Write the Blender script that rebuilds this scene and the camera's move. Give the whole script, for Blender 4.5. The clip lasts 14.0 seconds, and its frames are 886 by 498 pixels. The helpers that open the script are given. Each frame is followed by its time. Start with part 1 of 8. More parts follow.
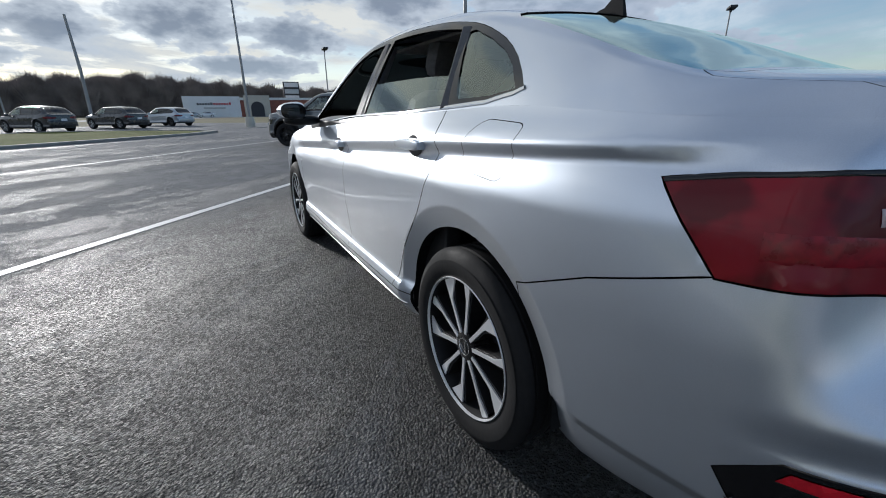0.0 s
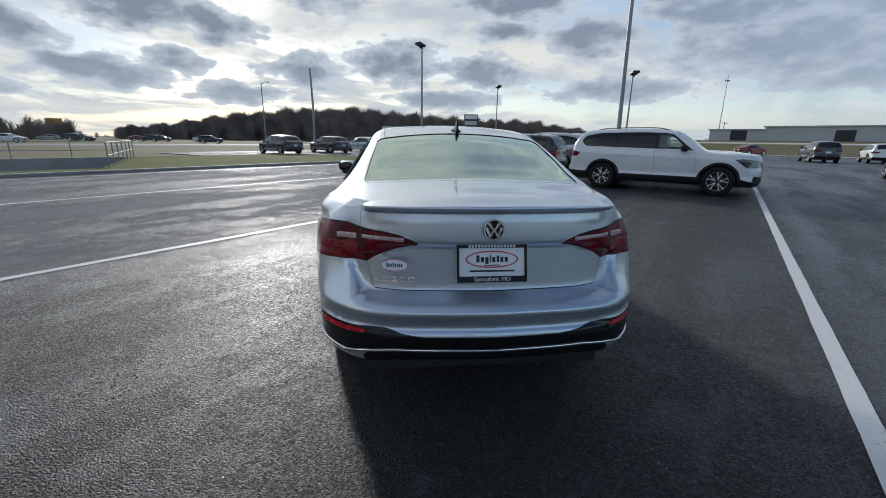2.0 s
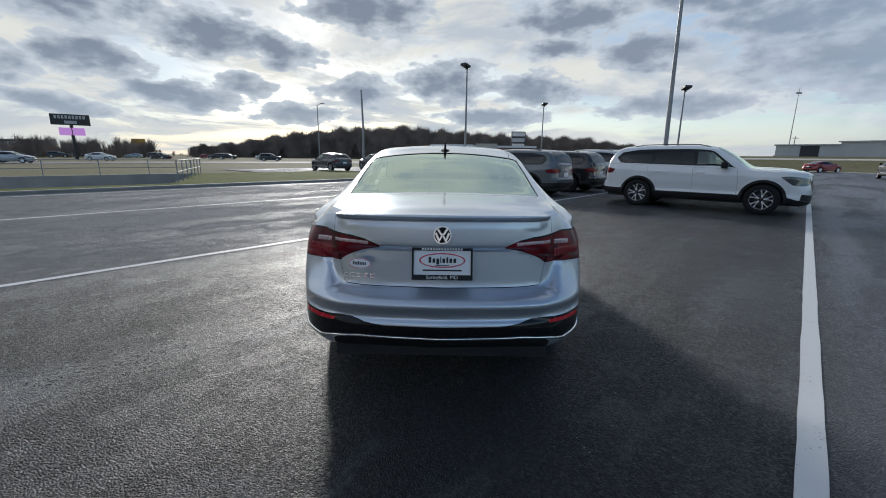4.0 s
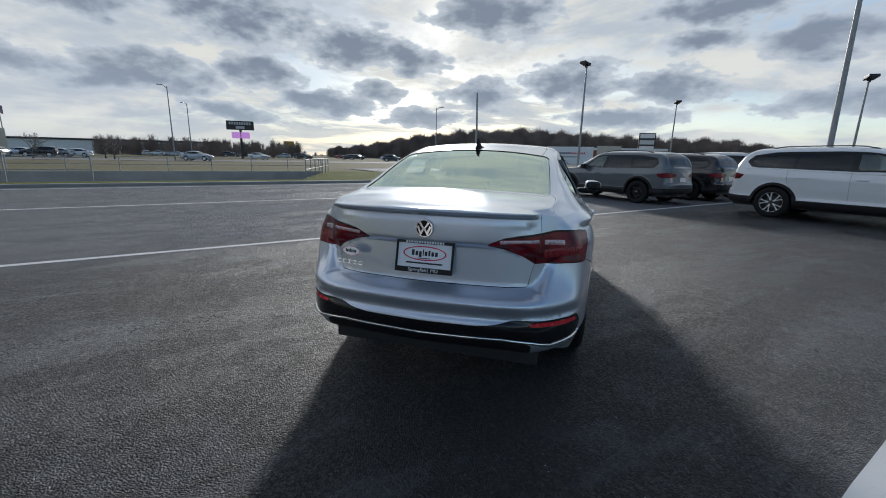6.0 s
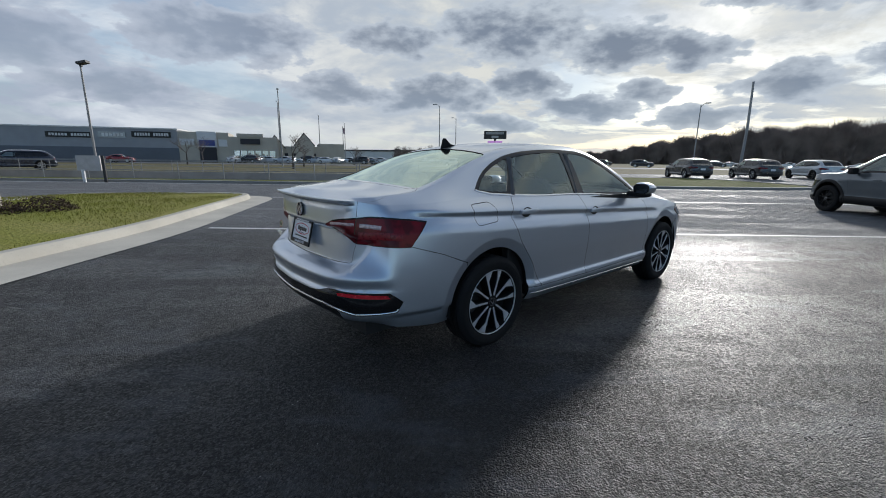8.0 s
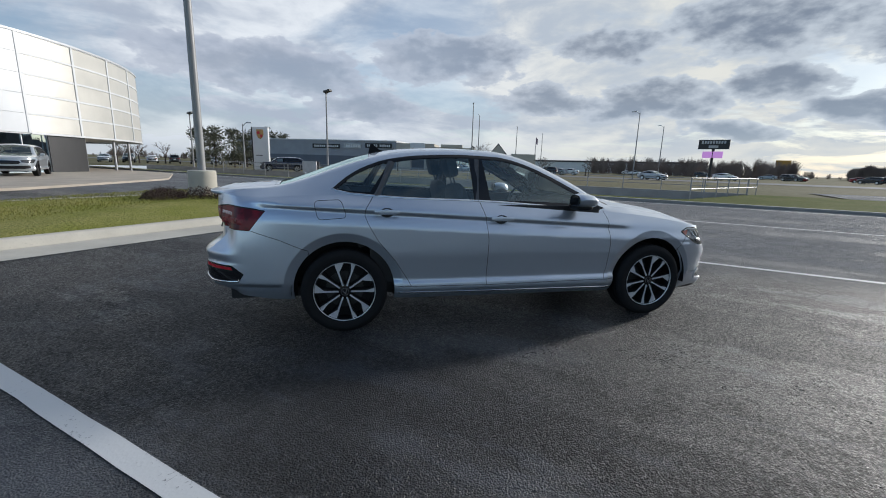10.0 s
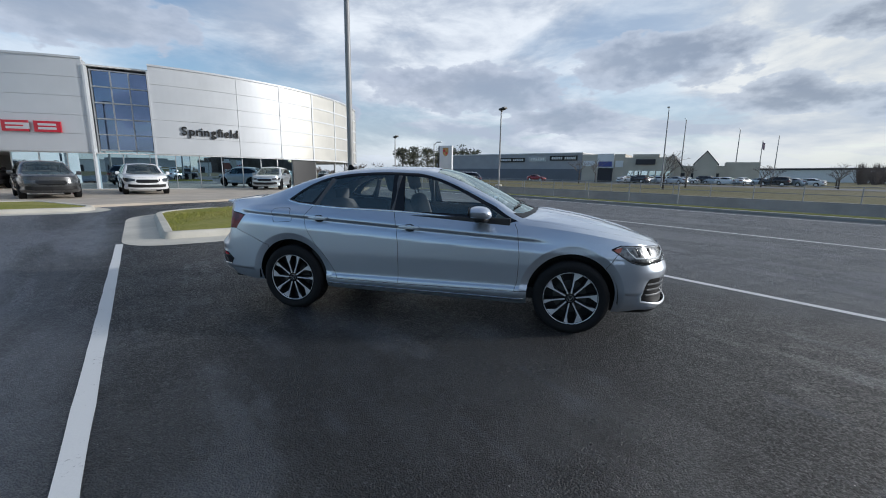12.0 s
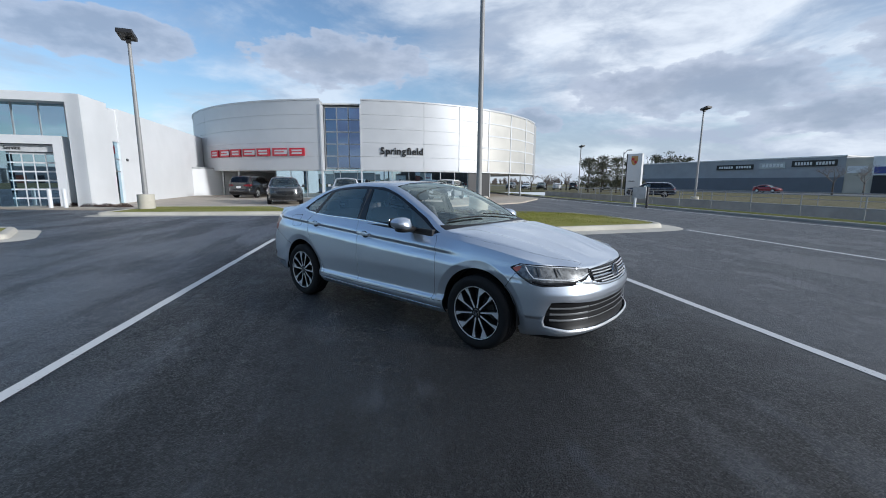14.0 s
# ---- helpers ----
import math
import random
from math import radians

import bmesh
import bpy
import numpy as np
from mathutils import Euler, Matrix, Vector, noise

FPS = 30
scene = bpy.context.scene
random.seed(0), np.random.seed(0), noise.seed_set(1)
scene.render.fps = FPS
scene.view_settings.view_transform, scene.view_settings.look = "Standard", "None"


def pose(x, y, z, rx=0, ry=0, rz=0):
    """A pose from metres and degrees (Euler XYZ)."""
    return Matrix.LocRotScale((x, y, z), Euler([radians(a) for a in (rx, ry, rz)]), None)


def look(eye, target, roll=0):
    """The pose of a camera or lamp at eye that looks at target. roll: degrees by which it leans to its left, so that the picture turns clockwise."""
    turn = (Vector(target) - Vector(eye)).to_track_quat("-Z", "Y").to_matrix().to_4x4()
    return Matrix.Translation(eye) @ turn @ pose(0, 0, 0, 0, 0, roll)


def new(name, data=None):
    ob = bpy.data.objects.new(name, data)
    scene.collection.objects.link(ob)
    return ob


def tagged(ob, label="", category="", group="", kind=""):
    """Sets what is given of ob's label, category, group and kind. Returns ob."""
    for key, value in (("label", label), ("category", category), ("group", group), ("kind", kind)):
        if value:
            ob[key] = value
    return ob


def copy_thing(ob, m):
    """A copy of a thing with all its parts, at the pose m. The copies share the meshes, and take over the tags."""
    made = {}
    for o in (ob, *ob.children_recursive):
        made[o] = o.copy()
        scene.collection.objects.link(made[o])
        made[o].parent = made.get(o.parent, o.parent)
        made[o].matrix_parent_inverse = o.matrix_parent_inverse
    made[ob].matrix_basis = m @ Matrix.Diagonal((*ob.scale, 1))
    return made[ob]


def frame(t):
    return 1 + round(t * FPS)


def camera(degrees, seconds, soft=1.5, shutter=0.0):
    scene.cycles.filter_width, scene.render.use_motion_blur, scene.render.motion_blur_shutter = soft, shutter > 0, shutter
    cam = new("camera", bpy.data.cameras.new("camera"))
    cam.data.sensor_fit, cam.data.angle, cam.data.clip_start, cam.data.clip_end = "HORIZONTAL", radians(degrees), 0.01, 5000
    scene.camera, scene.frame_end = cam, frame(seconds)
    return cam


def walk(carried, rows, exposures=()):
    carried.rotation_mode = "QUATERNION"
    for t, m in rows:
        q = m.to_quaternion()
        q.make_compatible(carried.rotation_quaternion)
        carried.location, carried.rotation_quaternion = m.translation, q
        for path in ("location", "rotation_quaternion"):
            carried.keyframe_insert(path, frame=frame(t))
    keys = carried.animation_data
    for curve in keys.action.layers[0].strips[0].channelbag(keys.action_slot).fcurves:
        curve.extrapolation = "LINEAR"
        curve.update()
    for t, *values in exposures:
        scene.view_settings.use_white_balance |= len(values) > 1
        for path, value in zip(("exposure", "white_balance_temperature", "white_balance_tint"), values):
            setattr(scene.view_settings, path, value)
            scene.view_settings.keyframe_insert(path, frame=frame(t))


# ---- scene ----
cam = camera(94.6, 14.0, 1.0)
PATH = [
    (0, (-1.455, -2.31, 1.033), (-0.538, -0.652, 0.393), -0.6),
    (0.5, (-1.416, -2.838, 1.179), (-0.661, -1.104, 0.53), -0.8),
    (1, (-1.129, -3.316, 1.263), (-0.579, -1.49, 0.661), -0.8),
    (1.5, (-0.795, -3.739, 1.283), (-0.432, -1.852, 0.729), 0.4),
    (2, (-0.4, -4.023, 1.316), (-0.193, -2.101, 0.804), 0.9),
    (2.5, (-0.058, -4.194, 1.334), (0.041, -2.255, 0.856), 0.8),
    (3, (0.007, -4.364, 1.334), (0.043, -2.416, 0.881), 0.7),
    (5.5, (0.206, -4.348, 1.317), (-0.075, -2.415, 0.886), 1.4),
    (6, (0.666, -4.281, 1.303), (0.121, -2.407, 0.866), 1.3),
    (6.5, (1.196, -4.265, 1.326), (0.361, -2.5, 0.891), 0.9),
    (7, (1.716, -3.992, 1.304), (0.611, -2.381, 0.875), 0.6),
    (7.5, (2.238, -3.751, 1.314), (0.912, -2.317, 0.887), 0.6),
    (8, (2.695, -3.35, 1.285), (1.199, -2.094, 0.855), 0.7),
    (10.5, (4.123, -0.779, 1.288), (2.174, -0.556, 0.896), 1.7),
    (11, (4.281, -0.22, 1.347), (2.317, -0.233, 0.967), 1.3),
    (11.5, (4.361, 0.421, 1.354), (2.409, 0.189, 0.985), 1.0),
    (12, (4.417, 1.026, 1.366), (2.5, 0.586, 1.003), 0.8),
    (12.5, (4.351, 1.653, 1.384), (2.493, 1.009, 1.022), 0.8),
    (13, (4.185, 2.247, 1.407), (2.41, 1.395, 1.056), 0.6),
    (13.5, (3.892, 2.771, 1.405), (2.233, 1.705, 1.069), 0.4),
    (14, (3.627, 3.282, 1.419), (2.11, 2.019, 1.098), 0.4),
]
walk(cam, [(t, look(eye, target, roll)) for t, eye, target, roll in PATH], [(0.0, 0.1, 6120, 10), (3.0, 0.1, 6250, 10), (8.0, 0.02, 6220, 10), (10.5, 0.15, 6250, 10), (14.0, 0.22, 5960, 10)])

# ---- world, sun, exposure ----
SUN_AZ, SUN_EL = radians(107.3), radians(16.2)
SUN_DIR = Vector((math.cos(SUN_AZ) * math.cos(SUN_EL), math.sin(SUN_AZ) * math.cos(SUN_EL), math.sin(SUN_EL)))
world = bpy.data.worlds.new("sky")
scene.world = world
world.use_nodes = True
wt = world.node_tree
wt.nodes.clear()


def wnode(kind, **props):
    n = wt.nodes.new(kind)
    for k, v in props.items():
        if k == "operation":
            n.operation = v
        elif k == "blend_type":
            n.blend_type = v
        elif k == "data_type":
            n.data_type = v
    return n


def wmath(op, a, b=None, c=None, clamp=False):
    n = wt.nodes.new("ShaderNodeMath")
    n.operation, n.use_clamp = op, clamp
    for i, v in enumerate((a, b, c)):
        if v is None:
            continue
        if isinstance(v, (int, float)):
            n.inputs[i].default_value = v
        else:
            wt.links.new(v, n.inputs[i])
    return n.outputs[0]


def wvec(op, a, b=None):
    n = wt.nodes.new("ShaderNodeVectorMath")
    n.operation = op
    for i, v in enumerate((a, b)):
        if v is None:
            continue
        if isinstance(v, (tuple, Vector)):
            n.inputs[i].default_value = v
        else:
            wt.links.new(v, n.inputs[i])
    return n


def wmix(fac, a, b):
    n = wt.nodes.new("ShaderNodeMix")
    n.data_type = "RGBA"
    for sock, v in ((n.inputs[0], fac), (n.inputs[6], a), (n.inputs[7], b)):
        if isinstance(v, (int, float)):
            sock.default_value = v
        elif isinstance(v, tuple):
            sock.default_value = (*v, 1)
        else:
            wt.links.new(v, sock)
    return n.outputs[2]


def wramp(x, lo, hi):
    n = wt.nodes.new("ShaderNodeMapRange")
    n.interpolation_type = "SMOOTHSTEP"
    wt.links.new(x, n.inputs[0])
    n.inputs[1].default_value, n.inputs[2].default_value = lo, hi
    return n.outputs[0]


def wnoise(vec, scale, detail, rough, distort=0.0):
    n = wt.nodes.new("ShaderNodeTexNoise")
    wt.links.new(vec, n.inputs["Vector"])
    n.inputs["Scale"].default_value, n.inputs["Detail"].default_value = scale, detail
    n.inputs["Roughness"].default_value, n.inputs["Distortion"].default_value = rough, distort
    return n.outputs[0]


sky = wt.nodes.new("ShaderNodeTexSky")
sky.sky_type, sky.sun_disc = "NISHITA", False
sky.sun_elevation, sky.sun_rotation = SUN_EL, radians(90) - SUN_AZ
sky.air_density, sky.dust_density, sky.ozone_density = 1.0, 0.4, 2.0
coord = wt.nodes.new("ShaderNodeTexCoord").outputs["Generated"]
sep = wt.nodes.new("ShaderNodeSeparateXYZ")
wt.links.new(coord, sep.inputs[0])
dz = wmath("MAXIMUM", sep.outputs[2], 0.0)
# a high sheet of cloud, seen in perspective
depth = wmath("DIVIDE", 1.0, wmath("ADD", dz, 0.12))
plane = wt.nodes.new("ShaderNodeCombineXYZ")
wt.links.new(wmath("MULTIPLY", sep.outputs[0], depth), plane.inputs[0])
wt.links.new(wmath("MULTIPLY", sep.outputs[1], depth), plane.inputs[1])
plane.inputs[2].default_value = 4.0
plane = plane.outputs[0]
tall = wvec("MULTIPLY", coord, (1.0, 1.0, 2.1)).outputs["Vector"]
near_sun = wvec("DOT_PRODUCT", coord, tuple(SUN_DIR)).outputs["Value"]
glow = wramp(near_sun, 0.30, 0.98)
halo = wmath("POWER", wmath("MAXIMUM", near_sun, 0.0), 90.0)
core = wmath("POWER", wmath("MAXIMUM", near_sun, 0.0), 1200.0)

# pale veil with streaks
veil = wramp(wnoise(plane, 0.75, 7, 0.60, 0.5), 0.38, 0.62)
low = wmath("SUBTRACT", 1.0, wramp(dz, 0.02, 0.20))
veil = wmath("MAXIMUM", wmath("ADD", wmath("MULTIPLY", veil, 0.70), wmath("MULTIPLY", glow, 0.55)), wmath("MULTIPLY", low, 0.45))
east = wramp(wvec("DOT_PRODUCT", coord, (0.80, -0.35, 0.48)).outputs["Value"], 0.45, 0.95)
west = wramp(wvec("DOT_PRODUCT", coord, (-0.97, 0.10, 0.22)).outputs["Value"], 0.55, 0.97)
veil = wmath("MINIMUM", wmath("ADD", veil, wmath("SUBTRACT", wmath("MULTIPLY", west, 0.45), wmath("MULTIPLY", east, 0.50))), 1.0)
flat = wvec("MULTIPLY", coord, (1.0, 1.0, 3.2)).outputs["Vector"]
tone = wnoise(flat, 4.2, 6, 0.58, 0.3)
veil_col = wmix(glow, wmix(wramp(tone, 0.36, 0.64), (0.40, 0.45, 0.53), (0.74, 0.77, 0.80)), wmix(wramp(tone, 0.36, 0.62), (0.48, 0.53, 0.58), (0.73, 0.72, 0.655)))
# low cumulus: grey-blue bellies with pale rims
wob = wt.nodes.new("ShaderNodeTexNoise")
wt.links.new(tall, wob.inputs["Vector"])
wob.inputs["Scale"].default_value, wob.inputs["Detail"].default_value, wob.inputs["Roughness"].default_value = 11.0, 3, 0.5
bent = wvec("ADD", coord, wvec("MULTIPLY", wvec("SUBTRACT", wob.outputs["Color"], (0.5, 0.5, 0.5)).outputs["Vector"], (0.09, 0.09, 0.06)).outputs["Vector"]).outputs["Vector"]
fine = wnoise(tall, 24.0, 5, 0.55)
small = wnoise(tall, 9.0, 4, 0.5)
CLOUDS = [  # azimuth, elevation, half width, half height, in degrees
    (131, 15.8, 9.2, 3.9), (119, 13.0, 5.6, 3.0), (111, 12.2, 5.2, 2.2), (100, 17.2, 8.2, 2.8), (141, 8.2, 9.0, 2.6), (130, 9.4, 5.5, 2.4), (122, 6.3, 7.5, 1.5), (115, 8.0, 3.6, 1.7),
    (102, 8.3, 5.0, 2.3), (90, 9.6, 6.4, 2.9), (79, 8.8, 6.0, 2.5), (66, 12.4, 7.0, 2.5), (154, 8.4, 7.0, 2.2), (47, 10.0, 11.5, 3.6), (36, 14.0, 9.5, 3.6),
    (-127, 15.0, 10.8, 3.2), (-101, 14.6, 8.5, 2.7), (-171, 10.8, 14.0, 3.2), (178, 7.0, 7.0, 1.6), (167, 13.4, 11.0, 3.2), (147, 14.6, 7.0, 2.0), (-148, 8.0, 8.5, 1.9), (109, 4.8, 6.0, 1.3), (84, 5.4, 8.0, 1.3), (133, 5.0, 6.0, 1.2), (62, 6.3, 8.5, 1.7),
    (74, 16.5, 8.0, 2.2), (58, 18.0, 11.0, 3.0), (52, 14.2, 10.0, 2.6), (36, 6.5, 12.0, 1.9), (28, 18.0, 11.0, 3.0), (20, 12.0, 10.0, 2.6), (76, 12.8, 5.0, 1.4),
]
puffs = None
for az, el, hw, hh in CLOUDS:
    a, e = radians(az), radians(el)
    ahead = Vector((math.cos(a) * math.cos(e), math.sin(a) * math.cos(e), math.sin(e)))
    side = Vector((-math.sin(a), math.cos(a), 0))
    above = side.cross(ahead) * -1
    px = wvec("DOT_PRODUCT", bent, tuple(side / radians(hw))).outputs["Value"]
    py = wmath("SUBTRACT", wvec("DOT_PRODUCT", bent, tuple(above / radians(hh))).outputs["Value"], 0.0)
    one = wmath("SUBTRACT", wmath("SUBTRACT", 1.0, wmath("MULTIPLY", px, px)), wmath("MULTIPLY", py, py))
    puffs = one if puffs is None else wmath("MAXIMUM", puffs, one)
puffs = wmath("MAXIMUM", puffs, -1.0)
body = wmath("ADD", wmath("MULTIPLY", puffs, 0.50), wmath("ADD", wmath("MULTIPLY", wmath("SUBTRACT", small, 0.5), 0.85), wmath("MULTIPLY", wmath("SUBTRACT", fine, 0.5), 0.90)))
away = wmath("SUBTRACT", 1.0, glow)
cover = wmath("MULTIPLY", wramp(body, -0.05, 0.11), wmath("SUBTRACT", 0.95, wmath("MULTIPLY", away, 0.16)))
thick = wramp(body, 0.02, 0.55)
cum_col = wmix(thick, wmix(glow, (0.44, 0.48, 0.56), (0.52, 0.57, 0.62)), wmix(low, wmix(glow, (0.29, 0.335, 0.415), (0.19, 0.23, 0.295)), (0.31, 0.37, 0.44)))
blue = wvec("SCALE", sky.outputs[0])
blue.inputs["Scale"].default_value = 0.125
col = wmix(veil, blue.outputs["Vector"], veil_col)
col = wmix(wmath("MULTIPLY", halo, 0.40), col, (0.92, 0.89, 0.80))
col = wmix(wmath("MULTIPLY", wmath("SUBTRACT", 1.0, low), wmath("MULTIPLY", core, 0.6)), col, (1.5, 1.45, 1.3))
col = wmix(cover, col, cum_col)
haze = wmath("MULTIPLY", wmath("SUBTRACT", 1.0, wramp(sep.outputs[2], 0.0, 0.085)), 0.60)
col = wmix(haze, col, wmix(glow, (0.47, 0.52, 0.58), (0.66, 0.665, 0.62)))
bg = wt.nodes.new("ShaderNodeBackground")
bg.inputs[1].default_value = 1.0
wt.links.new(col, bg.inputs[0])
wt.links.new(bg.outputs[0], wt.nodes.new("ShaderNodeOutputWorld").inputs[0])

sun = new("sun", bpy.data.lights.new("sun", "SUN"))
sun.data.energy, sun.data.angle, sun.data.color = 2.9, radians(5.0), (1.0, 0.955, 0.89)
sun.matrix_world = look(tuple(SUN_DIR * 50), (0, 0, 0))


# ---- materials ----
from mathutils.geometry import delaunay_2d_cdt


class Mat:
    """A node material with short calls for its nodes."""

    def __init__(self, name):
        self.m = bpy.data.materials.new(name)
        self.m.use_nodes = True
        self.t = self.m.node_tree
        self.b = self.t.nodes["Principled BSDF"]

    def put(self, sock, v):
        if isinstance(sock, str):
            sock = self.b.inputs[sock]
        if isinstance(v, tuple) and len(v) == 3 and sock.type == "RGBA":
            v = (*v, 1)
        if isinstance(v, (int, float, tuple)):
            sock.default_value = v
        else:
            self.t.links.new(v, sock)

    def coord(self, kind="Object"):
        if kind == "World":
            return self.t.nodes.new("ShaderNodeNewGeometry").outputs["Position"]
        return self.t.nodes.new("ShaderNodeTexCoord").outputs[kind]

    def scaled(self, vec, s):
        n = self.t.nodes.new("ShaderNodeVectorMath")
        n.operation = "MULTIPLY"
        self.put(n.inputs[0], vec)
        n.inputs[1].default_value = s
        return n.outputs[0]

    def noise(self, vec, scale, detail=4, rough=0.55, distort=0.0):
        n = self.t.nodes.new("ShaderNodeTexNoise")
        self.t.links.new(vec, n.inputs["Vector"])
        n.inputs["Scale"].default_value, n.inputs["Detail"].default_value = scale, detail
        n.inputs["Roughness"].default_value, n.inputs["Distortion"].default_value = rough, distort
        return n.outputs[0]

    def voronoi(self, vec, scale, feature="F1", out="Distance"):
        n = self.t.nodes.new("ShaderNodeTexVoronoi")
        n.feature = feature
        self.t.links.new(vec, n.inputs["Vector"])
        n.inputs["Scale"].default_value = scale
        return n.outputs[out]

    def ramp(self, x, lo, hi, a=0.0, b=1.0):
        n = self.t.nodes.new("ShaderNodeMapRange")
        n.interpolation_type = "SMOOTHSTEP"
        self.put(n.inputs[0], x)
        for i, v in enumerate((lo, hi, a, b)):
            n.inputs[i + 1].default_value = v
        return n.outputs[0]

    def math(self, op, a, b=0.0):
        n = self.t.nodes.new("ShaderNodeMath")
        n.operation = op
        self.put(n.inputs[0], a)
        self.put(n.inputs[1], b)
        return n.outputs[0]

    def mix(self, fac, a, b):
        n = self.t.nodes.new("ShaderNodeMix")
        n.data_type = "RGBA"
        self.put(n.inputs[0], fac)
        self.put(n.inputs[6], a)
        self.put(n.inputs[7], b)
        return n.outputs[2]

    def bump(self, h, strength=0.3, dist=0.01):
        n = self.t.nodes.new("ShaderNodeBump")
        n.inputs["Strength"].default_value, n.inputs["Distance"].default_value = strength, dist
        self.t.links.new(h, n.inputs["Height"])
        self.t.links.new(n.outputs[0], self.b.inputs["Normal"])
        return n.outputs[0]


def simple(name, col, rough=0.5, metal=0.0, var=0.12, scale=6.0, bump=0.0, fine=60.0, spec=0.5, coat=0.0):
    """Plain stuff with faint stains and grain."""
    k = Mat(name)
    v = k.coord("World")
    n = k.noise(v, scale, 4)
    g = k.noise(v, fine, 2)
    both = k.math("ADD", k.math("MULTIPLY", n, 0.7), k.math("MULTIPLY", g, 0.3))
    lo = tuple(c * (1 - var) for c in col)
    hi = tuple(min(1.0, c * (1 + var)) for c in col)
    k.put("Base Color", k.mix(k.ramp(both, 0.3, 0.7), lo, hi))
    k.put("Roughness", k.ramp(n, 0.3, 0.7, max(0.02, rough * 0.88), min(1.0, rough * 1.12)))
    k.put("Metallic", metal)
    k.put("Specular IOR Level", spec)
    k.put("Coat Weight", coat)
    k.put("Coat Roughness", 0.04)
    if bump:
        k.bump(g, bump, 0.004)
    return k.m


def glass_mat(name, tint, rough=0.0, alpha=0.25, sheen=(0.95, 0.98, 1.0)):
    """Thin tinted pane: part clear, part reflecting."""
    k = Mat(name)
    t = k.t
    tr = t.nodes.new("ShaderNodeBsdfTransparent")
    tr.inputs[0].default_value = (*tint, 1)
    gl = t.nodes.new("ShaderNodeBsdfGlossy")
    gl.inputs["Roughness"].default_value = rough
    gl.inputs["Color"].default_value = (*sheen, 1)
    fr = t.nodes.new("ShaderNodeFresnel")
    fr.inputs[0].default_value = 1.5
    fac = k.math("ADD", k.math("MULTIPLY", fr.outputs[0], 1.0), alpha)
    mx = t.nodes.new("ShaderNodeMixShader")
    t.links.new(k.math("MINIMUM", fac, 1.0), mx.inputs[0])
    t.links.new(tr.outputs[0], mx.inputs[1])
    t.links.new(gl.outputs[0], mx.inputs[2])
    t.links.new(mx.outputs[0], t.nodes["Material Output"].inputs[0])
    return k.m


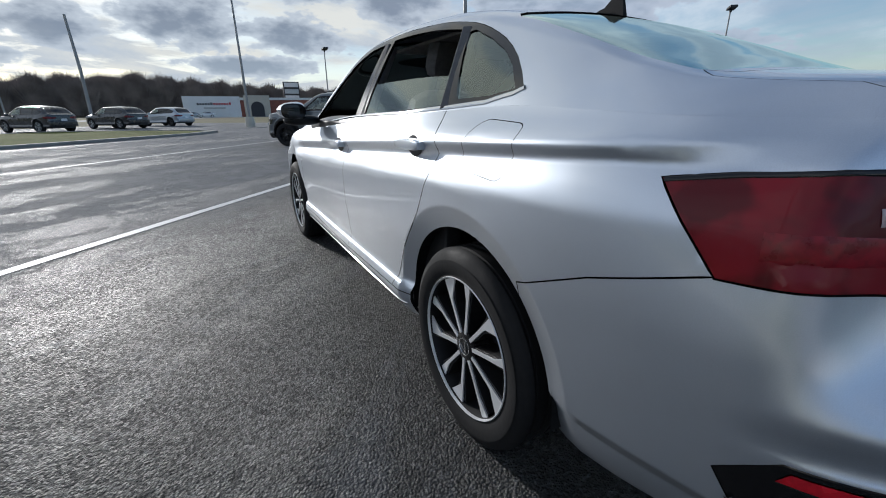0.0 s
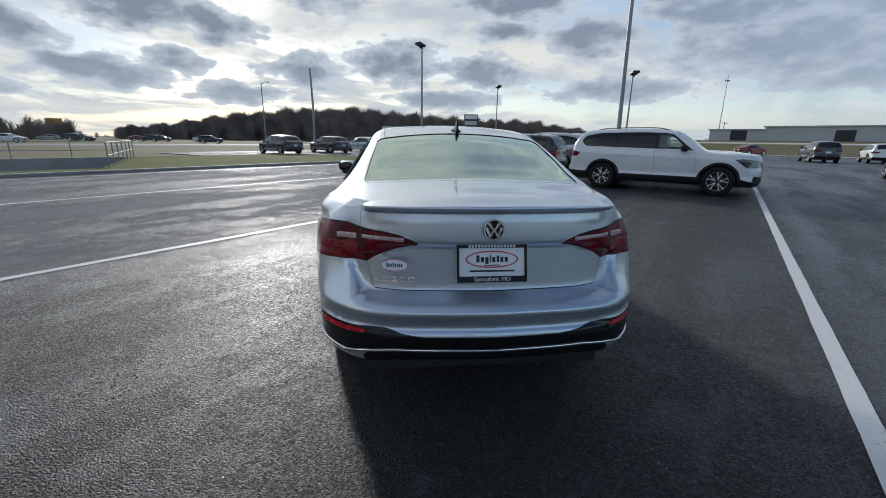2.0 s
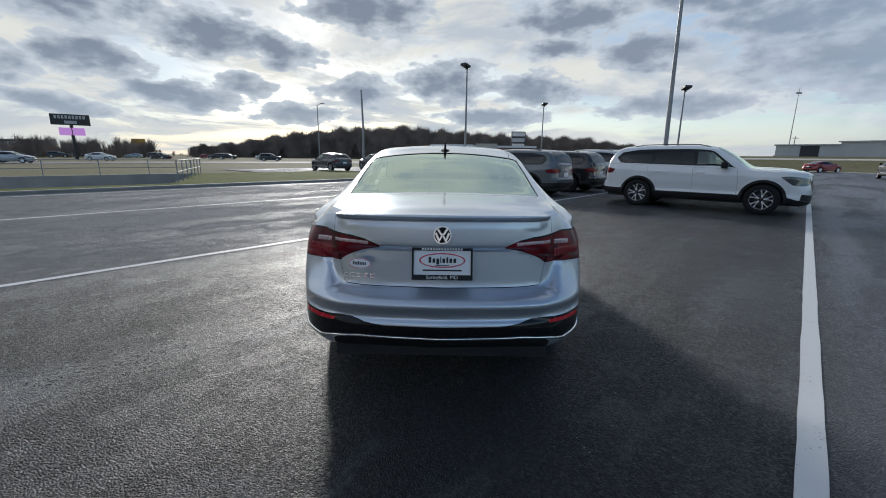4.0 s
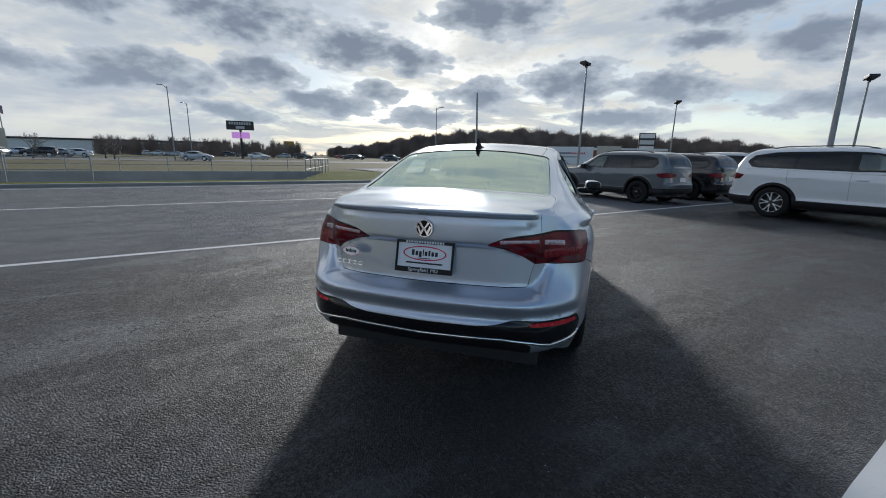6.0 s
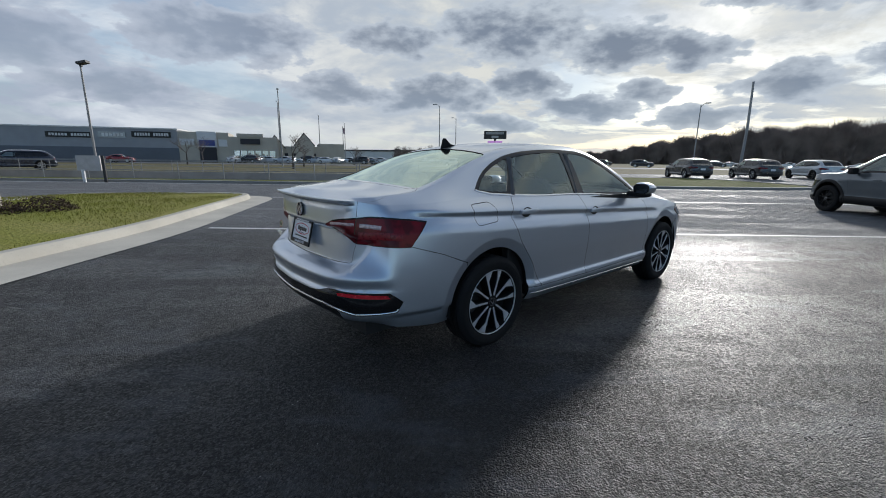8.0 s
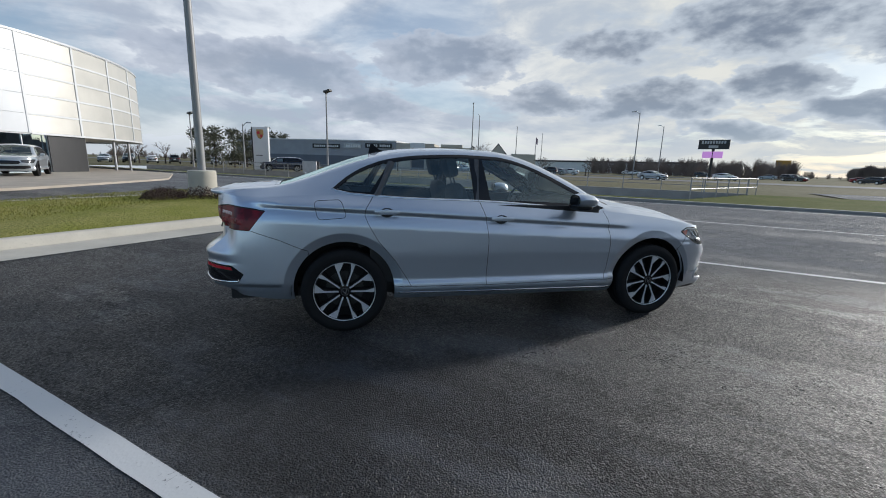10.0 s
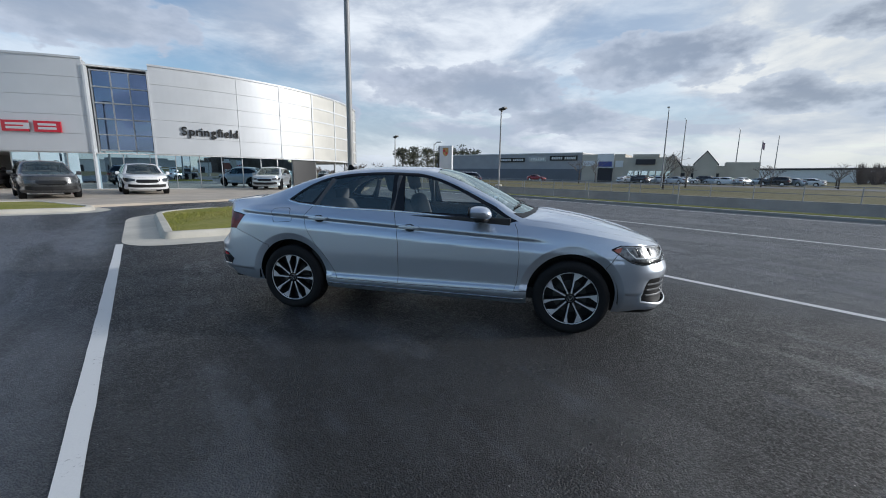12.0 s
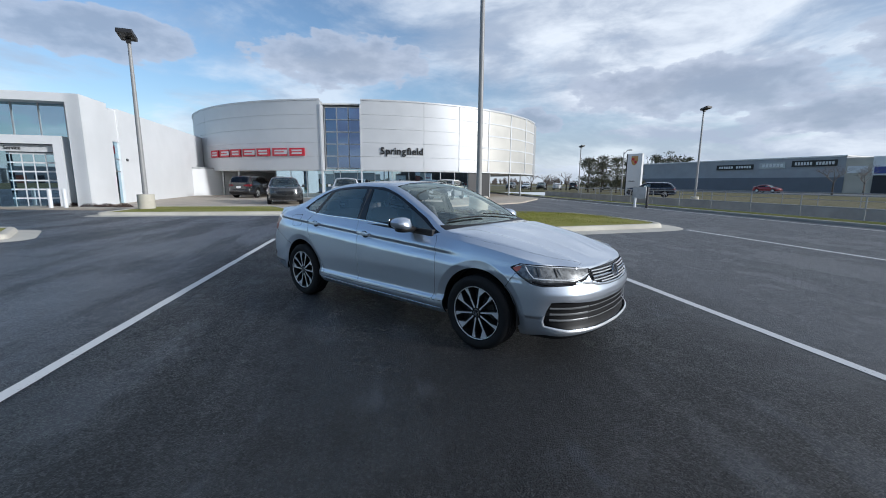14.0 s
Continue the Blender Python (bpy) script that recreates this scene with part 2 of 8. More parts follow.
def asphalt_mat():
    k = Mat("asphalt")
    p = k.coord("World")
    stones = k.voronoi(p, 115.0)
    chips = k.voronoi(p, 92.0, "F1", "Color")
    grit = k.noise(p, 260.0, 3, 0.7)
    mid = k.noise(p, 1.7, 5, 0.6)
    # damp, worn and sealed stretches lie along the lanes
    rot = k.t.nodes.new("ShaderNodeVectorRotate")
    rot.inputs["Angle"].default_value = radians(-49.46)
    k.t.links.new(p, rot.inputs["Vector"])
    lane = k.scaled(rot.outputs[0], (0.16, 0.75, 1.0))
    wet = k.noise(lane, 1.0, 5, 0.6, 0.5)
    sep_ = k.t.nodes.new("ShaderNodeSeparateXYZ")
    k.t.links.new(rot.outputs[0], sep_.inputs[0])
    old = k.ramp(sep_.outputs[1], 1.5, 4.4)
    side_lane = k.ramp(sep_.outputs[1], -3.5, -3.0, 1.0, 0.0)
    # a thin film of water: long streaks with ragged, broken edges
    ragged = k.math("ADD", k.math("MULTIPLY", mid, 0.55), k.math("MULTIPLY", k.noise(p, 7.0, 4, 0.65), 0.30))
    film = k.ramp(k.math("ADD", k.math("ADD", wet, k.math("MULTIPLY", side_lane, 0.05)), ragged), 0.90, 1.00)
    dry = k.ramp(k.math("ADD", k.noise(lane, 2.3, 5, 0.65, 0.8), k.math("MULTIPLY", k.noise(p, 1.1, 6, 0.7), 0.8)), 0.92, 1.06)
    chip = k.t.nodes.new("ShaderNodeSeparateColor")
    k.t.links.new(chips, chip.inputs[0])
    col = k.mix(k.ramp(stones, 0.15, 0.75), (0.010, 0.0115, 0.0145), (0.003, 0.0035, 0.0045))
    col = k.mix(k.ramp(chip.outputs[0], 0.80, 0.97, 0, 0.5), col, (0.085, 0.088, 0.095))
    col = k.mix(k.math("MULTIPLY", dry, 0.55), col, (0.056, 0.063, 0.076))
    # side lane: sky sheen on the damp asphalt, put into the colour as blue-grey
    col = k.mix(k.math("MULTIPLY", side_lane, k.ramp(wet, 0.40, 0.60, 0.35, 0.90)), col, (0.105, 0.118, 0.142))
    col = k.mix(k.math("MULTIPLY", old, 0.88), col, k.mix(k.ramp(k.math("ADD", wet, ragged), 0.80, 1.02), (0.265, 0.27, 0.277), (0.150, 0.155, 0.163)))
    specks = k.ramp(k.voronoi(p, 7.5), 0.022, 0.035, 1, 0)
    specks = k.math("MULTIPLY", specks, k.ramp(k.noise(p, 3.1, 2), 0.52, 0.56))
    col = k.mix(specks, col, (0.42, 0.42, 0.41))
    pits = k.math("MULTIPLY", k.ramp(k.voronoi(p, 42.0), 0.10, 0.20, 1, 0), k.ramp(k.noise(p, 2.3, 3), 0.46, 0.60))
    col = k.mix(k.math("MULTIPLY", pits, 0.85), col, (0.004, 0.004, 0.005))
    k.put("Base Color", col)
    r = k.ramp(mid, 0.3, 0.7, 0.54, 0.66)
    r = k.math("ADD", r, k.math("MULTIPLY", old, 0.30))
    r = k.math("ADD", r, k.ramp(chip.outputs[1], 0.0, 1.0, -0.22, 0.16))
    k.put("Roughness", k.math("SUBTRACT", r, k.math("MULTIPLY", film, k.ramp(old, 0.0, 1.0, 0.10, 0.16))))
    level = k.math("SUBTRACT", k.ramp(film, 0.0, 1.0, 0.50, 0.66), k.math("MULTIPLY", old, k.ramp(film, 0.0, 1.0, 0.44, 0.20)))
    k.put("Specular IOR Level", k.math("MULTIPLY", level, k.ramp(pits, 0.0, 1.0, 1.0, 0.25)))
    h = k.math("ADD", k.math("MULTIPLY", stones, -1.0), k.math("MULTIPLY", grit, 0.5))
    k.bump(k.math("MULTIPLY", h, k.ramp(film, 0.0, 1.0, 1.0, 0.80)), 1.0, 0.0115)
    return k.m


def grass_mat():
    k = Mat("grass_ground")
    p = k.coord("World")
    a, b = k.noise(p, 0.9, 5), k.noise(p, 24, 3)
    col = k.mix(k.ramp(a, 0.35, 0.65), (0.26, 0.265, 0.055), (0.34, 0.31, 0.10))
    col = k.mix(k.ramp(b, 0.4, 0.75), col, (0.17, 0.175, 0.04))
    k.put("Base Color", col)
    k.put("Roughness", 0.95)
    k.put("Specular IOR Level", 0.15)
    k.bump(b, 0.8, 0.03)
    return k.m


def lawn_mat():
    k = Mat("lawn_turf")
    p = k.coord("World")
    a, b = k.noise(p, 0.25, 5), k.noise(p, 18, 3)
    # greener than the island grass, and darkened in colour for standing against the light
    col = k.mix(k.ramp(a, 0.35, 0.65), (0.115, 0.14, 0.032), (0.17, 0.17, 0.055))
    k.put("Base Color", k.mix(k.ramp(b, 0.4, 0.75), col, (0.07, 0.085, 0.02)))
    k.put("Roughness", 0.95)
    k.put("Specular IOR Level", 0.05)
    k.bump(b, 0.8, 0.03)
    return k.m


def field_mat():
    k = Mat("dry_field")
    p = k.coord("World")
    a, b = k.noise(p, 0.05, 6), k.noise(p, 2.2, 4)
    col = k.mix(k.ramp(a, 0.35, 0.65), (0.16, 0.148, 0.075), (0.21, 0.185, 0.115))
    col = k.mix(k.ramp(b, 0.4, 0.8), col, (0.09, 0.085, 0.04))
    k.put("Base Color", col)
    k.put("Roughness", 0.95)
    k.put("Specular IOR Level", 0.1)
    return k.m


def concrete_mat(name, tone=(0.40, 0.375, 0.33)):
    k = Mat(name)
    p = k.coord("World")
    a, b = k.noise(p, 0.8, 6, 0.6), k.noise(p, 45, 3)
    col = k.mix(k.ramp(a, 0.3, 0.7), tuple(c * 0.78 for c in tone), tone)
    col = k.mix(k.ramp(b, 0.55, 0.8, 0, 0.5), col, tuple(c * 0.6 for c in tone))
    k.put("Base Color", col)
    k.put("Roughness", 0.85)
    k.bump(b, 0.35, 0.004)
    return k.m


def paint_line_mat():
    k = Mat("line_paint")
    p = k.coord("World")
    a, b = k.noise(p, 5, 6, 0.65), k.noise(p, 70, 3)
    c = k.voronoi(p, 2.3, "DISTANCE_TO_EDGE")
    crack = k.math("MULTIPLY", k.ramp(c, 0.002, 0.006, 1, 0), k.ramp(a, 0.56, 0.66, 0, 0.7))
    wear = k.math("MAXIMUM", crack, k.ramp(k.math("ADD", k.math("MULTIPLY", a, 0.6), k.math("MULTIPLY", b, 0.6)), 0.70, 0.80, 0, 0.75))
    k.put("Base Color", k.mix(wear, (0.66, 0.66, 0.65), (0.09, 0.09, 0.095)))
    k.put("Roughness", 0.6)
    k.bump(b, 0.3, 0.003)
    return k.m


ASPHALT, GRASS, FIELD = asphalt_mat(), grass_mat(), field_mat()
CONCRETE, KERB = concrete_mat("concrete_wall", (0.36, 0.345, 0.32)), concrete_mat("kerb_concrete", (0.62, 0.58, 0.50))
LINE = paint_line_mat()
GALV = simple("galvanised_steel", (0.42, 0.43, 0.44), 0.45, 0.7, 0.15, 3.0)
POLE_PAINT = simple("grey_pole_paint", (0.30, 0.30, 0.30), 0.5, 0.1, 0.1, 2.0)
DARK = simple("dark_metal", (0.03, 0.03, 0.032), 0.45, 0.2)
WHITE_PANEL = simple("white_panel", (0.72, 0.73, 0.74), 0.45, 0.0, 0.04, 0.6)
SILVER_PANEL = simple("silver_panel", (0.56, 0.575, 0.595), 0.45, 0.15, 0.04, 0.7)
MATT_BLACK = simple("matt_black_plastic", (0.014, 0.014, 0.015), 0.85, 0.0, 0.15, 9.0, 0.1, spec=0.15)
RUBBER = simple("tyre_rubber", (0.012, 0.012, 0.013), 0.75, 0.0, 0.2, 8.0, 0.2, spec=0.25)
BLACK_TRIM = simple("black_plastic", (0.010, 0.010, 0.011), 0.5, 0.0, 0.15, 9.0, 0.1, spec=0.3)
GLOSS_BLACK = simple("gloss_black", (0.008, 0.008, 0.009), 0.10, 0.0, 0.1, 5.0)
CHROME = simple("chrome", (0.75, 0.76, 0.77), 0.10, 1.0, 0.03, 5.0)
RED_PAINT = simple("sign_red", (0.50, 0.01, 0.03), 0.35)
BARK = simple("bark", (0.085, 0.068, 0.055), 0.9, 0.0, 0.3, 5.0)
TWIG = simple("bare_twigs", (0.20, 0.165, 0.145), 0.95, 0.0, 0.35, 0.15)
WOOD_TWIG = simple("far_twigs", (0.20, 0.162, 0.142), 0.95, 0.0, 0.45, 0.15, spec=0.1)
BUSH = simple("brown_shrub", (0.06, 0.035, 0.028), 0.95, 0.0, 0.4, 12.0)
NEEDLE = simple("conifer_needles", (0.15, 0.155, 0.115), 0.9, 0.0, 0.4, 1.5)
CAR_GLASS = glass_mat("car_glass", (0.90, 0.96, 0.93), 0.0, 0.10, (0.88, 1.0, 0.95))
REAR_GLASS = glass_mat("rear_glass", (0.66, 0.80, 0.73), 0.06, 0.42, (0.80, 0.95, 0.88))
DARK_GLASS = glass_mat("dark_glass", (0.05, 0.055, 0.06), 0.0, 0.02)
SHOP_GLASS = glass_mat("shop_glass", (0.10, 0.20, 0.25), 0.01, 0.66, (0.62, 0.80, 0.90))
BLUE_GLASS = glass_mat("blue_glass", (0.10, 0.18, 0.34), 0.02, 0.45, (0.36, 0.46, 0.68))


# ---- mesh helpers ----
def part(name, bm, material, parent=None, label="", smooth=False):
    """One mesh object from a bmesh, under a thing or a part."""
    me = bpy.data.meshes.new(name)
    bmesh.ops.recalc_face_normals(bm, faces=bm.faces)
    bm.to_mesh(me)
    bm.free()
    for mt in material if isinstance(material, list) else [material]:
        me.materials.append(mt)
    if smooth:
        for p in me.polygons:
            p.use_smooth = True
        me.set_sharp_from_angle(angle=radians(38))
    ob = new(name, me)
    if parent is not None:
        ob.parent = parent
    if label:
        ob["label"] = label
    return ob


def thing(name, label, category, m=None, group="", kind=""):
    ob = new(name)
    ob.empty_display_size = 0.1
    if m is not None:
        ob.matrix_world = m
    return tagged(ob, label, category, group, kind)


def add_box(bm, lo, hi, m=None, bevel=0.0):
    x0, y0, z0 = lo
    x1, y1, z1 = hi
    vs = [bm.verts.new(p) for p in ((x0, y0, z0), (x1, y0, z0), (x1, y1, z0), (x0, y1, z0), (x0, y0, z1), (x1, y0, z1), (x1, y1, z1), (x0, y1, z1))]
    fs = [bm.faces.new([vs[i] for i in q]) for q in ((0, 3, 2, 1), (4, 5, 6, 7), (0, 1, 5, 4), (1, 2, 6, 5), (2, 3, 7, 6), (3, 0, 4, 7))]
    if bevel:
        out = bmesh.ops.bevel(bm, geom=list({e for f in fs for e in f.edges}), offset=bevel, segments=2, affect="EDGES", profile=0.6)
        vs = list({v for v in vs if v.is_valid} | set(out["verts"]))
    if m is not None:
        for v in vs:
            v.co = m @ v.co
    return vs


def box(lo, hi, m=None, bevel=0.0):
    bm = bmesh.new()
    add_box(bm, lo, hi, m, bevel)
    return bm


def add_tube(bm, pts, radii, n=8, cap=True):
    """A tapered tube through points."""
    rings = []
    pts = [Vector(p) for p in pts]
    for i, p in enumerate(pts):
        d = (pts[min(i + 1, len(pts) - 1)] - pts[max(i - 1, 0)]).normalized()
        a = d.orthogonal().normalized() if abs(d.z) < 0.99 else Vector((1, 0, 0))
        if abs(d.z) < 0.99:
            a = d.cross(Vector((0, 0, 1))).normalized()
        b = d.cross(a)
        r = radii[i] if isinstance(radii, (list, tuple)) else radii
        rings.append([bm.verts.new(p + r * (math.cos(2 * math.pi * k / n) * a + math.sin(2 * math.pi * k / n) * b)) for k in range(n)])
    for r0, r1 in zip(rings, rings[1:]):
        for k in range(n):
            bm.faces.new((r0[k], r0[(k + 1) % n], r1[(k + 1) % n], r1[k]))
    if cap and n > 2:
        bm.faces.new(rings[0][::-1])
        bm.faces.new(rings[-1])
    return bm


def tube(pts, radii, n=8):
    return add_tube(bmesh.new(), pts, radii, n)


def add_lathe(bm, profile, n=48, axis="x", centre=(0, 0, 0), arc=None):
    """Profile of (along axis, radius) turned round the x, y or z axis."""
    rings = []
    for a, r in profile:
        ring = []
        for k in range(n):
            t = 2 * math.pi * k / n
            c, s = r * math.cos(t), r * math.sin(t)
            p = {"x": (a, c, s), "y": (c, a, s), "z": (c, s, a)}[axis]
            ring.append(bm.verts.new(Vector(p) + Vector(centre)))
        rings.append(ring)
    for r0, r1 in zip(rings, rings[1:]):
        for k in range(n):
            bm.faces.new((r0[k], r0[(k + 1) % n], r1[(k + 1) % n], r1[k]))
    return rings


LOT = radians(49.46)
LU, LV = Vector((math.cos(LOT), math.sin(LOT), 0)), Vector((-math.sin(LOT), math.cos(LOT), 0))


def lot(u, v, z=0.0):
    """From the car park's own axes (along and across the lanes) to the world."""
    return LU * u + LV * v + Vector((0, 0, z))




def sheet(name, rings, z, material, label, holes=()):
    """A flat sheet in car park axes, with holes."""
    pts, edges = [], []
    for ring in (rings, *holes):
        k = len(pts)
        pts += [Vector(p) for p in ring]
        edges += [(k + i, k + (i + 1) % len(ring)) for i in range(len(ring))]
    vs, _, fs, *_ = delaunay_2d_cdt(pts, edges, [], 1 if not holes else 2, 1e-5)
    bm = bmesh.new()
    bv = [bm.verts.new(lot(p.x, p.y, z)) for p in vs]
    for f in fs:
        c = sum((vs[i] for i in f), Vector((0, 0))) / len(f)
        if inside(c, rings) and not any(inside(c, h) for h in holes):
            bm.faces.new([bv[i] for i in f])
    for f in bm.faces:
        f.normal_update()
        if f.normal.z < 0:
            f.normal_flip()
    me = bpy.data.meshes.new(name)
    bm.to_mesh(me)
    bm.free()
    me.materials.append(material)
    return tagged(new(name, me), label, name.replace("_", " "), kind="structure")


def inside(p, poly):
    hit, j = False, len(poly) - 1
    for i in range(len(poly)):
        (x0, y0), (x1, y1) = poly[i], poly[j]
        if (y0 > p[1]) != (y1 > p[1]) and p[0] < (x1 - x0) * (p[1] - y0) / (y1 - y0) + x0:
            hit = not hit
        j = i
    return hit


def rounded(poly, r, n=6):
    """A polygon with its corners rounded by r."""
    out = []
    for i, p in enumerate(poly):
        p, a, b = Vector(p), Vector(poly[i - 1]), Vector(poly[(i + 1) % len(poly)])
        ra = min(r, (a - p).length * 0.45)
        rb = min(r, (b - p).length * 0.45)
        s, e = p + (a - p).normalized() * ra, p + (b - p).normalized() * rb
        for k in range(n + 1):
            t = k / n
            out.append(tuple((1 - t) ** 2 * s + 2 * t * (1 - t) * p + t * t * e))
    return out


# ---- ground, lot, kerbs ----
CHANNEL = [(-60, 18.2), (2.6, 18.2), (6.6, 27.6), (-60, 27.6)]
BIG = 1400
ground = sheet("ground", [(-BIG, -BIG), (BIG, -BIG), (BIG, BIG), (-BIG, BIG)], -0.06, FIELD, "dry winter grass field reaching the horizon", [CHANNEL])
LOT_EDGE = [(-75, -45), (95, -45), (95, 15), (40, 16.2), (40, 40), (12, 38), (12, 28.5), (18.5, 27), (20, 22), (19, 17.2), (15, 16), (-75, 16)]
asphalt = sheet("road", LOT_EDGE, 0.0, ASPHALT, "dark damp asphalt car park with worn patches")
LAWN = rounded([(-60, 16.3), (16.5, 16.3), (19, 18.5), (19, 24), (17, 27.8), (8, 28), (6.7, 27.9), (2.6, 18.0), (-60, 18.0)], 0.8, 4)
lawn = sheet("lawn", LAWN, 0.07, lawn_mat(), "short yellow-green winter grass verge")

bm = bmesh.new()
run = [(-60, 16.0), (15.5, 16.0), (18.3, 16.8), (19.3, 18.6), (19.3, 24.0), (17.2, 28.1)]
for a, b in zip(run, run[1:]):
    d = (Vector(b) - Vector(a)).normalized()
    n_ = Vector((-d.y, d.x))
    q = [Vector(a), Vector(b), Vector(b) + n_ * 0.3, Vector(a) + n_ * 0.3]
    lo = [bm.verts.new(lot(p.x, p.y, -0.02)) for p in q]
    hi = [bm.verts.new(lot(p.x, p.y, 0.11)) for p in q]
    bm.faces.new(hi)
    for i in range(4):
        bm.faces.new((lo[i], lo[(i + 1) % 4], hi[(i + 1) % 4], hi[i]))
tagged(part("kerb", bm, CONCRETE), "weathered grey concrete kerb along the verge", "kerb", kind="structure")


def stripe(u0, u1, v, width=0.11, wobble=0.003):
    bm = bmesh.new()
    rnd = random.Random(int(v * 100))
    left, right = [], []
    n = max(4, int((u1 - u0) / 0.25))
    for i in range(n + 1):
        u = u0 + (u1 - u0) * i / n
        left.append(bm.verts.new(lot(u, v + width / 2 + rnd.uniform(-wobble, wobble), 0.004)))
        right.append(bm.verts.new(lot(u, v - width / 2 + rnd.uniform(-wobble, wobble), 0.004)))
    for i in range(n):
        bm.faces.new((right[i], right[i + 1], left[i + 1], left[i]))
    return tagged(part("lane_line", bm, LINE), "worn white painted line on dark asphalt", "painted line", "lane lines", "structure")


stripe(-5.15, 30.0, 3.12, 0.11, 0.003)
stripe(-5.85, 14.5, -3.07, 0.11, 0.003)
stripe(-6.5, 34.0, 9.1, 0.12)
stripe(-60.0, 12.0, 15.2, 0.12)


def island(name, outer, pan, top, radius, label, grass_h=0.16):
    """A kerbed island: flat gutter pan, a rounded kerb, turf inside."""
    a = rounded(outer, radius, 8)

    def inset(poly, d):
        out, n = [], len(poly)
        for i in range(n):
            p, q, r = Vector(poly[i - 1]), Vector(poly[i]), Vector(poly[(i + 1) % n])
            e = (r - p).normalized()
            out.append(tuple(q + Vector((-e.y, e.x)) * d))
        return out

    rings = [(a, 0.006), (inset(a, pan), 0.03), (inset(a, pan + 0.03), 0.12), (inset(a, pan + 0.07), top), (inset(a, pan + 0.20), top), (inset(a, pan + 0.22), top - 0.02)]
    bm = bmesh.new()
    made = [[bm.verts.new(lot(x, y, z)) for x, y in ring] for ring, z in rings]
    for r0, r1 in zip(made, made[1:]):
        for i in range(len(r0)):
            j = (i + 1) % len(r0)
            bm.faces.new((r0[i], r0[j], r1[j], r1[i]))
    ob = tagged(part("kerb", bm, KERB, smooth=True), label, "kerb", kind="structure")
    bm = bmesh.new()
    inner = inset(a, pan + 0.21)
    c = sum((Vector(p) for p in inner), Vector((0, 0))) / len(inner)
    prev = None
    for k in range(6):
        f = 1 - k / 5.5
        ring = [bm.verts.new(lot(c.x + (x - c.x) * f, c.y + (y - c.y) * f, top - 0.02 + grass_h * (1 - f * f))) for x, y in inner]
        if prev:
            for i in range(len(ring)):
                j = (i + 1) % len(ring)
                bm.faces.new((prev[i], prev[j], ring[j], ring[i]))
        prev = ring
    bm.faces.new(prev)
    tagged(part("lawn", bm, GRASS, smooth=True), "mown yellow-green turf inside the kerbed island", "lawn", kind="structure")
    return inner


turf_main = island("island", [(-5.25, -3.05), (-5.25, 2.6), (-6.3, 9.0), (-7.6, 9.6), (-12.6, 8.6), (-12.6, -1.5), (-11.2, -3.05)], 0.62, 0.16, 1.0, "pale concrete kerb and gutter round a grass island")
turf_west = island("island", [(-5.6, -16.0), (-5.6, -9.2), (-6.3, -8.6), (-8.6, -10.0), (-8.6, -16.0)], 0.45, 0.15, 0.6, "pale concrete kerb and gutter round a small island", 0.05)
turf_far = island("island", [(-13.1, -12.0), (-13.1, -3.8), (-14.4, -3.4), (-18.5, -5.5), (-18.5, -12.0)], 0.4, 0.15, 0.8, "pale concrete kerb round a planted island", 0.05)


def blades(name, poly_list, count, zbase, height, seed, label):
    """Blades of grass as one mesh."""
    rnd = random.Random(seed)
    vs, fs = [], []
    for poly in poly_list:
        xs, ys = [p[0] for p in poly], [p[1] for p in poly]
        n = 0
        while n < count:
            u, v = rnd.uniform(min(xs), max(xs)), rnd.uniform(min(ys), max(ys))
            if not inside((u, v), poly):
                continue
            n += 1
            p = lot(u, v, zbase(u, v))
            a, h, w = rnd.uniform(0, 6.28), height * rnd.uniform(0.5, 1.2), 0.006
            d = Vector((math.cos(a), math.sin(a), 0))
            k = len(vs)
            lean = Vector((rnd.uniform(-1, 1), rnd.uniform(-1, 1), 0)) * h * 0.6
            vs += [p - d * w, p + d * w, p + lean + Vector((0, 0, h))]
            fs.append((k, k + 1, k + 2))
    me = bpy.data.meshes.new(name)
    me.from_pydata(vs, [], fs)
    me.materials.append(GRASS)
    return tagged(new(name, me), label, "grass", kind="stuff")


cm = sum((Vector(p) for p in turf_main), Vector((0, 0))) / len(turf_main)


def turf_z(u, v):
    best = 0.0
    for x, y in turf_main[::6]:
        d = Vector((x, y)) - cm
        best = max(best, (Vector((u, v)) - cm).dot(d) / d.dot(d))
    return 0.135 + 0.16 * max(0.0, 1 - best * best)


blades("grass", [turf_main], 26000, turf_z, 0.045, 5, "blades of mown winter grass on the island")

# concrete drainage channel beside the road
bm = bmesh.new()
walls = [((2.6, 18.2), (6.6, 27.6)), ((6.6, 27.6), (-60, 27.6)), ((-60, 18.2), (2.6, 18.2))]
for a, b in walls:
    d = (Vector(b) - Vector(a)).normalized()
    n_ = Vector((d.y, -d.x))
    q = [Vector(a), Vector(b), Vector(b) + n_ * 0.3, Vector(a) + n_ * 0.3]
    lo = [bm.verts.new(lot(p.x, p.y, -1.7)) for p in q]
    hi = [bm.verts.new(lot(p.x, p.y, 0.06 if b != (-60, 27.6) else 0.10)) for p in q]
    bm.faces.new(hi)
    for i in range(4):
        bm.faces.new((lo[i], lo[(i + 1) % 4], hi[(i + 1) % 4], hi[i]))
vs = [bm.verts.new(lot(u, v, -1.65)) for u, v in CHANNEL]
bm.faces.new(vs)
tagged(part("channel_wall", bm, CONCRETE), "stained concrete drainage channel walls", "retaining wall", kind="structure")


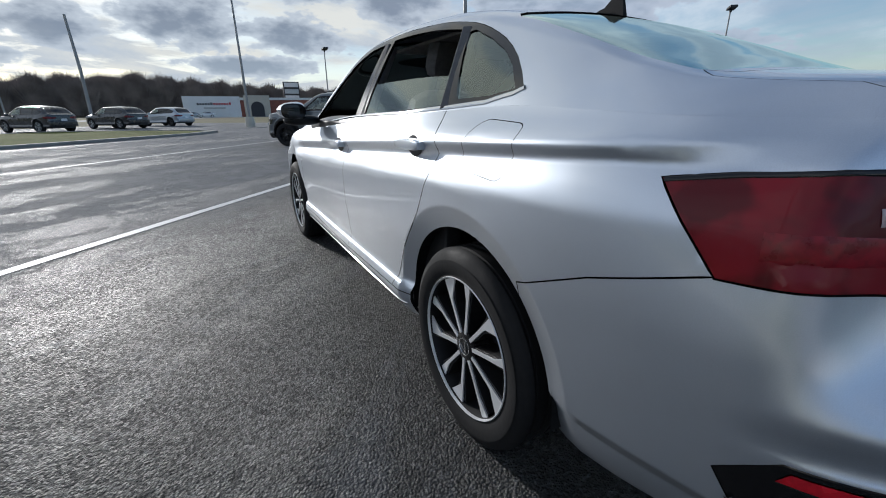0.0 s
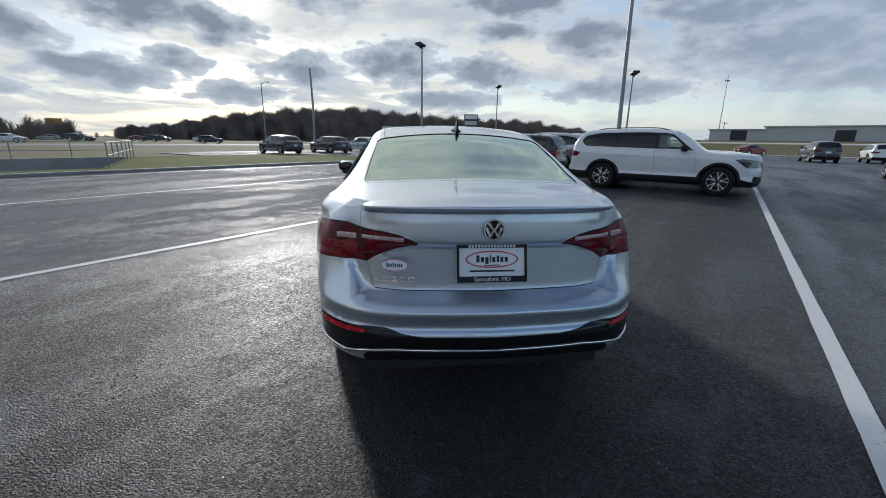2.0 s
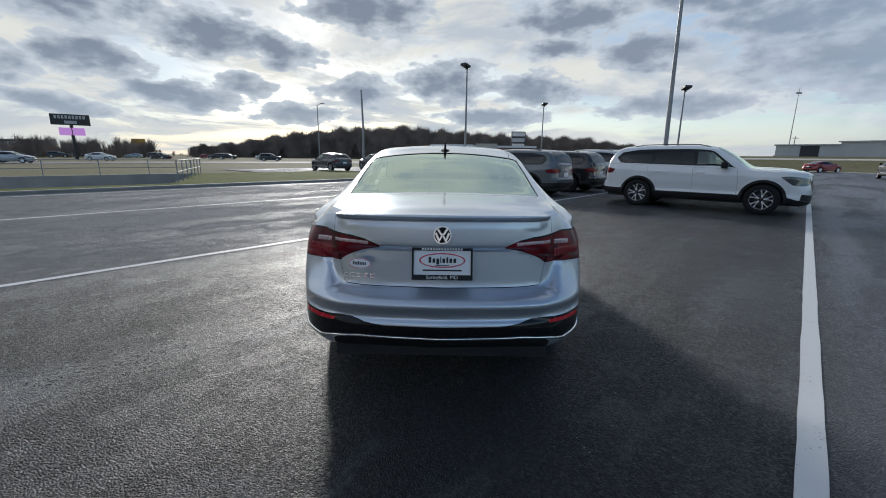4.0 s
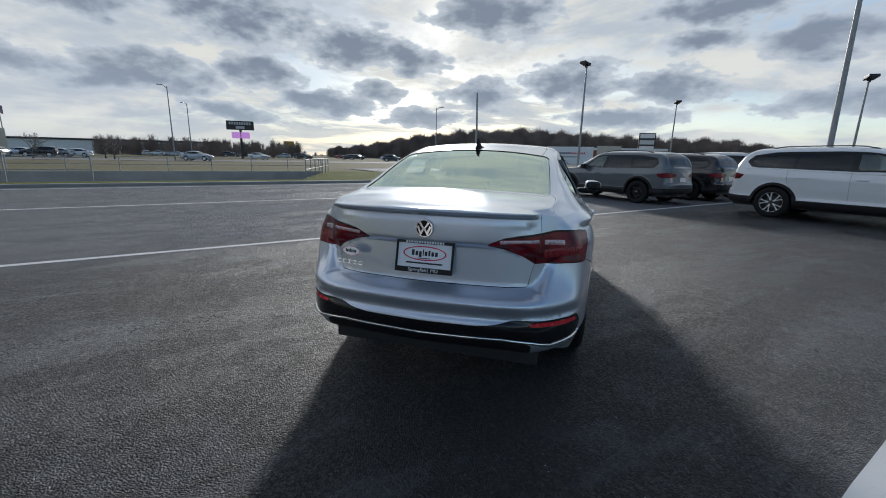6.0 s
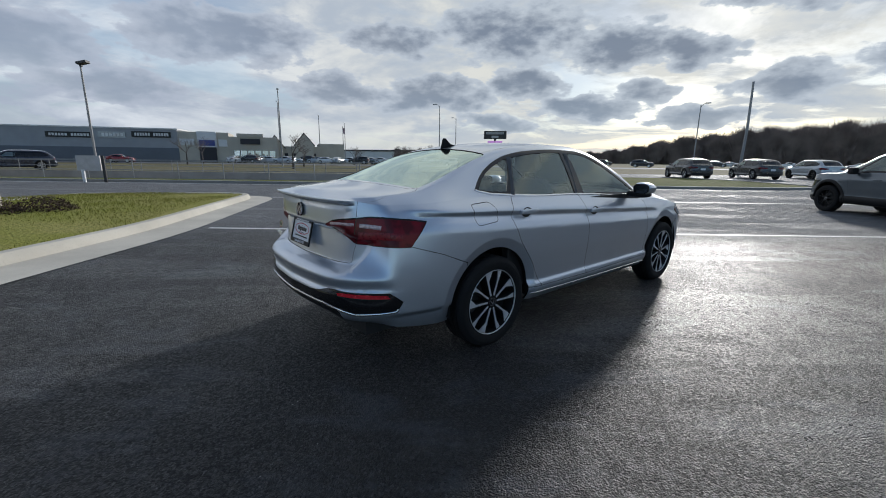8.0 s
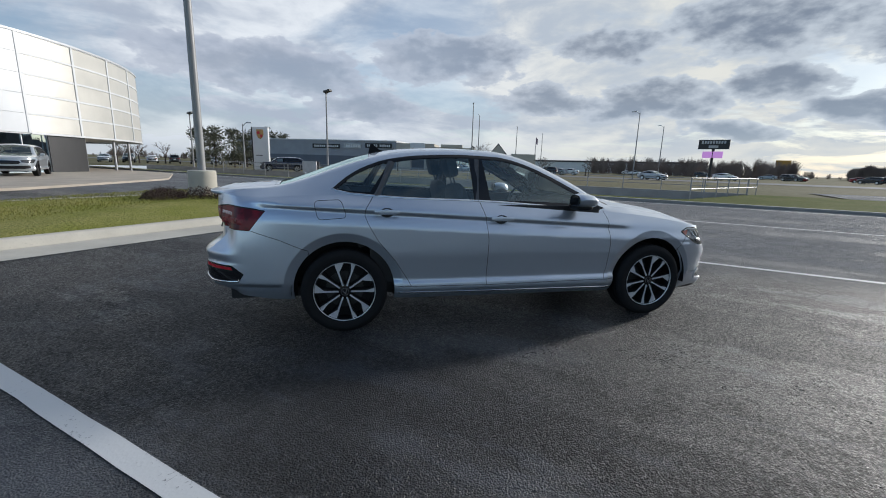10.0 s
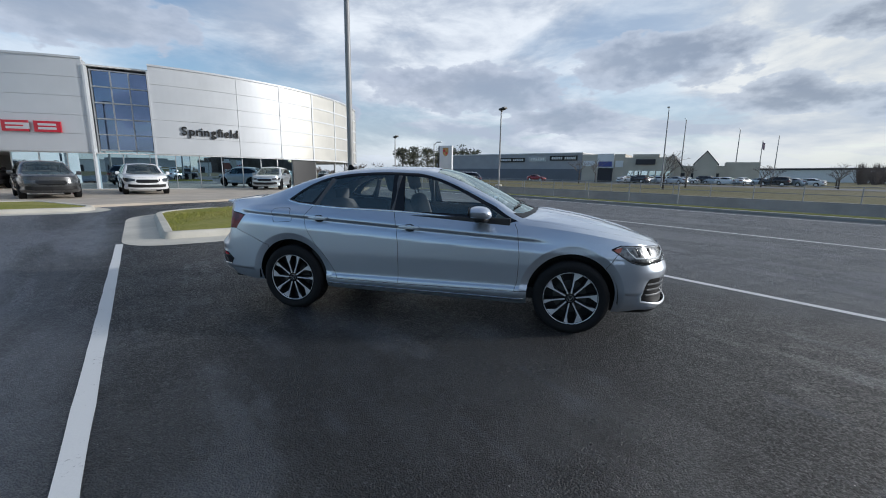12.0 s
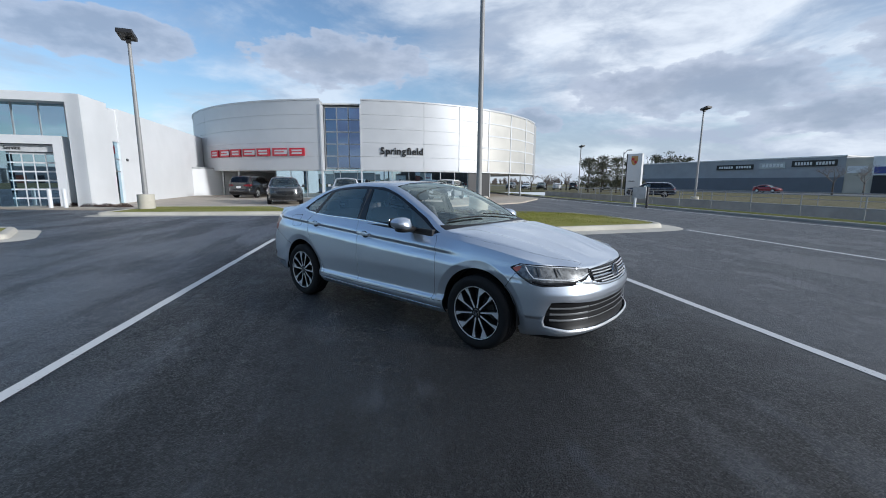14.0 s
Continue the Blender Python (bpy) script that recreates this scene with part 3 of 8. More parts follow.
def railing(a, b, label, step=2.4, h=1.05):
    a, b = Vector(a), Vector(b)
    th = thing("railing", label, "railing", group="channel railings")
    n = max(2, round((b - a).length / step))
    for i in range(n + 1):
        p = a.lerp(b, i / n)
        part("post", tube([lot(p.x, p.y, -0.05), lot(p.x, p.y, h)], 0.03, 6), POLE_PAINT, th)
    for z in (h, h * 0.52):
        part("rail", tube([lot(a.x, a.y, z), lot(b.x, b.y, z)], 0.022, 6), POLE_PAINT, th)


railing((2.9, 18.4), (6.9, 27.4), "galvanised pipe railing on the channel's end wall", 1.6)
railing((-46, 27.8), (6.5, 27.8), "galvanised pipe railing on the far channel wall", 2.4, 0.95)
railing((-30, 18.0), (-5.5, 18.0), "galvanised pipe railing beside the road", 2.4, 1.0)

# terrace in front of the round showroom
TERR = [(-15.2, -5.0), (-17.6, 2.0), (-22.5, 9.5), (-30, 14), (-45, 14), (-45, -22), (-19, -22), (-16.6, -11.5)]
bm = bmesh.new()
r = rounded(TERR, 1.0, 5)
lo = [bm.verts.new(lot(x, y, -0.03)) for x, y in r]
hi = [bm.verts.new(lot(x, y, 0.09)) for x, y in r]
bm.faces.new(hi)
for i in range(len(r)):
    j = (i + 1) % len(r)
    bm.faces.new((lo[i], lo[j], hi[j], hi[i]))
tagged(part("pavement", bm, concrete_mat("terrace_concrete", (0.52, 0.45, 0.37))), "light tan concrete forecourt of the showroom", "pavement", kind="structure")
road = sheet("road", [(-300, 60), (400, 78), (400, 92), (-300, 74)], -0.02, simple("highway", (0.16, 0.16, 0.16), 0.8), "grey highway across the field")

# ---- lamp posts ----
def lamp_post(x, y, h, label, head=(0.0, 0.0), r=0.09, base_h=0.75, arm=False, square=True, z0=0.0, heads=1, lean=(0, 0)):
    th = thing("lamp_post", label, "lamp post", pose(x, y, z0), "lamp posts")
    if base_h:
        bm = bmesh.new()
        add_lathe(bm, [(0, 0.0), (0, 0.34), (base_h - 0.02, 0.34), (base_h, 0.31), (base_h, 0.0)], 20, "z")
        part("pedestal", bm, KERB, th, "round concrete pedestal", True)
    part("pole", tube([(0, 0, base_h), (lean[0] * 0.5, lean[1] * 0.5, h * 0.5), (lean[0], lean[1], h)], [r, r * 0.85, r * 0.6], 10), POLE_PAINT, th, "", True)
    if arm:
        a = Vector((head[0], head[1], 0))
        part("arm", tube([(0, 0, h - 0.3), a * 0.5 + Vector((0, 0, h + 0.15)), a + Vector((0, 0, h + 0.2))], 0.04, 6), POLE_PAINT, th)
        ang = math.atan2(head[1], head[0])
        part("lamp_head", box((-0.4, -0.14, 0.12), (0.3, 0.14, 0.26), Matrix.Translation((head[0], head[1], h)) @ Matrix.Rotation(ang, 4, "Z"), 0.04), GALV, th)
    elif heads:
        ang = math.atan2(head[1], head[0]) if head != (0.0, 0.0) else 0.0
        m = Matrix.Translation((lean[0], lean[1], h)) @ Matrix.Rotation(ang, 4, "Z") @ Matrix.Rotation(radians(-14), 4, "Y")
        part("lamp_head", box((-0.15, -0.30, -0.08), (0.55, 0.30, 0.10), m, 0.03), DARK, th, "tilted dark floodlight head")
        part("bracket", box((-0.08, -0.08, -0.25), (0.08, 0.08, 0.02), m, 0.01), DARK, th)
    return th


# ---- vehicles: shared surface builder ----
def smooth_table(table, x, soft=0.0):
    """Values between the rows (x, value) of a table, with eased slopes."""
    t = np.array(table, float)
    t = t[np.argsort(t[:, 0], kind="stable")]
    xs, ys = t[:, 0], t[:, 1]
    x = np.asarray(x, float)
    h = np.diff(xs)
    d = np.diff(ys) / h
    m = np.zeros_like(ys)
    for i in range(1, len(xs) - 1):
        if d[i - 1] * d[i] > 0:
            w1, w2 = 2 * h[i] + h[i - 1], h[i] + 2 * h[i - 1]
            m[i] = (w1 + w2) / (w1 / d[i - 1] + w2 / d[i])
    m[0], m[-1] = d[0], d[-1]
    k = np.clip(np.searchsorted(xs, x) - 1, 0, len(h) - 1)
    s = np.clip((x - xs[k]) / h[k], 0, 1)
    return (2 * s**3 - 3 * s**2 + 1) * ys[k] + (s**3 - 2 * s**2 + s) * h[k] * m[k] + (3 * s**2 - 2 * s**3) * ys[k + 1] + (s**3 - s**2) * h[k] * m[k + 1]


def step01(x, a, b):
    s = np.clip((np.asarray(x, float) - a) / (b - a), 0, 1)
    return s * s * (3 - 2 * s)


class Body:
    """A car's skin: a wall ring round it, and a lofted top from its upper edge to the middle line."""

    def __init__(self, spec):
        self.s = spec
        pl = np.array(spec["plan"], float)
        seg = np.r_[0, np.cumsum(np.hypot(*np.diff(pl, axis=0).T))]
        u = np.linspace(0, seg[-1], 700)
        x = smooth_table(np.c_[seg, pl[:, 0]], u)
        y = smooth_table(np.c_[seg, pl[:, 1]], u)
        k = np.exp(-0.5 * (np.arange(-18, 19) / 5.5) ** 2)
        k /= k.sum()
        x = np.convolve(np.r_[-x[18:0:-1], x, -x[-2:-20:-1]], k, "valid")
        y = np.convolve(np.r_[y[18:0:-1], y, y[-2:-20:-1]], k, "valid")
        arc = np.r_[0, np.cumsum(np.hypot(np.diff(x), np.diff(y)))]
        at0 = np.interp(0.0, -y, arc)
        self.w, self.px, self.py = at0 - arc, x, y
        tx, ty = np.gradient(x, arc), np.gradient(y, arc)
        tx[0], ty[0], tx[-1], ty[-1] = 1, 0, -1, 0
        self.nx, self.ny = -ty, tx
        self.w0, self.w1 = self.w[-1], self.w[0]

    def _plan(self, w):
        w = np.clip(w, self.w0, self.w1)
        f = lambda a: np.interp(w, self.w[::-1], a[::-1])
        return f(self.px), f(self.py), f(self.nx), f(self.ny)

    def w_y(self, y):
        return float(np.interp(y, self.py[::-1], self.w[::-1]))

    def w_x(self, x, end):
        half = len(self.w) // 2
        if end == "rear":
            return float(np.interp(abs(x), self.px[half:][::-1], self.w[half:][::-1]))
        return float(np.interp(abs(x), self.px[:half], self.w[:half]))

    def ztop(self, w):
        _, y, _, _ = self._plan(w)
        return smooth_table(self.s["ztop"], y)

    def zbot(self, w):
        _, y, _, _ = self._plan(w)
        return smooth_table(self.s["zbot"], y)

    def off(self, w, z, y):
        s = self.s
        zz = z + s["tilt"] * (y + 0.1) * step01(z, 0.5, 0.8)
        side = smooth_table(s["side"], zz)
        if "side_front" in s:
            fade = step01(y, 0.86, 1.18)
            side = side * (1 - fade) + smooth_table(s["side_front"], zz) * fade
        if "side_end" in s:
            ends = step01(np.abs(y), 1.34, 1.52)
            tab = smooth_table(s["side_end"], zz)
            plain = np.where(zz > 0.7, smooth_table(s["side_front"], zz), tab)
            die = step01(-y, 1.90, 2.10)
            side = side * (1 - ends) + np.where(y > 0, plain, tab * (1 - die) + plain * die) * ends
        rear = smooth_table(s["rear"], z)
        mid = smooth_table(s["rear_mid"], z)
        nose = smooth_table(s["nose"], z)
        _, yy, nx, ny = self._plan(w)
        toward_rear = step01(-ny, *s.get("corner", (0.25, 0.85)))
        x = self._plan(w)[0]
        mid_x = smooth_table(s.get("mid_x", [(0, 0.51), (2, 0.51)]), z)
        mid_w = smooth_table(s.get("mid_w", [(0, 0.11), (2, 0.11)]), z)
        to_mid = np.clip((mid_x + mid_w - x) / (2 * mid_w), 0, 1)
        to_mid = to_mid * to_mid * (3 - 2 * to_mid)
        back = rear * (1 - to_mid) + mid * to_mid
        toward_nose = step01(ny, 0.2, 0.8)
        o = side * (1 - toward_rear) * (1 - toward_nose) + back * toward_rear + nose * toward_nose
        if "tuck" in s:
            o = o - s["tuck"] * step01(-y, 1.72, 2.12) * (0.25 * step01(z, 0.66, 0.80) + 0.75 * step01(z, 0.74, 1.02)) * (1 - toward_rear)
        if "tuck_mid" in s:
            o = o - s["tuck_mid"] * step01(-y, 0.9, 1.4) * step01(z, 0.95, 1.05) * (1 - toward_rear)
        for cy in s["axles"]:
            r = np.hypot(y - cy, z - s["axle_z"])
            lip = s["arch_r"]
            if s["flare"] > 0:
                o = o + s["flare"] * (1 - step01(r, lip + 0.035, lip + 0.085)) * step01(z, 0.1, 0.3) * (np.abs(ny) < 0.7)
            else:
                o = o + s["flare"] * np.clip((lip + 0.068 - r) / 0.068, 0, 1) * (np.abs(ny) < 0.7)
        return o

    def ring(self, w, z):
        x, y, nx, ny = self._plan(w)
        z = np.minimum(z, self.ztop(w))
        o = self.off(w, z, y)
        return np.stack([np.maximum(x + nx * o, 0) * (x > 1e-6), y + ny * o, z], -1)

    def upper(self, w, a):
        s = self.s
        base = self.ring(w, np.full_like(np.asarray(w, float), 9.0))
        y = base[:, 1]
        xs, zs = base[:, 0], base[:, 2]
        zc = smooth_table(s["zc"], y)
        xr = np.minimum(smooth_table(s["xr"], y), xs * 0.93)
        zr = np.clip(smooth_table(s["zr"], y), zs, None)
        zc = np.maximum(zc, zs + 0.0)
        zr = np.minimum(zr, zc)

        def raw(t):
            u = np.clip(t / 0.5, 0, 1)
            v = np.clip((t - 0.5) / 0.5, 0, 1)
            bul = s["bulge"] * np.sin(np.pi * u) * np.clip((zr - zs) / 0.3, 0, 1)
            lowx, lowz = xs + (xr - xs) * u + bul, zs + (zr - zs) * u
            hix, hiz = xr * (1 - v), zc - (zc - zr) * (1 - v) ** 2
            up = t > 0.5
            return np.where(up, hix, lowx), np.where(up, hiz, lowz)

        d = s["round"]
        ax, az = raw(np.full_like(a, 0.5 - d))
        bx, bz = raw(np.full_like(a, 0.5 + d))
        q = np.clip((a - 0.5 + d) / (2 * d), 0, 1)
        rx, rz = raw(a)
        inr = (a > 0.5 - d) & (a < 0.5 + d)
        cx = (1 - q) ** 2 * ax + 2 * q * (1 - q) * xr + q * q * bx
        cz = (1 - q) ** 2 * az + 2 * q * (1 - q) * zr + q * q * bz
        x, z = np.where(inr, cx, rx), np.where(inr, cz, rz)
        if "hood_crease" in s:
            on = step01(y, 1.0, 1.15) * (1 - step01(y, 1.95, 2.12))
            for x0, x1, hgt, wid in s["hood_crease"]:
                c = x0 + (x1 - x0) * (y - 1.0) / 1.1
                d = (x - c) / wid
                z = z + hgt * on * np.where(d > 0, np.exp(-(d * 0.9) ** 2), np.exp(-(d * 3.0) ** 2))
        return np.stack([x, y, z], -1)

    def side_a(self, y, z):
        """Place on the top skin of a point seen from the side."""
        w = self.w_y(y)
        b = self.ring(np.array([w]), np.array([9.0]))[0]
        zr = max(float(smooth_table(self.s["zr"], b[1])), b[2] + 0.01)
        return (w, max(-0.05, 0.5 * (z - b[2]) / (zr - b[2])))

    def top_a(self, x, y):
        """Place on the top skin of a point seen from above."""
        ws = np.linspace(self.w0, self.w1, 500)
        ys = self.ring(ws, np.full(500, 9.0))[:, 1]
        w = float(np.interp(y, ys, ws))
        b = self.ring(np.array([w]), np.array([9.0]))[0]
        xr = max(min(float(smooth_table(self.s["xr"], b[1])), b[0] * 0.93), 0.02)
        if abs(x) <= xr:
            return (w, 1 - 0.5 * abs(x) / xr)
        return (w, max(0.0, 0.5 * (b[0] - abs(x)) / max(b[0] - xr, 0.01)))


def in_poly(pts, poly):
    p = np.asarray(poly, float)
    x, y = pts[:, 0], pts[:, 1]
    hit = np.zeros(len(pts), bool)
    for (x0, y0), (x1, y1) in zip(p, np.roll(p, 1, axis=0)):
        c = (y0 > y) != (y1 > y)
        with np.errstate(divide="ignore", invalid="ignore"):
            hit ^= c & (x < (x1 - x0) * (y - y0) / (y1 - y0) + x0)
    return hit


def dense(poly, step):
    out = []
    for a, b in zip(poly, poly[1:] + poly[:1]):
        n = max(1, int(math.hypot(b[0] - a[0], b[1] - a[1]) / step))
        out += [(a[0] + (b[0] - a[0]) * i / n, a[1] + (b[1] - a[1]) * i / n) for i in range(n)]
    return out


def cut_skin(lift, domain, outlines, du, dv, default, centre, guides=()):
    """Splits a flat map of the skin along outlines; returns {name: (vertices, normals, faces, border edges)} for the right half."""
    dom = dense(domain, du)
    pts, edges = [], []
    for ring in [dom] + [dense(o, min(du, dv) * 0.8) for _, o in outlines]:
        k = len(pts)
        pts += ring
        edges += [(k + i, k + (i + 1) % len(ring)) for i in range(len(ring))]
    for line in guides:
        k = len(pts)
        pts += line
        edges += [(k + i, k + i + 1) for i in range(len(line) - 1)]
    arr = np.array(domain)
    us = np.arange(arr[:, 0].min(), arr[:, 0].max(), du) + du * 0.37
    vs = np.arange(arr[:, 1].min(), arr[:, 1].max(), dv) + dv * 0.41
    g = np.stack(np.meshgrid(us, vs), -1).reshape(-1, 2)
    g = g[in_poly(g, domain)]
    if guides:
        near = np.array([(a[0] + (b[0] - a[0]) * i / 4, a[1] + (b[1] - a[1]) * i / 4) for line in guides for a, b in zip(line, line[1:]) for i in range(4)])
        keep = np.ones(len(g), bool)
        for k in range(0, len(g), 400):
            d2 = ((g[k:k + 400, None, :] - near[None]) ** 2).sum(-1).min(1)
            keep[k:k + 400] = d2 > 0.011**2
        g = g[keep]
    pts += [tuple(q) for q in g]
    vout, _, fout, *_ = delaunay_2d_cdt([Vector(q) for q in pts], edges, [], 0, 1e-6)
    v2 = np.array([(q.x, q.y) for q in vout])
    tri = np.array([f[:3] for f in fout if len(f) == 3])
    cen = v2[tri].mean(1)
    owner = np.full(len(tri), -1)
    ok = in_poly(cen, domain)
    names = [default] + [n for n, _ in outlines]
    owner[ok] = 0
    for i, (_, o) in enumerate(outlines):
        owner[ok & in_poly(cen, o)] = i + 1
    out = {}
    for i, n in enumerate(names):
        if n is None:
            continue
        t = tri[owner == i]
        if len(t) == 0:
            continue
        e = np.sort(np.concatenate([t[:, [0, 1]], t[:, [1, 2]], t[:, [2, 0]]]), 1)
        uniq, cnt = np.unique(e, axis=0, return_counts=True)
        border = uniq[cnt == 1]
        if centre is not None:
            c = centre(v2)
            border = border[~(c[border[:, 0]] & c[border[:, 1]])]
        if n in out:
            out[n] = (np.concatenate([out[n][0], t]), np.concatenate([out[n][1], border]))
        else:
            out[n] = (t, border)
    return v2, out


def pieces(cut):
    """Each outline's connected pieces, so that no mesh holds two."""
    out = []
    for n, (tris, border) in cut.items():
        for t in islands(tris):
            if len(t) < 4 and len(tris) > 8:
                continue
            have = set(np.unique(t).tolist())
            keep = np.array([e for e in border if int(e[0]) in have and int(e[1]) in have]).reshape(-1, 2)
            out.append((n, t, keep.astype(int)))
    return out


def skin_mesh(lift, v2, tris, border, gap, mirror, depth=0.012, lift_off=0.0):
    """Vertices, normals and faces of one panel, its rim drawn in by a gap and folded inwards."""
    used = np.unique(tris)
    idx = {int(u): i for i, u in enumerate(used)}
    q = v2[used].copy()
    if gap and len(border):
        cen = {}
        inward = np.zeros_like(q)
        owner = {}
        for t in tris:
            for a, b in ((0, 1), (1, 2), (2, 0)):
                owner[(min(t[a], t[b]), max(t[a], t[b]))] = t
        for a, b in border:
            t = owner[(a, b)]
            d = v2[b] - v2[a]
            n = np.array([-d[1], d[0]]) / (np.hypot(*d) + 1e-9)
            if n @ (v2[t].mean(0) - v2[a]) < 0:
                n = -n
            inward[idx[int(a)]] += n
            inward[idx[int(b)]] += n
        ln = np.hypot(*inward.T)
        q[ln > 0] += inward[ln > 0] / ln[ln > 0][:, None] * gap
    p = lift(q[:, 0], q[:, 1])
    e = 0.004
    pu = lift(q[:, 0] + e, q[:, 1]) - lift(q[:, 0] - e, q[:, 1])
    pv = lift(q[:, 0], q[:, 1] + e) - lift(q[:, 0], q[:, 1] - e)
    n = np.cross(pu, pv)
    ln = np.linalg.norm(n, axis=1, keepdims=True)
    n = n / np.maximum(ln, 1e-9)
    ref = p - np.stack([0 * p[:, 0], np.clip(p[:, 1], -1.2, 1.2), np.full(len(p), 0.55)], -1)
    n[(n * ref).sum(1) < 0] *= -1
    bad = ln[:, 0] < 1e-7
    n[bad] = ref[bad] / np.linalg.norm(ref[bad], axis=1, keepdims=True)
    p = p + n * lift_off
    f = np.vectorize(idx.get)(tris) if len(tris) else tris
    fn = np.cross(p[f[:, 1]] - p[f[:, 0]], p[f[:, 2]] - p[f[:, 0]])
    flip = (fn * n[f].mean(1)).sum(1) < 0
    f[flip] = f[flip][:, ::-1]
    faces = [tuple(int(i) for i in t) for t in f]
    verts, norms = list(p), list(n)
    if depth and len(border):
        made = {}
        for a, b in border:
            ids = []
            for k in (idx[int(a)], idx[int(b)]):
                if k not in made:
                    made[k] = (len(verts), len(verts) + 1)
                    verts += [p[k], p[k] - n[k] * depth]
                    norms += [n[k], n[k]]
                ids.append(made[k])
            faces.append((ids[0][0], ids[1][0], ids[1][1], ids[0][1]))
    verts, norms = np.array(verts), np.array(norms)
    m = np.array([-1.0, 1, 1])
    if mirror == "left":
        return verts * m, norms * m, [t[::-1] for t in faces]
    if mirror == "both":
        k = len(verts)
        return np.concatenate([verts, verts * m]), np.concatenate([norms, norms * m]), faces + [tuple(i + k for i in t[::-1]) for t in faces]
    return verts, norms, faces


def islands(tris):
    """The connected pieces of a set of triangles, largest first."""
    if len(tris) == 0:
        return []
    root = {int(v): int(v) for v in np.unique(tris)}

    def find(v):
        while root[v] != v:
            root[v] = root[root[v]]
            v = root[v]
        return v

    for a, b, c in tris:
        ra, rb, rc = find(int(a)), find(int(b)), find(int(c))
        root[rb] = ra
        root[rc] = ra
        root[find(rb)] = find(ra)
        root[find(rc)] = find(ra)
    lab = np.array([find(int(t[0])) for t in tris])
    return sorted((tris[lab == u] for u in np.unique(lab)), key=len, reverse=True)


def skin_part(name, data, material, parent, label=""):
    verts, norms, faces = data
    me = bpy.data.meshes.new(name)
    me.from_pydata([tuple(v) for v in verts], [], faces)
    me.materials.append(material)
    if material is SILVER:
        me.materials.append(SEAM_SHADE)
    for p in me.polygons:
        p.use_smooth = True
        if material is SILVER and p.loop_total == 4:
            p.material_index = 1
    me.normals_split_custom_set_from_vertices([tuple(n) for n in norms])
    ob = new(name, me)
    ob.parent = parent
    if label:
        ob["label"] = label
    return ob


def paint_mat(name, col, metal=0.55, rough=0.30, flake=True):
    """Metallic car paint under clear lacquer."""
    k = Mat(name)
    p = k.coord("Object")
    n = k.noise(p, 900, 1)
    dust = k.noise(p, 2.5, 5)
    c = k.mix(k.ramp(n, 0.35, 0.65), tuple(v * 0.93 for v in col), tuple(min(1, v * 1.05) for v in col))
    k.put("Base Color", k.mix(k.ramp(dust, 0.5, 0.8, 0, 0.10), c, (0.35, 0.33, 0.30)))
    k.put("Metallic", metal)
    k.put("Roughness", k.ramp(dust, 0.3, 0.7, rough * 0.92, rough * 1.1))
    k.put("Coat Weight", 1.0)
    k.put("Coat Roughness", k.ramp(dust, 0.3, 0.7, 0.03, 0.07))
    return k.m


def lamp_mat(name, col, rough=0.06):
    k = Mat(name)
    p = k.coord("Object")
    cell = k.scaled(p, (1.0, 1.0, 1.0))
    rib = k.noise(cell, 14, 2, 0.4)
    k.put("Base Color", k.mix(k.ramp(rib, 0.42, 0.58), tuple(v * 0.45 for v in col), col))
    k.put("Roughness", 0.35)
    k.put("Specular IOR Level", 0.2)
    k.put("Coat Weight", 0.30)
    k.put("Coat Roughness", rough)
    return k.m


# ---- wheels ----
DARK_DISC = simple("brake_disc_steel", (0.06, 0.06, 0.06), 0.45, 0.6)

def add_plate(bm, poly, x0, x1, bevel=0.0):
    """A polygon in the wheel plane (y, z) given depth along x."""
    lo = [bm.verts.new((x0, y, z)) for y, z in poly]
    hi = [bm.verts.new((x1, y, z)) for y, z in poly]
    bm.faces.new(hi)
    for i in range(len(poly)):
        j = (i + 1) % len(poly)
        bm.faces.new((lo[i], lo[j], hi[j], hi[i]))


def polar(r, deg):
    return (r * math.cos(radians(deg)), r * math.sin(radians(deg)))


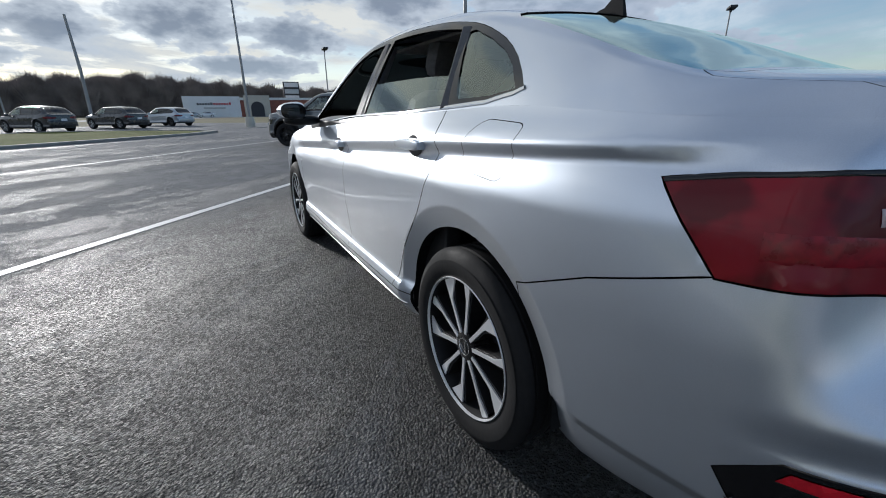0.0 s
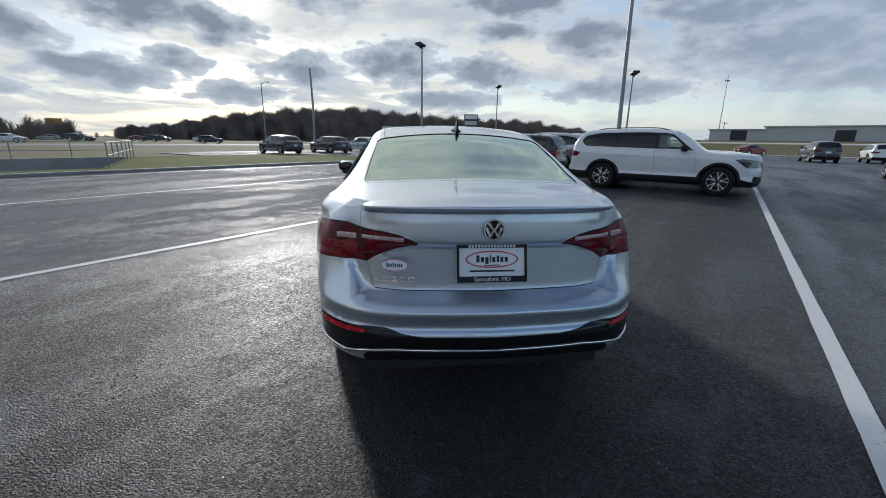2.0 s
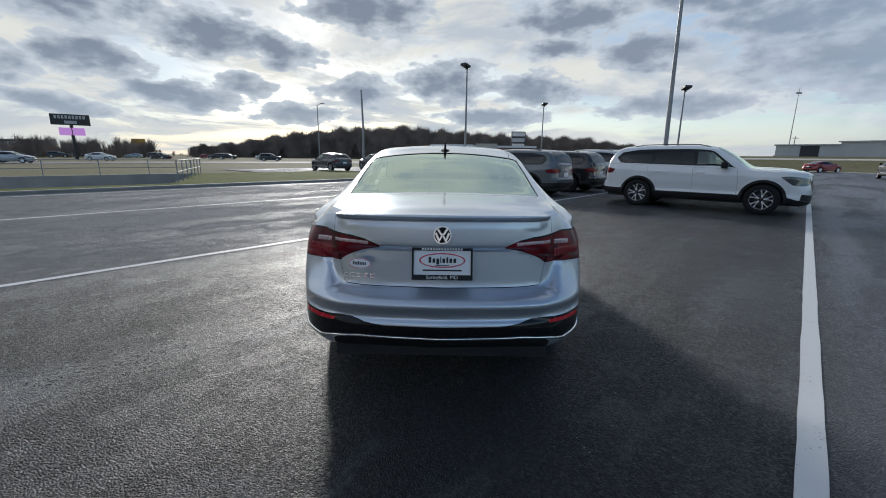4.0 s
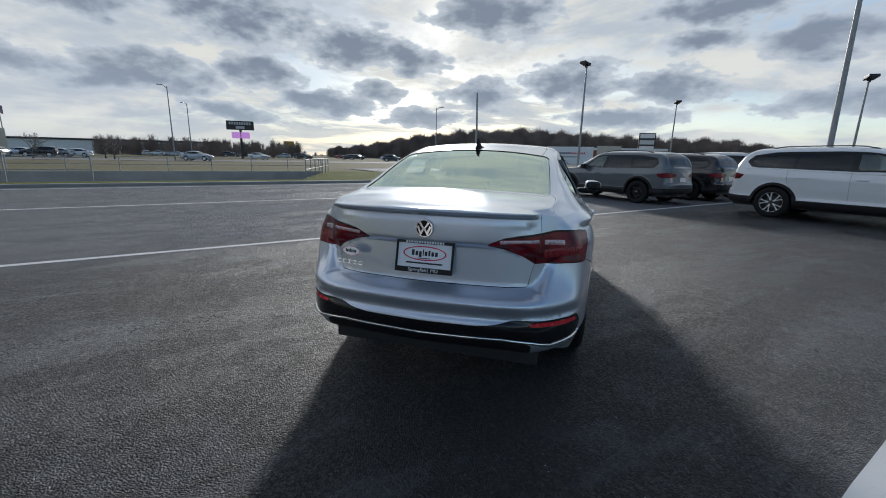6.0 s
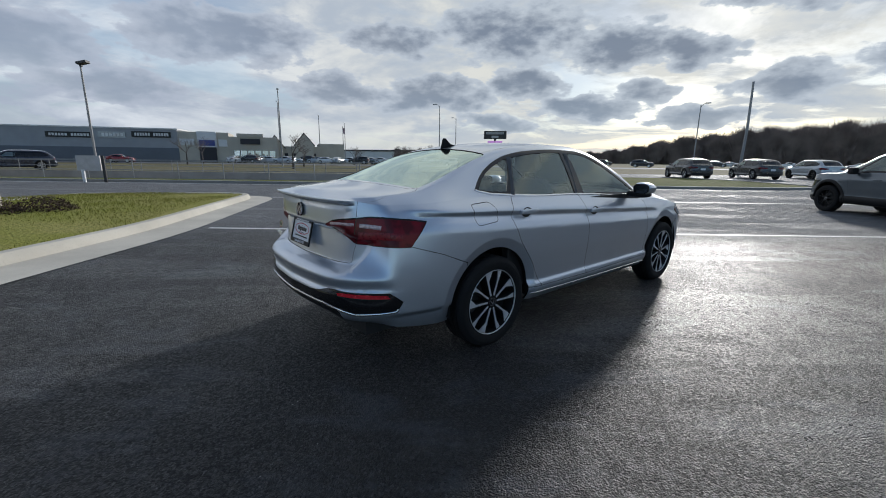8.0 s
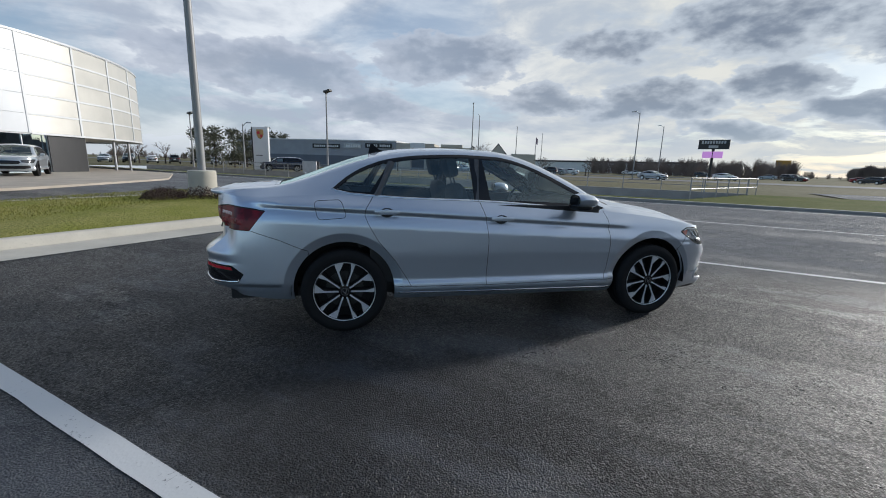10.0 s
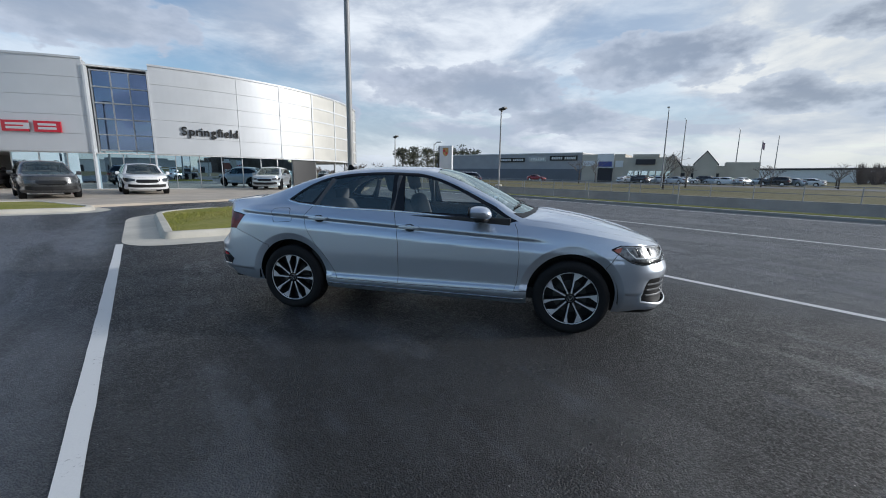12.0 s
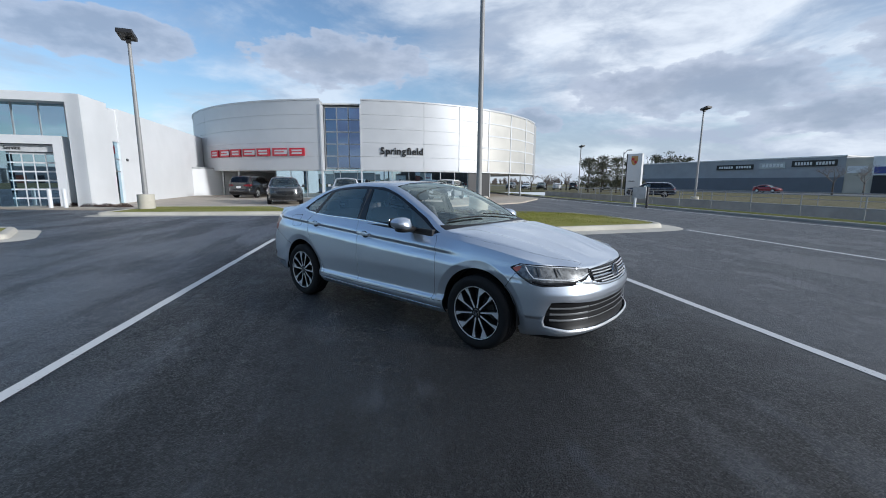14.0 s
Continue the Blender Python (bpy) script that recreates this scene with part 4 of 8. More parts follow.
def make_wheel(parent, name, radius, rim_r, width, style, bright, dark):
    """Tyre, rim and hub cap; the outer face looks along +x and the axle runs through the origin."""
    wh = new(name)
    wh.parent = parent
    h = width / 2
    bm = bmesh.new()
    prof = [(-h * 0.86, rim_r + 0.004), (-h * 0.98, rim_r + 0.03), (-h, radius - 0.045), (-h * 0.93, radius - 0.016), (-h * 0.78, radius - 0.003)]
    grooves = [-0.5, -0.17, 0.17, 0.5]
    for g in grooves:
        c = g * h * 1.5 / 1.0 * 0.85
        prof += [(c - 0.006, radius), (c - 0.004, radius - 0.007), (c + 0.004, radius - 0.007), (c + 0.006, radius)]
    prof += [(h * 0.78, radius - 0.003), (h * 0.93, radius - 0.016), (h, radius - 0.045), (h * 1.01, rim_r + 0.055), (h * 1.015, rim_r + 0.05), (h * 0.985, rim_r + 0.022), (h * 0.9, rim_r + 0.004)]
    add_lathe(bm, prof, 56, "x")
    part("tyre", bm, RUBBER, wh, "black tyre with grooved tread", True)
    bm = bmesh.new()
    add_lathe(bm, [(-h * 0.8, rim_r), (-h * 0.4, rim_r * 0.93), (h * 0.25, rim_r * 0.93), (h * 0.55, rim_r * 0.95), (h * 0.80, rim_r * 0.965), (h * 0.92, rim_r * 0.985), (h * 0.90, rim_r + 0.006)], 48, "x")
    add_lathe(bm, [(h * 0.05, 0.0), (h * 0.05, rim_r * 0.93)], 48, "x")
    if style == "plain":
        add_lathe(bm, [(h * 0.5, 0.0), (h * 0.62, rim_r * 0.3), (h * 0.55, rim_r * 0.95)], 24, "x")
        part("rim", bm, bright, wh, "", True)
        return wh
    part("barrel", bm, BLACK_TRIM, wh, "dark inner rim", True)
    bm = bmesh.new()
    add_lathe(bm, [(h * 0.05, rim_r * 0.30), (h * 0.12, rim_r * 0.30), (h * 0.12, rim_r * 0.62), (h * 0.05, rim_r * 0.62)], 40, "x")
    part("brake_disc", bm, DARK_DISC, wh, "grey brake disc", True)
    bm = bmesh.new()
    add_lathe(bm, [(h * 0.86, rim_r * 0.972), (h * 0.93, rim_r * 0.976), (h * 0.945, rim_r * 0.990), (h * 0.90, rim_r * 1.0)], 64, "x")
    part("rim_lip", bm, bright, wh, "machined rim edge", True)
    face = h * 0.80
    if style == "blade":
        for k in range(5):
            t = 72 * k + 18
            bm = bmesh.new()
            add_plate(bm, [polar(0.046, t - 8), polar(rim_r * 0.55, t - 2.9), polar(rim_r * 0.68, t - 2.8), polar(rim_r * 0.965, t - 15.5), polar(rim_r * 0.965, t - 6), polar(rim_r * 0.965, t + 2.2), polar(rim_r * 0.8, t + 2.4), polar(rim_r * 0.5, t + 2.9), polar(0.046, t + 8)], face - 0.005, face)
            part("spoke", bm, [bright], wh)
            bm = bmesh.new()
            t2 = t + 36
            add_plate(bm, [polar(0.046, t2 - 8), polar(rim_r * 0.5, t2 - 2.8), polar(rim_r * 0.965, t2 - 2.2), polar(rim_r * 0.965, t2 + 1), polar(rim_r * 0.965, t2 + 6.5), polar(rim_r * 0.70, t2 + 2.2), polar(rim_r * 0.5, t2 + 2.7), polar(0.046, t2 + 8)], face - 0.005, face)
            part("spoke", bm, [bright], wh)
            bm = bmesh.new()
            add_plate(bm, [polar(0.04, t - 14), polar(rim_r * 0.6, t - 5.5), polar(rim_r * 0.93, t - 12), polar(rim_r * 0.93, t + 5.5), polar(rim_r * 0.55, t + 5), polar(0.04, t + 14)], h * 0.12, face - 0.006)
            part("spoke_back", bm, BLACK_TRIM, wh, "gloss black spoke flank")
            bm = bmesh.new()
            add_plate(bm, [polar(0.04, t2 - 14), polar(rim_r * 0.55, t2 - 5), polar(rim_r * 0.93, t2 - 5.5), polar(rim_r * 0.93, t2 + 8), polar(rim_r * 0.6, t2 + 5.5), polar(0.04, t2 + 14)], h * 0.12, face - 0.006)
            part("spoke_back", bm, BLACK_TRIM, wh, "gloss black spoke flank")
    elif style == "five":
        for k in range(5):
            t = 72 * k + 18
            for sg in (-1, 1):
                bm = bmesh.new()
                add_plate(bm, [polar(0.05, t - 20), polar(rim_r * 0.6, t + sg * 9 - 4), polar(rim_r * 0.96, t + sg * 14 - 4), polar(rim_r * 0.96, t + sg * 14 + 4), polar(rim_r * 0.6, t + sg * 9 + 3), polar(0.05, t + 20)], face - 0.012, face - 0.002 * (sg + 1))
                part("spoke", bm, bright, wh)
    else:
        for k in range(5):
            t = 72 * k + 18
            bm = bmesh.new()
            add_plate(bm, [polar(0.05, t - 22), polar(rim_r * 0.6, t - 8), polar(rim_r * 0.96, t - 11), polar(rim_r * 0.96, t + 11), polar(rim_r * 0.6, t + 8), polar(0.05, t + 22)], h * 0.3, face)
            part("spoke", bm, bright, wh)
    bm = bmesh.new()
    add_lathe(bm, [(h * 0.25, 0.062), (face - 0.004, 0.056), (face + 0.001, 0.036), (face + 0.001, 0.0)], 28, "x")
    hub = part("hub", bm, dark, wh, "dark hub with cap", True)
    bm = bmesh.new()
    add_lathe(bm, [(face + 0.001, 0.030), (face + 0.003, 0.0295), (face + 0.003, 0.0265), (face + 0.001, 0.026)], 28, "x")
    add_plate(bm, [(-0.020, 0.014), (-0.013, 0.014), (0, -0.012), (0.013, 0.014), (0.020, 0.014), (0.003, -0.020), (-0.003, -0.020)], face + 0.0015, face + 0.003)
    part("cap_emblem", bm, CHROME, hub, "silver ring emblem")
    for k in range(5 if style == "blade" else 0):
        bm = bmesh.new()
        y, z = polar(0.048, 72 * k + 54)
        add_lathe(bm, [(h * 0.3, 0.007), (face - 0.008, 0.007), (face - 0.008, 0.0)], 8, "x", (0, y, z))
        part("wheel_bolt", bm, GALV, hub)
    return wh


def copy_wheel(wh, m):
    made = {}
    for o in (wh, *wh.children_recursive):
        made[o] = o.copy()
        scene.collection.objects.link(made[o])
        if o.parent in made:
            made[o].parent = made[o.parent]
    made[wh].parent = wh.parent
    made[wh].matrix_local = m
    return made[wh]


def four_wheels(parent, axles, z, x, *args):
    wh = make_wheel(parent, "wheel", *args)
    wh.matrix_local = pose(x, axles[0], z, 17, 0, 0)
    copy_wheel(wh, pose(x, axles[1], z, -8, 0, 0))
    copy_wheel(wh, pose(-x, axles[0], z, 31, 0, 180))
    copy_wheel(wh, pose(-x, axles[1], z, 64, 0, 180))
    return wh


# ---- the silver saloon ----
SILVER = paint_mat("silver_car_paint", (0.62, 0.672, 0.75), 0.82, 0.36)
MACHINED = simple("machined_alloy", (0.74, 0.75, 0.77), 0.34, 0.45, 0.05, 9.0)
TAIL_RED = lamp_mat("tail_lamp_red", (0.19, 0.003, 0.011))
TAIL_CLEAR = simple("tail_lamp_clear_strip", (0.50, 0.36, 0.37), 0.2, 0.2, 0.3, 60.0, coat=1.0)
TAIL_MID = simple("tail_lamp_band", (0.21, 0.004, 0.012), 0.3, 0.0, 0.3, 60.0, spec=0.3, coat=0.2)
REFLECT_RED = simple("reflector_red", (0.55, 0.008, 0.02), 0.25, 0.0, 0.3, 40.0, coat=0.4)
AMBER = simple("amber_reflector", (0.50, 0.10, 0.05), 0.2, coat=1.0)
HEAD_IN = simple("headlamp_inside", (0.15, 0.155, 0.16), 0.28, 0.5, 0.45, 26.0, coat=0.8)
HEAD_DARK = simple("smoked_headlamp", (0.07, 0.075, 0.08), 0.12, 0.4, 0.8, 22.0, coat=1.0)
SEAT = simple("grey_seat_cloth", (0.10, 0.10, 0.105), 0.85, 0.0, 0.2, 30.0)
LIGHT_SEAT = simple("light_seat_cloth", (0.32, 0.31, 0.30), 0.85, 0.0, 0.2, 30.0)
PLATE_WHITE = simple("plate_white", (0.78, 0.78, 0.80), 0.35, 0.0, 0.03)
PLATE_RED = simple("plate_red", (0.55, 0.02, 0.06), 0.4)
INK = simple("black_print", (0.012, 0.012, 0.013), 0.45)
# near-black for folded panel rims, so the gaps' shade is in the colour
SEAM_SHADE = simple("panel_gap", (0.006, 0.006, 0.007), 0.9, spec=0.1)
SLAT = simple("grey_slat", (0.17, 0.175, 0.18), 0.4, 0.3)
LIGHT_EMIT = simple("daytime_strip", (0.80, 0.82, 0.84), 0.2, 0.1, 0.03, coat=1.0)

SEDAN = dict(
    plan=[(0, 2.25), (0.3, 2.225), (0.5, 2.175), (0.67, 2.085), (0.785, 1.94), (0.838, 1.75), (0.868, 1.5), (0.880, 1.25), (0.880, 0.7), (0.884, 0.0),
          (0.884, -0.7), (0.884, -1.25), (0.876, -1.6), (0.846, -1.88), (0.808, -2.055), (0.798, -2.105), (0.772, -2.168), (0.735, -2.222), (0.70, -2.264), (0.58, -2.360), (0.35, -2.412), (0, -2.435)],
    ztop=[(-2.44, 1.052), (-2.385, 1.050), (-2.32, 1.040), (-2.22, 1.024), (-2.1, 1.018), (-1.9, 1.022), (-1.7, 1.033), (-1.42, 1.045), (-1.14, 1.034), (-0.83, 1.020), (-0.29, 1.006), (0.34, 0.968), (0.845, 0.938), (1.1, 0.915),
          (1.3, 0.895), (1.5, 0.868), (1.7, 0.835), (1.9, 0.802), (2.05, 0.778), (2.24, 0.752)],
    zbot=[(-2.44, 0.36), (-2.2, 0.31), (-1.8, 0.26), (-1.0, 0.245), (1.0, 0.225), (1.8, 0.185), (2.1, 0.20), (2.24, 0.215)],
    tilt=0.055, axles=(-1.343, 1.343), axle_z=0.33, arch_r=0.375, flare=-0.023, bulge=0.010, round=0.075,
    side=[(0.15, -0.16), (0.22, -0.075), (0.262, -0.035), (0.29, -0.016), (0.335, 0.0), (0.368, -0.002), (0.398, -0.022), (0.50, -0.015), (0.62, -0.005), (0.75, -0.004), (0.80, -0.016), (0.838, -0.034), (0.850, -0.040), (0.884, -0.026), (0.892, -0.028), (0.95, -0.064), (1.0, -0.100), (1.06, -0.138), (1.2, -0.22)],
    mid_x=[(0.2, 0.51), (0.60, 0.52), (0.655, 0.62), (0.70, 0.668), (0.78, 0.715), (0.80, 0.72), (0.86, 0.51), (0.96, 0.51), (1.005, 0.600), (1.2, 0.600)],
    mid_w=[(0.2, 0.11), (0.60, 0.10), (0.655, 0.022), (0.78, 0.022), (0.86, 0.11), (0.96, 0.11), (1.005, 0.045), (1.2, 0.045)],
    corner=(0.18, 0.68), tuck=0.045, tuck_mid=0.045, hood_crease=[(0.60, 0.42, 0.010, 0.10), (0.30, 0.17, 0.005, 0.10)],
    side_front=[(0.15, -0.16), (0.22, -0.075), (0.262, -0.035), (0.29, -0.016), (0.335, 0.0), (0.368, -0.002), (0.398, -0.022), (0.50, -0.015), (0.62, -0.005), (0.75, -0.006), (0.80, -0.018), (0.838, -0.030), (0.884, -0.042), (0.95, -0.070), (1.0, -0.100), (1.06, -0.138), (1.2, -0.22)],
    side_end=[(0.15, -0.16), (0.22, -0.085), (0.27, -0.052), (0.335, -0.028), (0.37, -0.020), (0.378, -0.010), (0.45, -0.006), (0.62, -0.002), (0.75, -0.004), (0.80, -0.016), (0.838, -0.034), (0.850, -0.040), (0.884, -0.026), (0.892, -0.028), (0.95, -0.064), (1.0, -0.100), (1.06, -0.138), (1.2, -0.22)],
    rear=[(0.25, -0.17), (0.30, -0.11), (0.36, -0.022), (0.40, -0.004), (0.48, 0.0), (0.528, -0.003), (0.548, -0.014), (0.598, -0.001), (0.612, -0.006), (0.63, -0.018), (0.68, -0.054), (0.74, -0.082), (0.78, -0.092), (0.88, -0.102), (0.97, -0.114), (1.02, -0.124), (1.036, -0.128), (1.06, -0.136), (1.2, -0.2)],
    rear_mid=[(0.25, -0.17), (0.32, -0.10), (0.38, -0.03), (0.42, -0.012), (0.487, -0.003), (0.498, -0.004), (0.526, -0.024), (0.56, -0.015), (0.598, -0.001), (0.608, -0.006), (0.625, -0.030), (0.648, -0.085), (0.660, -0.118), (0.672, -0.124), (0.72, -0.127), (0.80, -0.129), (0.866, -0.130), (0.880, -0.106), (0.90, -0.104), (0.98, -0.107), (1.016, -0.113), (1.030, -0.070), (1.045, -0.062), (1.07, -0.09), (1.2, -0.2)],
    nose=[(0.15, -0.10), (0.20, -0.05), (0.24, -0.012), (0.27, 0.0), (0.30, -0.010), (0.40, -0.024), (0.49, -0.014), (0.52, -0.004), (0.56, -0.002), (0.60, -0.016), (0.66, -0.045), (0.72, -0.072), (0.76, -0.095), (0.85, -0.16), (1.0, -0.3)],
    zc=[(-2.5, 1.04), (-2.36, 1.055), (-2.25, 1.082), (-2.1, 1.096), (-1.86, 1.118), (-1.69, 1.171), (-1.45, 1.262), (-1.22, 1.340), (-0.98, 1.396), (-0.75, 1.424), (-0.4, 1.438), (-0.09, 1.432), (0.05, 1.418), (0.19, 1.385), (0.43, 1.287), (0.68, 1.165), (0.90, 1.050), (0.98, 1.022), (1.1, 1.012), (1.3, 0.985), (1.57, 0.936), (1.8, 0.876), (1.98, 0.818), (2.1, 0.782), (2.2, 0.752), (2.4, 0.70)],
    xr=[(-2.5, 0.55), (-2.3, 0.58), (-1.86, 0.615), (-1.69, 0.605), (-1.45, 0.59), (-1.22, 0.572), (-0.98, 0.566), (-0.4, 0.574), (-0.09, 0.582), (0.19, 0.608), (0.43, 0.642), (0.68, 0.682), (0.9, 0.725), (1.0, 0.73), (1.3, 0.70), (1.8, 0.60), (2.1, 0.45), (2.3, 0.3)],
    zr=[(-2.5, 1.03), (-2.3, 1.048), (-2.1, 1.070), (-1.86, 1.092), (-1.69, 1.135), (-1.45, 1.222), (-1.22, 1.300), (-0.98, 1.357), (-0.75, 1.388), (-0.4, 1.404), (-0.09, 1.396), (0.05, 1.378), (0.19, 1.342), (0.43, 1.245), (0.68, 1.122), (0.85, 1.018), (0.95, 0.985), (1.1, 0.972), (1.3, 0.945), (1.57, 0.902), (1.8, 0.850), (1.98, 0.800), (2.1, 0.765), (2.3, 0.72)],
)


def arch_poly(b, cy, cz, r, n=40):
    pts = [(b.w_y(cy) + r * math.cos(a), cz + r * math.sin(a)) for a in np.linspace(0, math.pi, n)]
    return [(pts[0][0], -0.2)] + pts + [(pts[-1][0], -0.2)]


def strip_on(lift, pts, half_w, height, closed=False):
    """A raised moulding along points of a skin map."""
    bm = bmesh.new()
    q = np.array(dense(list(pts), 0.03) if closed else [p for a, b in zip(pts, pts[1:]) for p in dense([a, b], 0.03)[: max(1, int(math.hypot(b[0] - a[0], b[1] - a[1]) / 0.03))]] + [pts[-1]])
    p = lift(q[:, 0], q[:, 1])
    e = 0.004
    n = np.cross(lift(q[:, 0] + e, q[:, 1]) - lift(q[:, 0] - e, q[:, 1]), lift(q[:, 0], q[:, 1] + e) - lift(q[:, 0], q[:, 1] - e))
    n /= np.maximum(np.linalg.norm(n, axis=1, keepdims=True), 1e-9)
    ref = p - np.stack([0 * p[:, 0], np.clip(p[:, 1], -1.2, 1.2), np.full(len(p), 0.55)], -1)
    n[(n * ref).sum(1) < 0] *= -1
    t = np.gradient(p, axis=0)
    t /= np.maximum(np.linalg.norm(t, axis=1, keepdims=True), 1e-9)
    s = np.cross(n, t)
    rows = []
    for i in range(len(p)):
        prof = [(-1, -0.3), (-0.8, 0.6), (-0.3, 1), (0.3, 1), (0.8, 0.6), (1, -0.3)]
        rows.append([bm.verts.new(tuple(p[i] + s[i] * half_w * a + n[i] * height * h)) for a, h in prof])
    for r0, r1 in zip(rows, rows[1:]):
        for k in range(5):
            bm.faces.new((r0[k], r0[k + 1], r1[k + 1], r1[k]))
    return bm


def mirrored(bm):
    """Adds the left-hand twin of a right-hand mesh."""
    geom = bmesh.ops.duplicate(bm, geom=bm.verts[:] + bm.edges[:] + bm.faces[:])["geom"]
    for v in [g for g in geom if isinstance(g, bmesh.types.BMVert)]:
        v.co.x *= -1
    return bm


def twin(name, make, material, parent, label=""):
    """A right-hand part and its left-hand twin."""
    for sg in (1, -1):
        bm = make()
        for v in bm.verts:
            v.co.x *= sg
        part(name, bm, material, parent, label, True)


def add_text(name, words, size, material, parent, m, depth=0.003, label="", bold=0.0):
    cu = bpy.data.curves.new(name, "FONT")
    cu.offset = bold
    cu.body, cu.size, cu.extrude, cu.align_x, cu.align_y = words, size, depth, "CENTER", "CENTER"
    ob = new(name, cu)
    dg = bpy.context.evaluated_depsgraph_get()
    me = bpy.data.meshes.new_from_object(ob.evaluated_get(dg))
    bpy.data.objects.remove(ob)
    me.materials.clear()
    me.materials.append(material)
    ob = new(name, me)
    if parent is not None:
        ob.parent = parent
    ob.matrix_local = m
    if label:
        ob["label"] = label
    return ob


def cushion(lo, hi, r, taper=0.0, pw=5.0):
    bm = box(lo, hi)
    bmesh.ops.subdivide_edges(bm, edges=bm.edges[:], cuts=3, use_grid_fill=True)
    c = (Vector(lo) + Vector(hi)) / 2
    half = (Vector(hi) - Vector(lo)) / 2
    for v in bm.verts:
        d = v.co - c
        q = Vector((d.x / half.x, d.y / half.y, d.z / half.z))
        k = max(abs(q.x), abs(q.y), abs(q.z)) / max(1e-6, (abs(q.x) ** pw + abs(q.y) ** pw + abs(q.z) ** pw) ** (1 / pw))
        d = d * k
        if taper:
            d.x *= 1 - taper * (q.z + 1) / 2
        v.co = c + d
    return bm


def seat(parent, x, y, mat, headrest=True):
    st = part("front_seat", cushion((x - 0.25, y - 0.25, 0.42), (x + 0.25, y + 0.27, 0.60), 0.05), mat, parent, "", True)
    bm = cushion((x - 0.24, -0.07, 0.0), (x + 0.24, 0.07, 0.60), 0.05, 0.12)
    m = Matrix.Translation((0, y - 0.25, 0.55)) @ Matrix.Rotation(radians(16), 4, "X")
    bmesh.ops.transform(bm, matrix=m, verts=bm.verts)
    part("backrest", bm, mat, st, "", True)
    bm = cushion((x - 0.13, -0.05, 0.66), (x + 0.13, 0.05, 0.84), 0.04, 0.1)
    for dx in (-0.06, 0.06):
        add_tube(bm, [(x + dx, 0, 0.55), (x + dx, 0, 0.72)], 0.008, 6)
    bmesh.ops.transform(bm, matrix=m, verts=bm.verts)
    part("headrest", bm, mat, st, "", True)


def build_sedan():
    car = thing("car", "silver four-door saloon with machined alloy wheels and two lowered windows", "car")
    b = Body(SEDAN)
    W, wx = b.w_y, b.w_x
    R_ = lambda x, z: (wx(x, "rear"), z)
    F_ = lambda x, z: (wx(x, "front"), z)
    S_ = lambda y, z: (W(y), z)
    ws = np.linspace(b.w0, b.w1, 120)
    domain = list(zip(ws, b.zbot(ws))) + list(zip(ws[::-1], b.ztop(ws[::-1])))
    domain = [(float(p), float(q)) for p, q in domain]
    lamp = [S_(-1.895, 0.925), S_(-2.0, 0.940), S_(-2.12, 0.950), R_(0.72, 0.955), R_(0.648, 0.946), R_(0.50, 0.933), R_(0.42, 0.918), R_(0.335, 0.884), R_(0.345, 0.874), R_(0.44, 0.858), R_(0.52, 0.832), R_(0.628, 0.788), R_(0.70, 0.786), S_(-2.12, 0.786), S_(-2.005, 0.782)]
    boot = [(b.w0 - 0.1, 0.662), R_(0.44, 0.664), R_(0.565, 0.668), R_(0.585, 0.68), R_(0.606, 0.74), R_(0.628, 0.788), R_(0.648, 0.946), R_(0.650, 1.10), (b.w0 - 0.1, 1.10)]
    black = [(b.w0 - 0.1, 0.487), R_(0.30, 0.490), R_(0.40, 0.503), R_(0.47, 0.522), R_(0.54, 0.530), R_(0.60, 0.528), R_(0.70, 0.526), S_(-2.14, 0.522), S_(-2.10, 0.492), S_(-2.06, 0.46), S_(-2.10, 0.40), R_(0.66, 0.385), R_(0.57, 0.412), R_(0.43, 0.424), (b.w0 - 0.1, 0.419)]
    under = [(b.w0 - 0.1, 0.419), R_(0.43, 0.424), R_(0.52, 0.418), R_(0.57, 0.395), R_(0.60, 0.2), (b.w0 - 0.1, 0.2)]
    refl = [R_(0.555, 0.514), R_(0.565, 0.498), R_(0.70, 0.491), S_(-2.135, 0.488), S_(-2.15, 0.512), R_(0.70, 0.518), R_(0.60, 0.521)]
    fdoor = [S_(0.83, 1.2), S_(0.845, 0.93), S_(0.868, 0.88), S_(0.892, 0.674), S_(0.882, 0.44), S_(0.855, 0.352), S_(-0.222, 0.342), S_(-0.219, 0.484), S_(-0.217, 0.712), S_(-0.242, 0.89), S_(-0.286, 1.02), S_(-0.29, 1.2)]
    rdoor = [S_(-0.29, 1.2), S_(-0.286, 1.02), S_(-0.242, 0.89), S_(-0.217, 0.712), S_(-0.219, 0.484), S_(-0.222, 0.342), S_(-0.835, 0.350), S_(-0.865, 0.40), S_(-0.96, 0.553), S_(-1.091, 0.71), S_(-1.165, 0.84), S_(-1.188, 0.90), S_(-1.185, 0.943), S_(-1.116, 1.05), S_(-1.11, 1.2)]
    rbump = [S_(-1.60, 0.64), S_(-1.645, 0.657), S_(-1.80, 0.722), S_(-2.005, 0.785), S_(-2.10, 0.788), R_(0.70, 0.788), R_(0.628, 0.788), R_(0.606, 0.74), R_(0.585, 0.68), R_(0.565, 0.668), R_(0.44, 0.664), (b.w0 - 0.1, 0.662), (b.w0 - 0.1, 0.1), S_(-1.6, 0.1)]
    fbump = [S_(1.62, 0.60), S_(1.70, 0.715), S_(1.80, 0.70), F_(0.60, 0.66), F_(0.44, 0.67), F_(0.40, 0.76), (b.w1 + 0.1, 0.80), (b.w1 + 0.1, 0.1), S_(1.6, 0.1)]
